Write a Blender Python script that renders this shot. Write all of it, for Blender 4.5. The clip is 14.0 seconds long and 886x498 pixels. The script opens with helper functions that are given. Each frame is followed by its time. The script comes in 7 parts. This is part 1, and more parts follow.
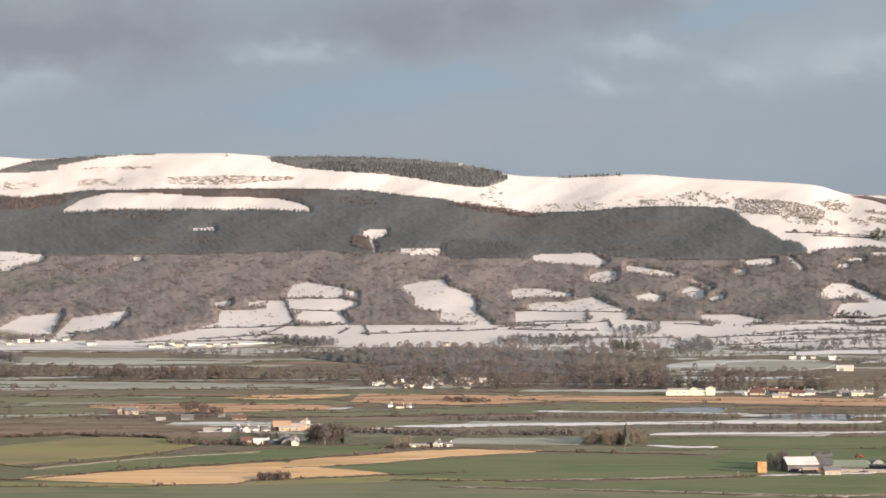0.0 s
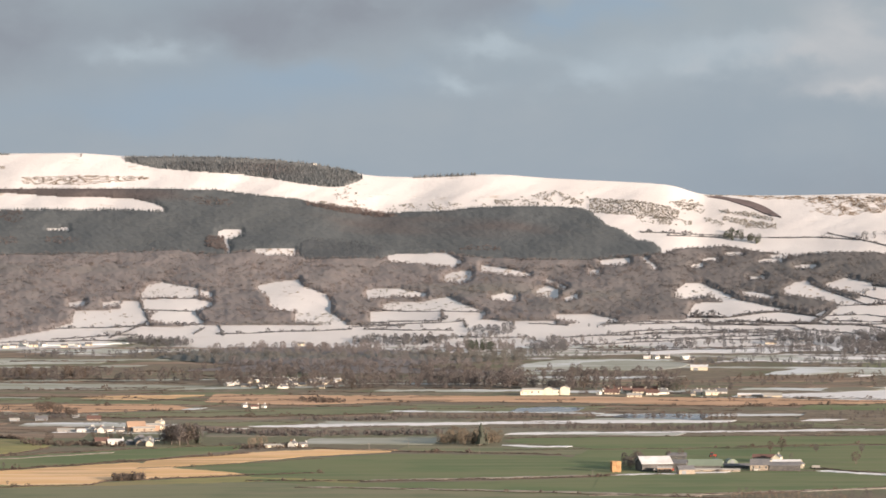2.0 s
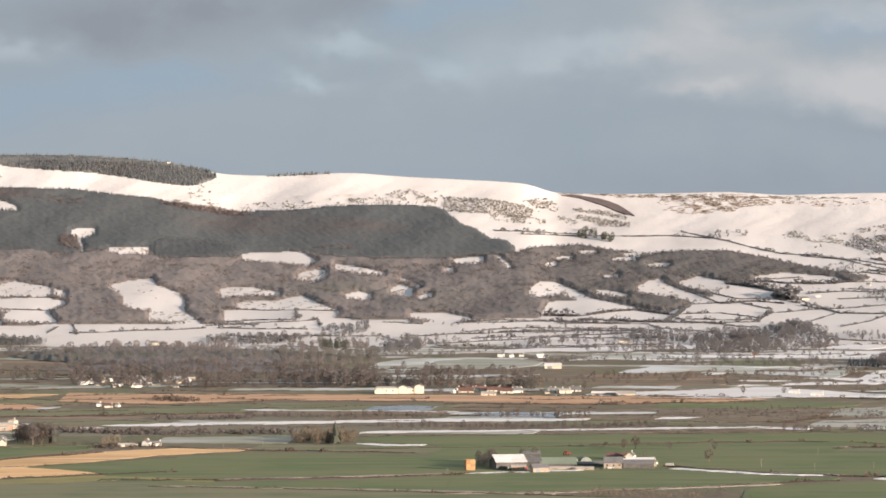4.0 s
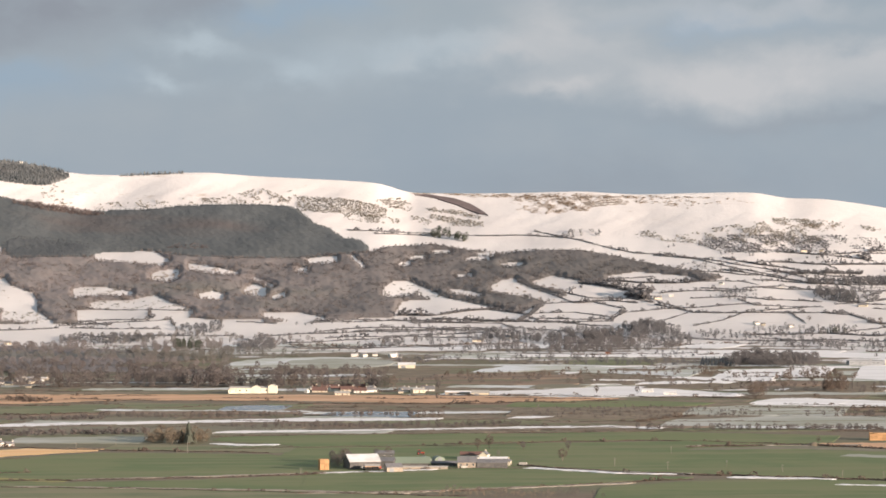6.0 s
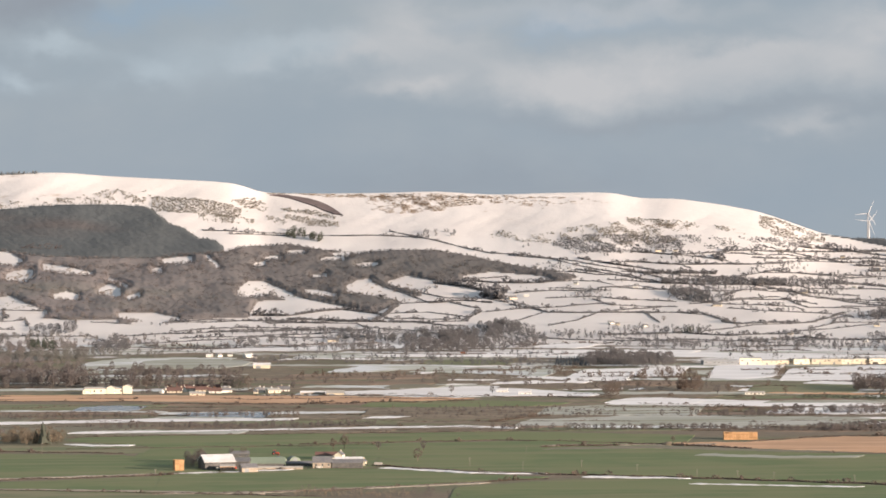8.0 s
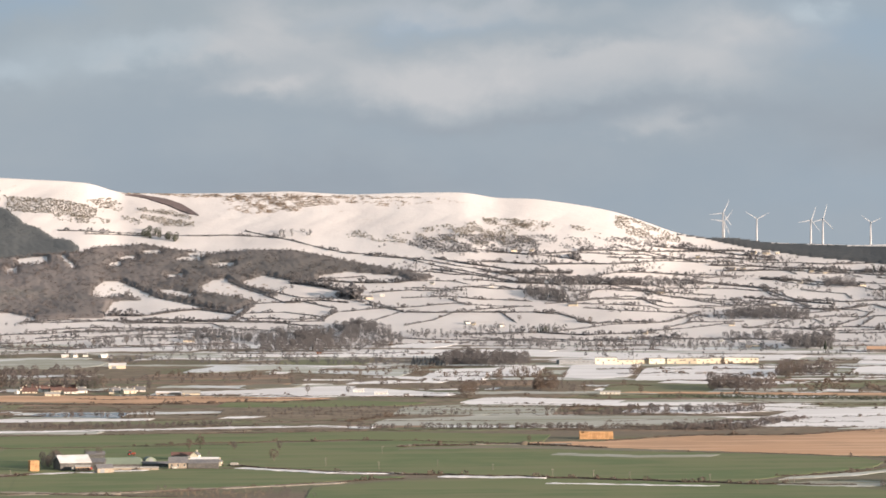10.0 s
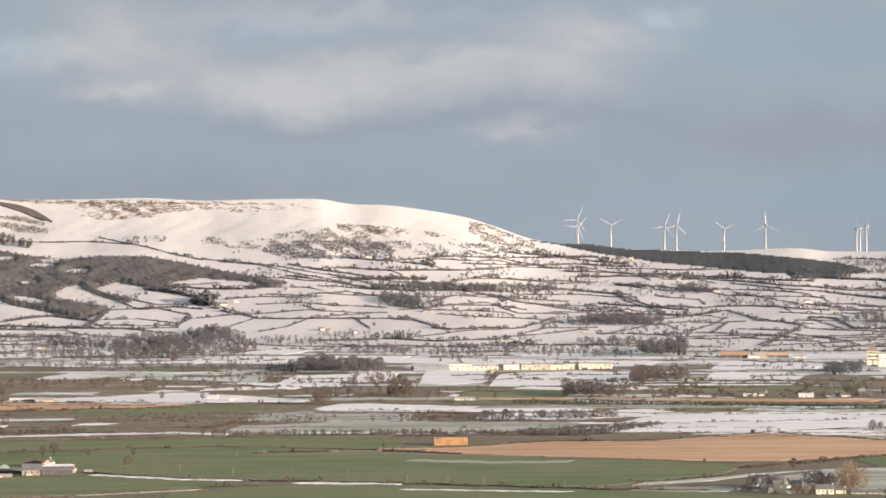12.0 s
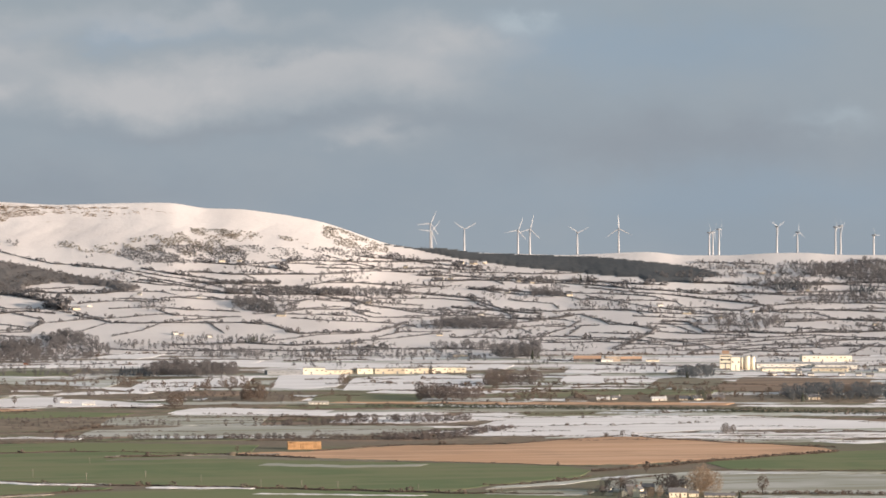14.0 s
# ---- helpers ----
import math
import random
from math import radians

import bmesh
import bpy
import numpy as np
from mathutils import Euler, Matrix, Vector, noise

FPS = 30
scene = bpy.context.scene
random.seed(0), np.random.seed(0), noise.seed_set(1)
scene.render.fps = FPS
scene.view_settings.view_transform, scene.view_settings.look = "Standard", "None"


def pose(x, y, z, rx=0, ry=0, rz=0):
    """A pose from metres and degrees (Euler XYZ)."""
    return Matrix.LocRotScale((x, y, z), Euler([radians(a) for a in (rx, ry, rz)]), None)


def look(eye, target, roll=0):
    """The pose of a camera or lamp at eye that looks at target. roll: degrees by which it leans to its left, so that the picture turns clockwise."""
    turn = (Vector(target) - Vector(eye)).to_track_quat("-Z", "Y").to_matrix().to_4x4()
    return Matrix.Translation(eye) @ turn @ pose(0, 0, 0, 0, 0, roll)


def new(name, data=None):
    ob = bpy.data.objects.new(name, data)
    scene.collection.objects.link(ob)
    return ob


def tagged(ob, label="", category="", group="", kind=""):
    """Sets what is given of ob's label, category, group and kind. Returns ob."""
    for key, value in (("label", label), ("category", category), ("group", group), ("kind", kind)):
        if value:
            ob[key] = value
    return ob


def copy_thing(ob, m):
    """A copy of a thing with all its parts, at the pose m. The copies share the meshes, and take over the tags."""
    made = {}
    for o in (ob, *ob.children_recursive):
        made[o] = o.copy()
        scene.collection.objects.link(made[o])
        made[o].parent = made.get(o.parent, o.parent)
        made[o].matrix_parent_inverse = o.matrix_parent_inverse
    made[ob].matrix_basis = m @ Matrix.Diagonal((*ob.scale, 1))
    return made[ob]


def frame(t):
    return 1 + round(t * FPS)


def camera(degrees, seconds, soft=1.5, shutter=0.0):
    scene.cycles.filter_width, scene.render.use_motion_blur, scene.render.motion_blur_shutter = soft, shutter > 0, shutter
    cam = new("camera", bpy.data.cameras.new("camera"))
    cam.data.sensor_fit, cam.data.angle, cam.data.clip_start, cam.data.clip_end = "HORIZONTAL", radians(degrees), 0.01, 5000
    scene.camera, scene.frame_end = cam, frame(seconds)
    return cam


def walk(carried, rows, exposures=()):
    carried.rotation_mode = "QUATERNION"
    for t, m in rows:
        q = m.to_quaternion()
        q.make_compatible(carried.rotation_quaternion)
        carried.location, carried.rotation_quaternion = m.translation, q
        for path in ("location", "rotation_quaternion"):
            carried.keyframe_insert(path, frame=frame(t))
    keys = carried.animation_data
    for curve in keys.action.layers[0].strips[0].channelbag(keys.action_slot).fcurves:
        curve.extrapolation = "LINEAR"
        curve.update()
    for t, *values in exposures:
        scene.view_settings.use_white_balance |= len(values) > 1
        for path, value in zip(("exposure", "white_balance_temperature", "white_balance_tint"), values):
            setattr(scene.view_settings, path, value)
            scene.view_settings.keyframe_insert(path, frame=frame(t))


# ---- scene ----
# The camera hovers over the valley and turns slowly to its right.
LENS = 12.0
F = 784 / math.tan(math.radians(LENS / 2))   # sighting marks per radian
EYE = 155.0                                   # height of the lookout over the plain
LEVEL = 303.0                                 # sighting mark of the level line
cam = camera(LENS, 14.0, soft=1.65)
TURNS = [  # seconds, marks turned to the right, marks of dip
    (0.0, 0.0, 0.0), (0.5, 64.1, 1.4), (1.0, 128.3, 2.9), (1.5, 192.4, 1.4), (2.0, 256.9, 0.0), (2.5, 322.5, -0.2),
    (3.0, 386.5, 0.8), (5.5, 709.7, 3.1), (6.0, 774.2, 3.3), (6.5, 838.5, 4.8), (7.0, 902.4, 4.8), (7.5, 966.7, 4.8),
    (8.0, 1030.7, 3.2), (10.5, 1350.3, 0.9), (11.0, 1415.3, -3.7), (11.5, 1478.9, -7.3), (12.0, 1543.2, -7.8),
    (12.5, 1607.3, -9.4), (13.0, 1672.1, -11.1), (13.5, 1737.3, -11.1), (14.0, 1802.3, -14.9),
]
walk(cam, [(t, pose(0, 0, EYE, 90 - math.degrees((441 - LEVEL + dip) / F), 0, -math.degrees(turn / F))) for t, turn, dip in TURNS],
     exposures=[(0.0, 0.96), (5.5, 1.0), (8.0, 0.98), (11.0, 1.03), (12.5, 0.97), (13.5, 0.91), (14.0, 0.84)])

# ---- light ----
SUN_AZ, SUN_EL = 131.0, 9.5      # degrees clockwise from straight ahead, degrees up
lamp = bpy.data.lights.new("sun", "SUN")
lamp.energy, lamp.angle, lamp.color = 5.0, math.radians(0.6), (1.0, 0.818, 0.672)
sun = new("sun", lamp)
sun_way = Vector((math.sin(math.radians(SUN_AZ)) * math.cos(math.radians(SUN_EL)), math.cos(math.radians(SUN_AZ)) * math.cos(math.radians(SUN_EL)), math.sin(math.radians(SUN_EL))))
sun.matrix_world = look(sun_way * 3000, (0, 0, 0))


class Graph:
    """A small helper to write node trees."""

    def __init__(self, tree):
        self.tree, self.nodes, self.links = tree, tree.nodes, tree.links
        self.nodes.clear()

    def node(self, kind):
        return self.nodes.new(kind)

    def put(self, socket, value):
        if isinstance(value, bpy.types.NodeSocket):
            self.links.new(value, socket)
        elif isinstance(value, (tuple, list)) and len(value) == 3 and socket.type == "RGBA":
            socket.default_value = (*value, 1)
        else:
            socket.default_value = value

    def math(self, op, a, b=0.0, clamp=False):
        n = self.node("ShaderNodeMath")
        n.operation, n.use_clamp = op, clamp
        self.put(n.inputs[0], a)
        self.put(n.inputs[1], b)
        return n.outputs[0]

    def step(self, value, low, high):
        n = self.node("ShaderNodeMapRange")
        n.interpolation_type = "SMOOTHSTEP"
        self.put(n.inputs[0], value)
        n.inputs[1].default_value, n.inputs[2].default_value = low, high
        return n.outputs[0]

    def noise(self, vector, scale, detail=3.0, rough=0.55, distort=0.0):
        n = self.node("ShaderNodeTexNoise")
        self.put(n.inputs["Vector"], vector)
        n.inputs["Scale"].default_value, n.inputs["Detail"].default_value = scale, detail
        n.inputs["Roughness"].default_value, n.inputs["Distortion"].default_value = rough, distort
        return n.outputs[0]

    def mix(self, factor, a, b):
        n = self.node("ShaderNodeMix")
        n.data_type = "RGBA"
        self.put(n.inputs[0], factor)
        self.put(n.inputs[6], a)
        self.put(n.inputs[7], b)
        return n.outputs[2]

    def scaled(self, vector, s, shift=(0, 0, 0)):
        n = self.node("ShaderNodeMapping")
        self.put(n.inputs[0], vector)
        n.inputs["Scale"].default_value, n.inputs["Location"].default_value = s, shift
        return n.outputs[0]


# ---- sky: broken winter cloud over pale blue ----
world = bpy.data.worlds.new("winter_sky")
scene.world = world
world.use_nodes = True
g = Graph(world.node_tree)
way = g.node("ShaderNodeTexCoord").outputs["Generated"]
air = g.node("ShaderNodeTexSky")
air.sky_type, air.sun_disc = "NISHITA", False
air.sun_elevation, air.sun_rotation = math.radians(SUN_EL), math.radians(SUN_AZ)
air.air_density, air.dust_density = 1.2, 0.6
dim = g.node("ShaderNodeVectorMath")
dim.operation = "SCALE"
g.put(dim.inputs[0], air.outputs[0])
dim.inputs["Scale"].default_value = 0.07
stretch = g.scaled(way, (1.0, 1.0, 1.8))
warp = g.noise(stretch, 22.0, 4.0)
warp2 = g.noise(g.scaled(way, (1, 1, 1.3), (3, 1, 7)), 60.0, 5.0, 0.6)
sep = g.node("ShaderNodeSeparateXYZ")
g.put(sep.inputs[0], way)
wx = g.math("ADD", sep.outputs[0], g.math("MULTIPLY", g.math("SUBTRACT", warp, 0.5), 0.085))
wx = g.math("ADD", wx, g.math("MULTIPLY", g.math("SUBTRACT", warp2, 0.5), 0.012))
wz = g.math("ADD", g.math("ADD", sep.outputs[2], g.math("MULTIPLY", g.math("SUBTRACT", warp, 0.5), 0.022)), g.math("MULTIPLY", g.math("SUBTRACT", warp2, 0.5), 0.010))


def bank(u, v, ru, rv):
    """How far a soft cloud bank covers a way of looking, 0 to 1."""
    a = g.math("DIVIDE", g.math("SUBTRACT", wx, math.sin((u - 784) / F)), ru / F)
    b = g.math("DIVIDE", g.math("SUBTRACT", wz, (LEVEL - v) / F), rv / F)
    r = g.math("ADD", g.math("MULTIPLY", a, a), g.math("MULTIPLY", b, b))
    return g.math("POWER", 2.718, g.math("MULTIPLY", r, -1.5))


wisps = g.math("ADD", 0.45, g.math("MULTIPLY", g.noise(g.scaled(way, (1, 1, 1.35), (5, 2, 1)), 46.0, 6.0, 0.62, 0.6), 1.25))


def cover(banks):
    total = None
    for b in banks:
        c = g.math("MULTIPLY", g.math("MULTIPLY", bank(*b[:4]), b[4] * 1.25), wisps, True)
        total = c if total is None else g.math("SUBTRACT", g.math("ADD", total, c), g.math("MULTIPLY", total, c))
    return total


base = g.mix(g.step(g.noise(stretch, 16.0, 5.0, 0.6), 0.3, 0.75), (0.163, 0.198, 0.235), (0.184, 0.213, 0.243))
base = g.mix(0.05, base, dim.outputs[0])
base = g.mix(cover([(760, 150, 230, 50, 0.5), (1250, 30, 160, 30, 0.6), (2900, 60, 420, 90, 0.5), (2050, 45, 160, 30, 0.6), (560, 190, 260, 50, 0.4), (3200, 330, 600, 60, 0.3)]), base, (0.160, 0.209, 0.262))
base = g.mix(cover([(150, 60, 380, 90, 0.8), (760, 40, 260, 65, 0.75), (1060, 20, 130, 40, 0.5), (2250, 215, 420, 25, 0.22), (3000, 240, 420, 60, 0.35), (1850, 330, 420, 45, 0.25)]), base, (0.146, 0.160, 0.183))
base = g.mix(cover([(510, 92, 90, 26, 0.5), (1120, 88, 110, 24, 0.55), (1050, 150, 90, 22, 0.5), (1330, 130, 120, 38, 0.45), (1510, 95, 150, 40, 0.45), (30, 150, 90, 35, 0.3),
                        (2720, 25, 60, 22, 0.6), (3290, 195, 90, 20, 0.3)]), base, (0.245, 0.282, 0.312))
base = g.mix(cover([(2110, 140, 350, 55, 0.75), (2480, 130, 150, 60, 0.5), (1760, 60, 130, 75, 0.6), (1735, 160, 70, 28, 0.6), (1640, 95, 120, 30, 0.5), (2560, 62, 160, 45, 0.65), (2395, 243, 85, 24, 0.45), (2100, 30, 260, 30, 0.4), (2330, 110, 200, 30, 0.5)]),
             base, (0.280, 0.283, 0.292))
shine = g.node("ShaderNodeBackground")
g.put(shine.inputs[0], base)
shine.inputs[1].default_value = 1.0
g.links.new(shine.outputs[0], g.node("ShaderNodeOutputWorld").inputs[0])


# ---- materials ----
def surface(name, tones, sizes=(0.02, 0.2), rough=0.9, metal=0.0, bump=0.0, vary=0.0, by="island", streak=None, edges=(0.35, 0.65), sheer=0.0, blush=None, east=None):
    """A matt or glossy surface of two or three tones, broken up at a coarse and a fine size (per metre)."""
    m = bpy.data.materials.new(name)
    m.use_nodes = True
    n = Graph(m.node_tree)
    at = n.node("ShaderNodeTexCoord").outputs["Object"]
    coarse = n.noise(at, sizes[0], 4.0, 0.6)
    fine = n.noise(n.scaled(at, streak) if streak else at, sizes[1], 4.0, 0.65)
    col = n.mix(n.step(coarse, *edges), tones[0], tones[1])
    if len(tones) > 2:
        col = n.mix(n.math("MULTIPLY", n.step(fine, 0.47, 0.60), 0.85), col, tones[2])
    if blush:
        stand_noise = n.noise(n.scaled(at, (0.5, 1, 1)), 0.0045, 3.0, 0.5)
        col = n.mix(n.math("MULTIPLY", n.step(stand_noise, 0.50, 0.64), 0.8), col, blush)
    if east:  # another tone takes over towards the east
        xyz = n.node("ShaderNodeSeparateXYZ")
        n.put(xyz.inputs[0], at)
        where = n.math("ADD", xyz.outputs[0], n.math("MULTIPLY", n.math("SUBTRACT", n.noise(at, 0.008, 4.0), 0.5), 420.0))
        col = n.mix(n.math("MULTIPLY", n.step(where, 180.0, 480.0), 0.85), col, east)
    if vary:
        pick = n.node("ShaderNodeNewGeometry").outputs["Random Per Island"] if by == "island" else n.node("ShaderNodeObjectInfo").outputs["Random"]
        hsv = n.node("ShaderNodeHueSaturation")
        n.put(hsv.inputs["Value"], n.math("ADD", n.math("MULTIPLY", pick, vary), 1 - vary / 2))
        n.put(hsv.inputs["Color"], col)
        col = hsv.outputs[0]
    p = n.node("ShaderNodeBsdfPrincipled")
    n.put(p.inputs["Base Color"], col)
    p.inputs["Roughness"].default_value, p.inputs["Metallic"].default_value = rough, metal
    p.inputs["Specular IOR Level"].default_value = 0.2 if rough > 0.7 else 0.5
    if bump:
        b = n.node("ShaderNodeBump")
        b.inputs["Strength"].default_value, b.inputs["Distance"].default_value = 0.6, bump
        n.put(b.inputs["Height"], fine)
        n.put(p.inputs["Normal"], b.outputs[0])
    shader = p.outputs[0]
    if sheer:  # loose twigs and needles let part of the light pass
        glow = n.node("ShaderNodeBsdfTranslucent")
        n.put(glow.inputs[0], col)
        both = n.node("ShaderNodeMixShader")
        both.inputs[0].default_value = sheer
        n.links.new(p.outputs[0], both.inputs[1])
        n.links.new(glow.outputs[0], both.inputs[2])
        shader = both.outputs[0]
    n.links.new(shader, n.node("ShaderNodeOutputMaterial").inputs[0])
    return m


def ground_surface():
    """Pasture on the valley floor, snow lying from the far side of the plain up over the hill."""
    m = bpy.data.materials.new("snowy_ground")
    m.use_nodes = True
    n = Graph(m.node_tree)
    at = n.node("ShaderNodeTexCoord").outputs["Object"]
    xyz = n.node("ShaderNodeSeparateXYZ")
    n.put(xyz.inputs[0], at)
    far = n.math("DIVIDE", n.math("SUBTRACT", xyz.outputs[1], 3520.0), 260.0)
    far = n.math("ADD", far, n.math("MULTIPLY", xyz.outputs[0], 0.0011))
    patch = n.noise(n.scaled(at, (0.5, 0.28, 1)), 0.011, 5.0, 0.62)
    snowy = n.step(n.math("ADD", far, n.math("MULTIPLY", n.math("SUBTRACT", patch, 0.5), 5.5)), -0.15, 0.35)
    turf = n.mix(n.step(n.noise(n.scaled(at, (0.4, 1, 1)), 0.008, 4.0), 0.42, 0.6), (0.19, 0.185, 0.115), (0.225, 0.18, 0.135))
    turf = n.mix(n.math("MULTIPLY", n.step(n.noise(at, 0.12, 4.0, 0.7), 0.45, 0.7), 0.55), turf, (0.15, 0.125, 0.098))
    fine = n.noise(at, 0.09, 5.0, 0.7)
    snow = n.mix(n.step(n.noise(at, 0.006, 4.0), 0.35, 0.7), (0.735, 0.69, 0.665), (0.655, 0.61, 0.588))
    steep = n.noise(n.scaled(at, (0.6, 1.0, 2.0)), 0.03, 6.0, 0.72)
    up = n.step(xyz.outputs[2], 60.0, 130.0)
    grass = n.math("MULTIPLY", n.step(steep, 0.60, 0.70), n.math("ADD", 0.25, n.math("MULTIPLY", up, 0.45)))
    snow = n.mix(grass, snow, (0.42, 0.34, 0.27))
    col = n.mix(snowy, turf, snow)
    p = n.node("ShaderNodeBsdfPrincipled")
    n.put(p.inputs["Base Color"], col)
    p.inputs["Roughness"].default_value, p.inputs["Specular IOR Level"].default_value = 0.9, 0.15
    b = n.node("ShaderNodeBump")
    b.inputs["Strength"].default_value, b.inputs["Distance"].default_value = 0.5, 1.5
    n.put(b.inputs["Height"], fine)
    n.put(p.inputs["Normal"], b.outputs[0])
    n.links.new(p.outputs[0], n.node("ShaderNodeOutputMaterial").inputs[0])
    return m


GROUND = ground_surface()
SNOW = surface("lying_snow", [(0.91, 0.87, 0.852), (0.86, 0.82, 0.803), (0.78, 0.737, 0.715)], (0.011, 0.05), bump=0.4, streak=(0.13, 1, 1), edges=(0.43, 0.57))
THIN_SNOW = surface("thin_snow_on_grass", [(0.74, 0.74, 0.75), (0.52, 0.52, 0.46), (0.36, 0.34, 0.27)], (0.011, 0.05), streak=(0.13, 1, 1), edges=(0.43, 0.57))
FROST = surface("frosted_pasture", [(0.39, 0.385, 0.325), (0.49, 0.478, 0.43), (0.3, 0.29, 0.215)], (0.011, 0.05), streak=(0.13, 1, 1), edges=(0.43, 0.57))
GREEN = surface("winter_crop", [(0.145, 0.185, 0.085), (0.188, 0.207, 0.101), (0.214, 0.212, 0.114)], (0.011, 0.05), streak=(0.13, 1, 1), edges=(0.43, 0.57))
DARK_GREEN = surface("damp_grass", [(0.17, 0.186, 0.104), (0.228, 0.224, 0.13), (0.262, 0.23, 0.15)], (0.011, 0.05), streak=(0.13, 1, 1), edges=(0.43, 0.57))
OLIVE = surface("rough_pasture", [(0.33, 0.295, 0.122), (0.25, 0.235, 0.108), (0.335, 0.262, 0.138)], (0.011, 0.05), streak=(0.13, 1, 1), edges=(0.43, 0.57))
ROUGH = surface("tussocky_wet_grass", [(0.23, 0.205, 0.15), (0.2, 0.19, 0.135), (0.265, 0.22, 0.165)], (0.02, 0.1), streak=(0.3, 1, 1))
THORN = surface("brown_thorn_twigs", [(0.27, 0.22, 0.165), (0.22, 0.185, 0.145), (0.31, 0.245, 0.175)], (0.05, 0.3), vary=0.2, sheer=0.5)
STUBBLE = surface("golden_stubble", [(0.82, 0.51, 0.25), (0.63, 0.4, 0.205), (0.92, 0.61, 0.37)], (0.011, 0.05), streak=(0.13, 1, 1), edges=(0.43, 0.57), bump=0.2)
PALE_STUBBLE = surface("pinkish_stubble", [(0.6, 0.362, 0.222), (0.52, 0.32, 0.2), (0.7, 0.45, 0.295)], (0.011, 0.05), streak=(0.13, 1, 1), edges=(0.43, 0.57), bump=0.2)
PLOUGH = surface("ploughed_earth", [(0.26, 0.189, 0.137), (0.319, 0.227, 0.169), (0.208, 0.156, 0.111)], (0.011, 0.05), streak=(0.13, 1, 1), edges=(0.43, 0.57))
REED = surface("brown_reeds", [(0.217, 0.171, 0.123), (0.275, 0.217, 0.16), (0.16, 0.131, 0.094)], (0.02, 0.1))
HEATHER = surface("dark_heather", [(0.158, 0.122, 0.12), (0.19, 0.148, 0.142), (0.13, 0.105, 0.102)], (0.02, 0.1))
ICE = surface("flood_water", [(0.17, 0.2, 0.235), (0.26, 0.285, 0.31)], (0.02, 0.1), rough=0.25)
TRACK = surface("dirt_track", [(0.36, 0.30, 0.24), (0.44, 0.38, 0.32), (0.28, 0.23, 0.18)], (0.03, 0.2))
# needles paled to blue-grey: the colour carries the haze of distance
CONIFER = surface("hazed_spruce_needles", [(0.185, 0.2, 0.208), (0.2, 0.212, 0.215), (0.172, 0.188, 0.198)], (0.008, 0.15), vary=0.2, sheer=0.45, blush=(0.215, 0.172, 0.162))
FROSTED = surface("frosted_spruce", [(0.27, 0.275, 0.272), (0.22, 0.228, 0.23), (0.31, 0.31, 0.3)], (0.03, 0.1), vary=0.18, sheer=0.45)
LARCH = surface("bare_larch", [(0.262, 0.207, 0.193), (0.228, 0.189, 0.178), (0.21, 0.182, 0.173)], (0.01, 0.15), vary=0.3, sheer=0.45)
TWIG = surface("bare_twigs", [(0.215, 0.184, 0.172), (0.175, 0.156, 0.149), (0.235, 0.197, 0.176)], (0.012, 0.12), vary=0.2, sheer=0.55)
CROWN = surface("woodland_crowns", [(0.306, 0.265, 0.254), (0.262, 0.236, 0.23), (0.296, 0.255, 0.238)], (0.03, 0.06), vary=0.14, sheer=0.55, blush=(0.235, 0.225, 0.2), east=(0.19, 0.178, 0.176))
SCRUB = surface("grey_scrub", [(0.315, 0.287, 0.245), (0.26, 0.242, 0.212), (0.36, 0.322, 0.268)], (0.02, 0.15), vary=0.3, sheer=0.45)
BRACKEN = surface("dead_bracken", [(0.36, 0.27, 0.19), (0.30, 0.235, 0.175), (0.42, 0.33, 0.25)], (0.02, 0.15), vary=0.3, sheer=0.45)
# grey lifted into the twig colour stands in for haze on the far slope
HAZE_TWIG = surface("hazed_twigs", [(0.222, 0.213, 0.216), (0.18, 0.176, 0.181), (0.242, 0.229, 0.227)], (0.02, 0.15), vary=0.2, sheer=0.55)
HEDGE = surface("hedge_twigs", [(0.212, 0.167, 0.138), (0.17, 0.14, 0.12), (0.24, 0.184, 0.146)], (0.02, 0.15), vary=0.2, sheer=0.55)
WOOD_FLOOR = surface("leafless_canopy", [(0.326, 0.286, 0.276), (0.282, 0.257, 0.25), (0.315, 0.273, 0.257)], (0.03, 0.07), vary=0.0, sheer=0.3, blush=(0.25, 0.245, 0.215), east=(0.205, 0.190, 0.184))
EVERGREEN = surface("evergreen_leaves", [(0.105, 0.115, 0.092), (0.125, 0.13, 0.1)], (0.03, 0.2), vary=0.3, sheer=0.45)
BARK = surface("bark", [(0.12, 0.10, 0.085), (0.16, 0.135, 0.11)], (0.5, 3.0))
WHITE_WALL = surface("white_render", [(0.72, 0.69, 0.62), (0.64, 0.6, 0.53)], (0.2, 1.5))
CREAM_WALL = surface("cream_render", [(0.66, 0.58, 0.45), (0.58, 0.50, 0.38)], (0.2, 1.5))
STONE_WALL = surface("rubble_stone", [(0.38, 0.31, 0.24), (0.29, 0.24, 0.19), (0.44, 0.37, 0.3)], (0.3, 1.5))
GREY_WALL = surface("grey_cladding", [(0.27, 0.28, 0.29), (0.21, 0.22, 0.23)], (0.2, 1.0), rough=0.6)
DARK_WALL = surface("dark_cladding", [(0.10, 0.095, 0.09), (0.075, 0.072, 0.07), (0.13, 0.12, 0.11)], (0.2, 1.0), rough=0.7)
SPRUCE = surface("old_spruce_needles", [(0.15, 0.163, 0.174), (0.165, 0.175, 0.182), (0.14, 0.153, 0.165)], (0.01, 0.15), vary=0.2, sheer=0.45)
BRICK_WALL = surface("red_brick", [(0.34, 0.16, 0.10), (0.28, 0.14, 0.09)], (0.3, 2.0))
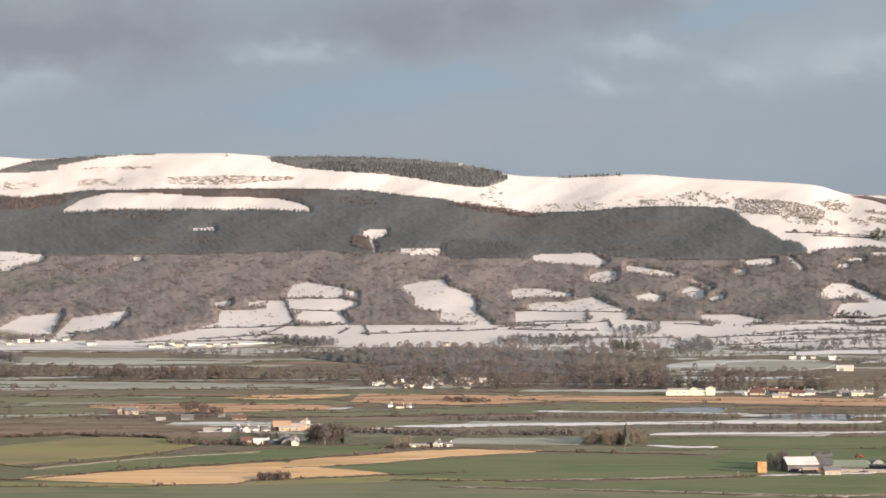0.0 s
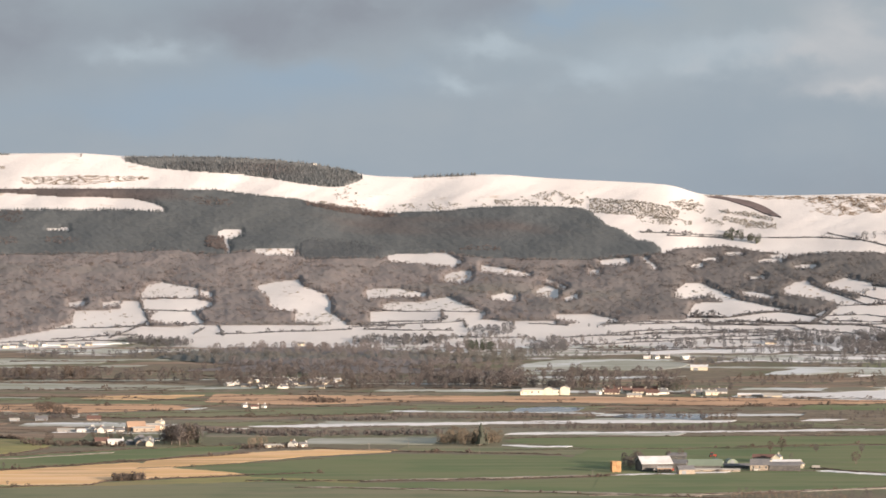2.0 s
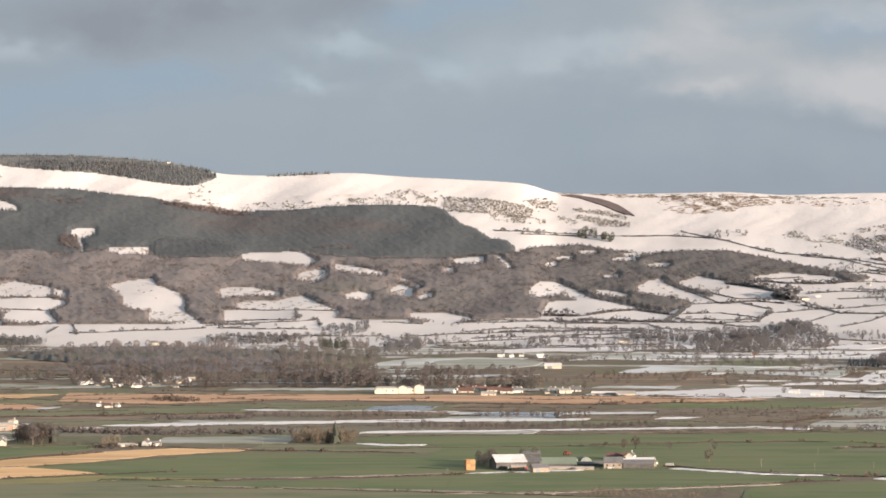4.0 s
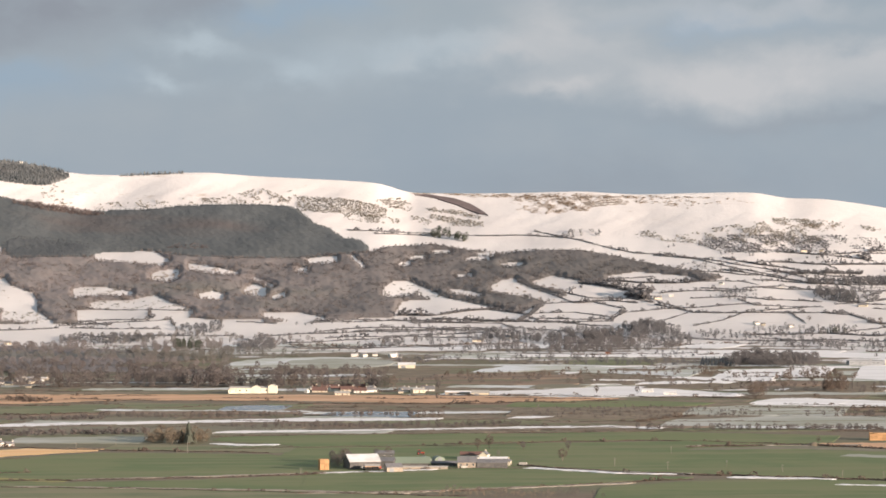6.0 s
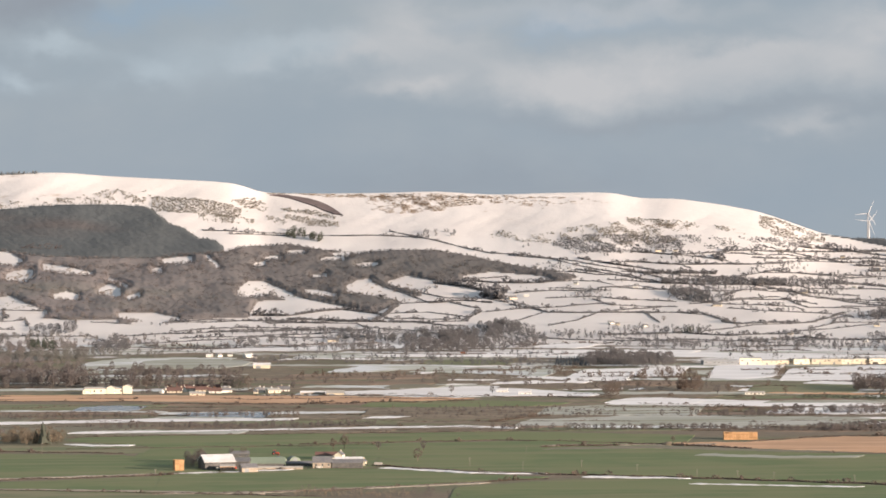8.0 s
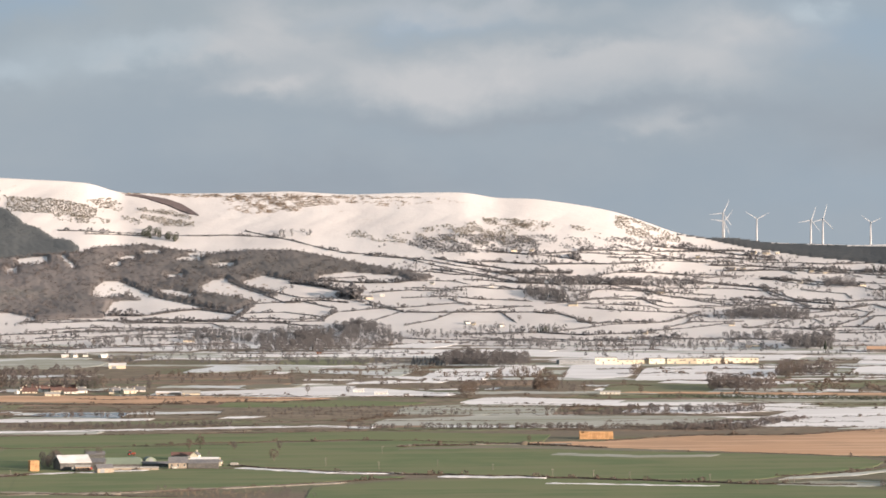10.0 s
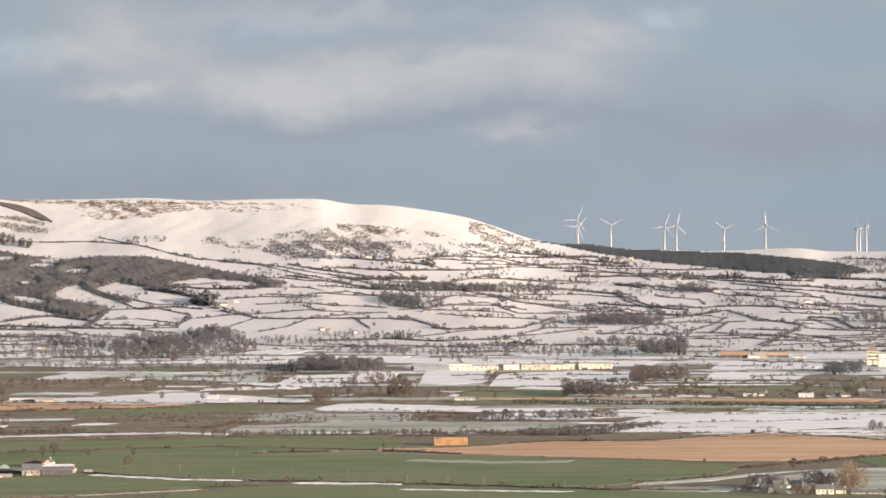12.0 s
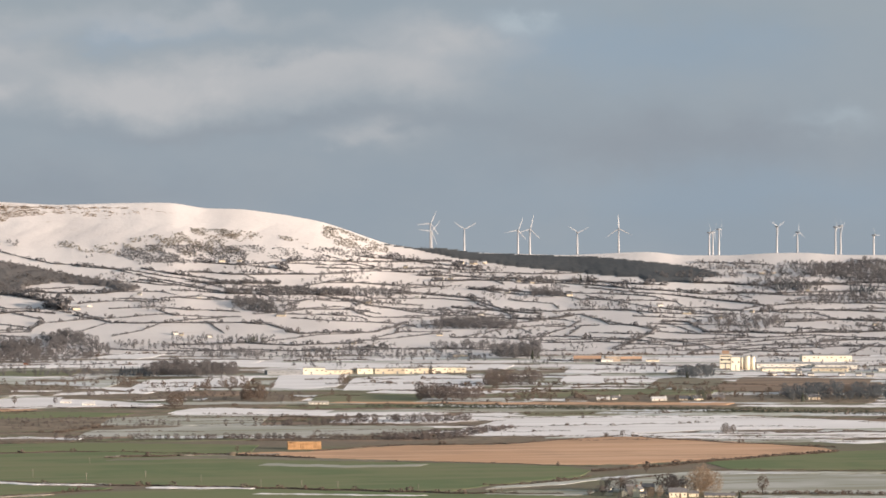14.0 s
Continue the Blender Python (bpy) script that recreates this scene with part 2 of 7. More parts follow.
SLATE = surface("slate_roof", [(0.12, 0.12, 0.13), (0.16, 0.155, 0.16), (0.20, 0.19, 0.18)], (0.2, 1.2), rough=0.6)
# low sun on the walls is put into this brighter cream
BRIGHT_WALL = surface("sunlit_cream_cladding", [(0.82, 0.74, 0.58), (0.76, 0.67, 0.51)], (0.2, 1.0), rough=0.5)
TAN_SHEET = surface("rusty_sheeting", [(0.44, 0.29, 0.19), (0.36, 0.24, 0.17)], (0.1, 0.8), rough=0.7)
RED_ROOF = surface("red_tiles", [(0.15, 0.088, 0.075), (0.125, 0.08, 0.07)], (0.2, 1.2))
SNOW_ROOF = surface("snow_on_roof", [(0.7, 0.69, 0.69), (0.56, 0.54, 0.52)], (0.1, 0.8))
SHEET = surface("fibre_cement_sheet", [(0.42, 0.39, 0.35), (0.34, 0.32, 0.29)], (0.1, 0.8), rough=0.6)
GREEN_SHEET = surface("green_sheeting", [(0.20, 0.24, 0.18), (0.17, 0.20, 0.155)], (0.1, 0.8), rough=0.55)
PANE = surface("window_glass", [(0.05, 0.06, 0.07), (0.07, 0.08, 0.09)], (0.5, 2.0), rough=0.1)
DOOR = surface("painted_door", [(0.16, 0.09, 0.06), (0.12, 0.07, 0.05)], (0.5, 2.0), rough=0.5)
HAY = surface("straw", [(0.47, 0.275, 0.14), (0.4, 0.23, 0.115), (0.52, 0.33, 0.175)], (0.4, 2.5), vary=0.35, by="object", bump=0.08)
TURBINE = surface("white_gelcoat", [(0.42, 0.42, 0.43), (0.38, 0.38, 0.39)], (0.2, 1.0), rough=0.4)
RED_PAINT = surface("red_paint", [(0.45, 0.07, 0.04), (0.36, 0.06, 0.035)], (0.4, 2.0), rough=0.45)
RUBBER = surface("rubber", [(0.03, 0.03, 0.03), (0.045, 0.045, 0.045)], (1.0, 5.0), rough=0.8)
POST_WOOD = surface("weathered_post", [(0.25, 0.22, 0.19), (0.2, 0.18, 0.155)], (0.5, 4.0))


# ---- survey: bearing and dip marks from the lookout, met with the land ----
def marks(text, shift=(0, 0)):
    """Sighting marks 'bearing,dip bearing,dip ...' as an array."""
    return np.array([[float(a) for a in pair.split(",")] for pair in text.split()]) + np.array(shift, float)


RIDGE = marks("-2400,380 -1200,330 -400,292 0,277 60,282 100,281 180,275 280,272 400,271 480,277 640,278 740,284 820,294 880,306 920,312 1000,314 1090,309 1150,309 1220,315")
RIDGE = np.vstack([RIDGE, marks("1300,319 1400,324 1450,328 1480,340 1500,345 1600,346 1700,345 1800,342 1900,348 2002,345 2052,344 2112,344 2160,354 2230,355 2310,366 2370,377 2410,390 2452,405 2482,416")])
RIDGE = np.vstack([RIDGE, marks("2552,427 2652,433 2802,437 2852,435 2932,431 2962,431 3002,437 3102,437 3162,433 3232,432 3282,436 3384,436 3800,445 5200,430 7000,400")])
line = np.concatenate([np.linspace(-24000, -520, 120), np.arange(-500, 3900, 8.0), np.linspace(3920, 26000, 120)])
soft_top = np.interp(line, RIDGE[:, 0], RIDGE[:, 1])
spread = np.exp(-0.5 * (np.arange(-5, 6) * 8 / 13.0) ** 2)
inner = (line > -400) & (line < 3800)
soft_top[inner] = np.convolve(soft_top, spread / spread.sum(), "same")[inner]
RIDGE = np.stack([line, soft_top], -1)
FOOT = 612.0
NEAR_FOOT = F * EYE / (FOOT - LEVEL)
TOP = 4620.0


def relief(u, v):
    """Metres by which folds in the hill push the slope nearer or farther."""
    u, v = np.asarray(u, float), np.asarray(v, float)
    a = np.sin(u / 61 + 1.3 * np.sin(v / 37)) * np.sin(v / 29 + u / 140) + 0.6 * np.sin(u / 27 + v / 16) + 0.5 * np.sin(u / 133 - v / 45 + 2)
    b = 0.35 * np.sin(u / 11.3 + 2.0 * np.sin(v / 9.0)) * np.sin(v / 7.7 + u / 31)
    calm = 1 - 0.6 * np.clip((u - 1480) / 200, 0, 1)   # the eastern hill is smoother
    return 5.0 * a * calm + (2 + 2 * np.clip((470 - v) / 120, 0, 1)) * b


def reach(u, v):
    """How far the land lies at a sighting mark, along the plan."""
    u, v = np.asarray(u, float), np.asarray(v, float)
    top = np.interp(u, RIDGE[:, 0], RIDGE[:, 1])
    s = np.clip((FOOT - v) / (FOOT - top), 0, 1)
    up = NEAR_FOOT + (TOP - NEAR_FOOT) * (0.55 * s + 0.45 * (1 - (1 - s) ** 2))
    up = up + relief(u, v) * np.clip(s * 5, 0, 1) * np.clip((1 - s) * 6 + 0.2, 0, 1)
    return np.where(v >= FOOT, F * EYE / np.maximum(v - LEVEL, 1.0), up)


def site(u, v, lift=0.0):
    """The place in the world of a sighting mark on the land."""
    u, v = np.asarray(u, float), np.asarray(v, float)
    d = reach(u, v)
    a = (u - 784) / F
    return np.stack([d * np.sin(a), d * np.cos(a), EYE - (v - LEVEL) * d / F + lift], -1)


def inside(u, v, top, low):
    """Whether marks lie between an upper and a lower line."""
    first, last = max(top[0, 0], low[0, 0]), min(top[-1, 0], low[-1, 0])
    return (u >= first) & (u <= last) & (v >= np.interp(u, top[:, 0], top[:, 1])) & (v <= np.interp(u, low[:, 0], low[:, 1]))


def mesh_of(name, verts, faces, mat, smooth=False):
    me = bpy.data.meshes.new(name)
    me.from_pydata(np.asarray(verts, float).tolist(), [], [list(map(int, f)) for f in faces])
    if mat:
        me.materials.append(mat)
    if smooth:
        me.shade_smooth()
    me.update()
    return me


def part(name, me, parent, label=""):
    ob = new(name, me)
    ob.parent = parent
    return tagged(ob, label)


# ---- the land: one sheet from under the lookout to behind the hill ----
def build_ground():
    us = np.concatenate([np.linspace(784 - math.pi * F, -520, 60), np.arange(-500, 3900, 7.0), np.linspace(3920, 784 + math.pi * F, 60)])
    n = len(us)
    rows = []
    bearing = (us - 784) / F
    for r in (0.05, 60, 200, 450, 800, 1200, 1600):
        rows.append(np.stack([r * np.sin(bearing), r * np.cos(bearing), np.zeros(n)], -1))
    for v in np.linspace(900, FOOT, 60):
        rows.append(site(us, np.full(n, v)))
    top = np.interp(us, RIDGE[:, 0], RIDGE[:, 1])
    for s in np.linspace(0, 1, 96)[1:]:
        rows.append(site(us, FOOT + (top - FOOT) * s))
    crest = rows[-1]
    flat = np.linalg.norm(crest[:, :2], axis=1)
    for k, fall in ((4700.0, 3.0), (4850.0, 8.0), (4990.0, 14.0)):
        rows.append(np.stack([k * np.sin(bearing), k * np.cos(bearing), crest[:, 2] - fall], -1))
    verts = np.concatenate(rows)
    faces = []
    for j in range(len(rows) - 1):
        a = j * n
        faces += [(a + i, a + i + 1, a + n + i + 1, a + n + i) for i in range(n - 1)]
    return tagged(new("ground", mesh_of("ground", verts, faces, GROUND, True)), "valley floor of damp pasture rising to a snow-covered hill", "ground", kind="structure")


ground = build_ground()


# ---- fields of the plain, each a low sheet with an edge ----
def field(kind, mat, label, top, low, shift=(0, 0), lift=0.35):
    top, low = marks(top, shift), marks(low, shift)
    first, last = max(top[0, 0], low[0, 0]), min(top[-1, 0], low[-1, 0])
    us = np.linspace(first, last, max(6, int((last - first) / 7)))
    wob = 0.5 * np.sin(us / 13.0 + first) + 0.35 * np.sin(us / 5.1)
    a = np.interp(us, top[:, 0], top[:, 1]) + 0.7 * wob
    b = np.maximum(np.interp(us, low[:, 0], low[:, 1]) + 0.5 * wob[::-1], a + 0.25)
    taper = np.clip((us - first) / 16, 0.08, 1) * np.clip((last - us) / 16, 0.08, 1)
    side = (us - first) / (last - first)
    a, b = a + (b - a) * (1 - taper) * (1 - side), b - (b - a) * (1 - taper) * side
    lift = lift + np.where((a + b) / 2 < FOOT, 0.5, 0.0)
    m = max(3, int((b - a).max() / 4) + 2)
    n = len(us)
    rows = [site(us, a - 0.3, -0.1)] + [site(us, a + (b - a) * k / (m - 1), lift) for k in range(m)] + [site(us, b + 0.3, -0.1)]
    faces = [(j * n + i, (j + 1) * n + i, (j + 1) * n + i + 1, j * n + i + 1) for j in range(len(rows) - 1) for i in range(n - 1)]
    return tagged(new(kind, mesh_of(kind, np.concatenate(rows), faces, mat)), label, "field", "fields of the plain", "structure")


E14 = (1802, -15)
CROP = "green field of young winter crop"
GRASS = "damp green pasture beside a hedge"
STRAW = "golden stubble field lit by low sun"
SNOWY = "flat field under smooth snow"
THIN = "grass field under thin patchy snow"
FROSTY = "pale frosted pasture"
EARTH = "brown ploughed field"
LAYER = 0
# narrow strips of rough grazing, reeds and thin snow that fill the flats between the larger fields
r = np.random.default_rng(21)
level = 615.0
while level < 768:
    u = -450 + r.uniform(0, 120)
    while u < 3420:
        run, tall = r.uniform(110, 420), r.uniform(1.6, 4.6) * (0.8 + (level - 600) / 200)
        snow_here = (u - 1500) / 1700 + (690 - level) / 260 + r.normal(0, 0.28)
        if snow_here > 0.72:
            mat, label = (SNOW, SNOWY) if r.random() < 0.6 else (THIN_SNOW, THIN)
        else:
            mat, label = [(REED, "strip of brown rushes and reeds"), (PLOUGH, EARTH), (ROUGH, "rough pasture with rushes"), (FROST, FROSTY), (DARK_GREEN, GRASS), (THIN_SNOW, THIN)][r.choice([0, 0, 1, 1, 0, 3, 4, 5]) if level > 690 else r.choice([0, 0, 1, 3, 0, 5])]
        a, b, c = level + r.normal(0, 1.0), level + r.normal(0, 1.0), level + r.normal(0, 1.5)
        field("field", mat, label, f"{u},{a} {u + run / 2},{b} {u + run},{c}", f"{u},{a + tall * 0.7} {u + run / 2},{b + tall} {u + run},{c + tall * 0.6}", lift=0.03 + 0.0004 * LAYER)
        LAYER += 1
        u += run * r.uniform(0.75, 1.15)
    level += r.uniform(3.5, 6.0) * (0.8 + (level - 600) / 200)
LAYER = 20
for spec in [
    ("field", GREEN, CROP, "1270,790 1450,792 1720,790", "1270,812 1300,842 1560,834 1720,828"),
    ("field", DARK_GREEN, GRASS, "960,790 1150,792 1300,794", "960,797 1150,802 1300,806"),
    ("field", GREEN, CROP, "1560,792 1750,788 1980,784 2210,790", "1560,812 1700,812 1862,805 2210,797"),
    ("field", OLIVE, "yellowish green pasture beside a hedge", "-480,850 0,851 300,858 450,853 700,843 900,852", "-480,862 0,862 300,866 450,862 700,852 900,856"),
    ("field", DARK_GREEN, GRASS, "-480,862 0,858 200,863 400,860 800,852 1000,866 1300,876 1600,884", "-480,899 1600,899"),
    ("field", GREEN, CROP, "700,846 870,857 1100,853 1350,844 1500,840", "700,850 870,866 1100,872 1350,878 1500,878"),
    ("field", STUBBLE, STRAW, "35,843 220,834 490,818 560,826 640,833 690,840", "35,846 150,851 300,857 420,856 450,850 560,846 690,841"),
    ("field", STUBBLE, STRAW, "500,817 600,808 700,801 820,796 960,797", "500,828 600,824 700,817 800,808 960,800"),
    ("field", GREEN, CROP, "560,826 700,819 820,811 960,804 1250,808 1335,822", "560,828 690,838 700,845 900,851 1200,846 1335,838"),
    ("field", OLIVE, "yellowish green pasture beside a hedge", "-400,800 0,788 150,774 210,772 300,778 350,788", "-400,835 0,822 100,815 250,803 350,790"),
    ("field", GREEN, CROP, "60,824 300,805 460,797 560,790 690,788", "60,830 200,833 400,820 550,808 690,796"),
    ("field", PLOUGH, EARTH, "-400,740 0,742 100,739 300,754 420,758", "-400,772 0,772 100,770 300,773 420,775"),
    ("field", DARK_GREEN, GRASS, "-400,718 0,716 150,718 205,733", "-400,735 0,735 150,737 205,735"),
    ("field", PALE_STUBBLE, "pinkish stubble field", "150,717 200,715 540,715 600,722", "150,719 240,727 400,729 600,724"),
    ("field", STUBBLE, STRAW, "400,702 450,700 620,699", "400,704 450,707 540,706 620,701"),
    ("field", FROST, FROSTY, "-400,672 0,672 300,677 620,683", "-400,690 0,690 300,688 620,690"),
    ("field", DARK_GREEN, GRASS, "-400,698 200,702 400,706 600,709", "-400,708 200,712 400,712 600,712"),
    ("field", DARK_GREEN, GRASS, "420,731 600,727 800,722 960,727", "420,739 600,738 800,736 960,733"),
    ("field", ROUGH, "rough pasture with rushes", "420,745 600,744 900,742 1100,741", "420,750 600,752 900,749 1100,746"),
    ("field", PALE_STUBBLE, "pinkish stubble field", "620,697 784,700 1180,702 1568,704 1700,706 1870,708", "620,712 784,717 1000,711 1300,713 1568,718 1700,717 1870,711"),
    ("field", DARK_GREEN, GRASS, "800,722 1000,716 1160,719 1330,719", "800,727 1000,729 1160,728 1330,727"),
    ("field", SNOW, SNOWY, "615,757 800,752 1100,748 1300,744 1560,744", "615,760 800,757 1100,752 1300,750 1560,748"),
    ("field", THIN_SNOW, THIN, "940,727 1100,729 1330,731", "940,729 1100,731 1330,734"),
    ("field", FROST, FROSTY, "790,777 900,776 1040,773", "790,786 900,787 1040,788"),
    ("field", SNOW, SNOWY, "1145,787 1200,790 1275,790", "1145,789 1200,792.5 1275,791.5"),
    ("field", ROUGH, "rough pasture with rushes", "620,762 800,760 1050,756 1150,757 1300,754", "620,773 800,773 1050,768 1150,768 1300,760"),
    ("field", SNOW, SNOWY, "1150,767 1350,765 1568,762 1702,759 1850,757 1955,760", "1150,770 1350,768 1568,765 1702,762 1850,760 1955,763"),
    ("field", GREEN, CROP, "1150,778 1302,774 1602,771 1702,772 1902,767 2050,770 2260,773", "1150,783 1302,792 1602,789 1702,786 1902,782 2050,786 2260,788"),
    ("field", GREEN, CROP, "1302,843 1562,833 1702,833 1852,843 2002,848", "1302,875 1602,870 1802,860 2002,850"),
    ("field", GREEN, CROP, "1690,812 1862,804 2102,800 2202,798 2502,804 2802,811 2850,819", "1690,826 1862,836 2102,844 2202,846 2602,855 2662,846 2850,826"),
    ("field", GREEN, CROP, "1820,868 2002,855 2202,850 2602,861 2760,862 2900,874", "1820,899 2202,899 2900,899"),
    ("field", ROUGH, "rough pasture with rushes", "1990,797 2202,792 2362,797 2480,801", "1990,800 2202,797 2362,801 2480,803"),
    ("field", PALE_STUBBLE, "wide stubble field glowing in low sun", "2210,787 2362,785 2502,775 2702,773 2802,763 2902,758 3062,765 3242,775 3284,782", "2210,790 2362,796 2502,800 2802,808 2922,807 3052,798 3202,787 3284,783"),
    ("field", GREEN, CROP, "3052,802 3202,790 3302,782 3500,778", "3052,804 3102,817 3370,815 3500,815"),
    ("field", THIN_SNOW, "frozen lane banked with snow", "2662,849 2802,838 2902,828 3052,819 3370,819", "2662,852 2802,843 2862,835 3052,823 3370,821.5"),
    ("field", FROST, FROSTY, "2870,838 2960,825 3370,823 3500,823", "2870,856 3000,856 3370,857 3500,857"),
    ("field", THIN_SNOW, "strip of thin snow along a hedge foot", "3100,862 3370,861 3500,861", "3100,865 3370,866 3500,866"),
    ("field", FROST, "frosted wet pasture at the field edge", "2660,858 2720,855 2800,853 2860,854", "2660,860 2720,863 2800,863 2860,860"),
    ("field", SNOW, SNOWY, "2602,748 2660,737 2702,724 2902,721 3102,721 3370,730 3500,730", "2602,758 2802,757 2902,754 3052,746 3370,741 3500,741"),
    ("field", SNOW, SNOWY, "2790,757 2900,754 3100,750 3400,748", "2790,760 2900,758 3100,754 3400,752"),
    ("field", FROST, FROSTY, "1940,752 2002,741 2300,738 2470,740 2570,741", "1940,758 2100,757 2300,756 2570,757"),
    ("field", SNOW, SNOWY, "2102,716 2202,707 2322,711 2470,714 2600,716", "2102,720 2302,722 2470,721 2600,720"),
    ("field", SNOW, SNOWY, "2380,730 2450,724 2560,722 2700,724", "2380,734 2450,735 2560,735 2700,728"),
    ("field", SNOW, SNOWY, "1552,698 1702,695 1802,690 1902,687 2092,702", "1552,702 1902,703 2092,705"),
    ("field", REED, "brown reed bed on wet ground", "1702,726 1802,722 1992,723 2140,727", "1702,742 1802,746 1992,746 2140,740"),
    ("field", SNOW, SNOWY, "1672,743 1722,740 1772,738", "1672,745 1722,744 1772,741"),
    ("field", SNOW, "slope of thick smooth snow", "1762,658 1852,650 1960,652", "1762,666 1852,660 1960,656"),
    ("field", SNOW, SNOWY, "2042,662 2120,656 2250,652", "2042,667 2120,672 2250,668"),
    ("field", SNOW, SNOWY, "2010,626 2300,627 2500,630 2712,631", "2010,630 2300,636 2500,638 2712,640"),
    ("field", SNOW, SNOWY, "2410,656 2500,651 2600,650 2670,656", "2410,676 2500,677 2600,673 2670,674"),
    ("field", SNOW, SNOWY, "2282,650 2340,648 2420,649", "2282,672 2340,674 2402,670 2420,652"),
    ("field", DARK_GREEN, GRASS, "2350,684 2450,682 2560,684", "2350,698 2450,699 2560,696"),
    ("field", DARK_GREEN, GRASS, "2660,682 2860,680 2960,682", "2660,687 2860,687 2960,686"),
    ("field", SNOW, SNOWY, "2802,632 3002,634", "2802,645 3002,645"),
    ("field", SNOW, SNOWY, "2790,650 3000,652", "2790,662 3000,662"),
    ("field", PLOUGH, EARTH, "3092,657 3200,654 3342,656", "3092,668 3200,674 3342,672"),
    ("field", PALE_STUBBLE, "narrow strip of stubble", "2382,697 2700,698 3102,698", "2382,699 2700,701 3102,702"),
    ("field", THIN_SNOW, THIN, "1170,647 1240,638 1340,636 1450,637", "1170,652 1240,654 1340,645 1450,640"),
    ("field", FROST, FROSTY, "1260,645 1340,641 1450,641", "1260,654 1340,655 1450,652"),
    ("field", THIN_SNOW, THIN, "1300,615 1400,613 1500,614", "1300,619 1400,618 1500,617"),
    ("field", THIN_SNOW, THIN, "1150,614 1300,612 1400,612", "1150,617 1300,618 1400,617"),
    ("field", SNOW, SNOWY, "1400,622 1600,616 1800,613", "1400,627 1600,622 1800,619"),
    ("field", SNOW, SNOWY, "1640,632 1800,630 2000,630", "1640,635 1800,635 2000,634"),
    ("field", THIN_SNOW, THIN, "1650,652 1800,646 1900,644", "1650,664 1800,656 1900,648"),
    ("field", SNOW, SNOWY, "1820,674 2000,670 2150,675", "1820,677 2000,676 2150,678"),
    ("field", SNOW, SNOWY, "3000,646 3100,644 3384,646", "3000,649 3100,648 3384,650"),
    ("field", FROST, FROSTY, "2380,712 2700,709 2900,708", "2380,716 2700,714 2900,712"),
    ("field", THIN_SNOW, THIN, "-400,612 0,613 240,611 500,606", "-400,615 0,616 240,613 500,608"),
    ("field", THIN_SNOW, THIN, "360,622 440,617 520,619", "360,626 440,625 520,624"),
    ("field", FROST, FROSTY, "-400,630 0,632 300,634 450,640", "-400,640 0,642 300,640 450,643"),
    ("field", TRACK, "tan farm track beside a hedge", "800,862 1000,866 1300,872 1500,878", "800,863.5 1000,868 1300,874 1500,879.5"),
    ("field", SNOW, "line of snow left along a hedge", "1700,831 1862,839 2000,842", "1700,833 1862,841.5 2000,843.5"),
    ("field", SNOW, "line of snow left along a hedge", "2060,846 2160,848 2260,849", "2060,848.5 2160,850.5 2260,851"),
    ("field", SNOW, "line of snow left along a hedge", "1330,841 1450,838 1560,834", "1330,842.5 1450,839.5 1560,835.5"),
    ("field", TRACK, "tan farm track beside a hedge", "1300,876 1500,874 1700,866 1900,858", "1300,878 1500,876 1700,868 1900,859.5"),
    ("field", SNOW, "line of snow left along a hedge", "2250,859 2450,862 2560,863", "2250,860.5 2450,863.5 2560,864.5"),
    ("field", TRACK, "tan farm track beside a hedge", "1990,792 2150,790 2300,789", "1990,793 2150,791.5 2300,791"),
    ("field", TRACK, "tan farm track beside a hedge", "60,828 250,811 460,800", "60,829.5 250,812 460,801"),
    ("field", SNOW, "line of snow left along a hedge", "350,763 420,762 470,760", "350,765 420,764.5 470,761"),
    ("field", TRACK, "tan farm track beside a hedge", "900,851 1100,847 1330,841", "900,852.5 1100,848.5 1330,842.5"),
    ("field", FROST, FROSTY, "2260,806 2420,810 2560,808", "2260,810 2420,814 2560,812"),
    ("field", THIN_SNOW, THIN, "2850,715 3100,716 3400,714", "2850,719 3100,720 3400,719"),
]:
    field(*spec, lift=0.07 + 0.0025 * LAYER)
    LAYER += 1
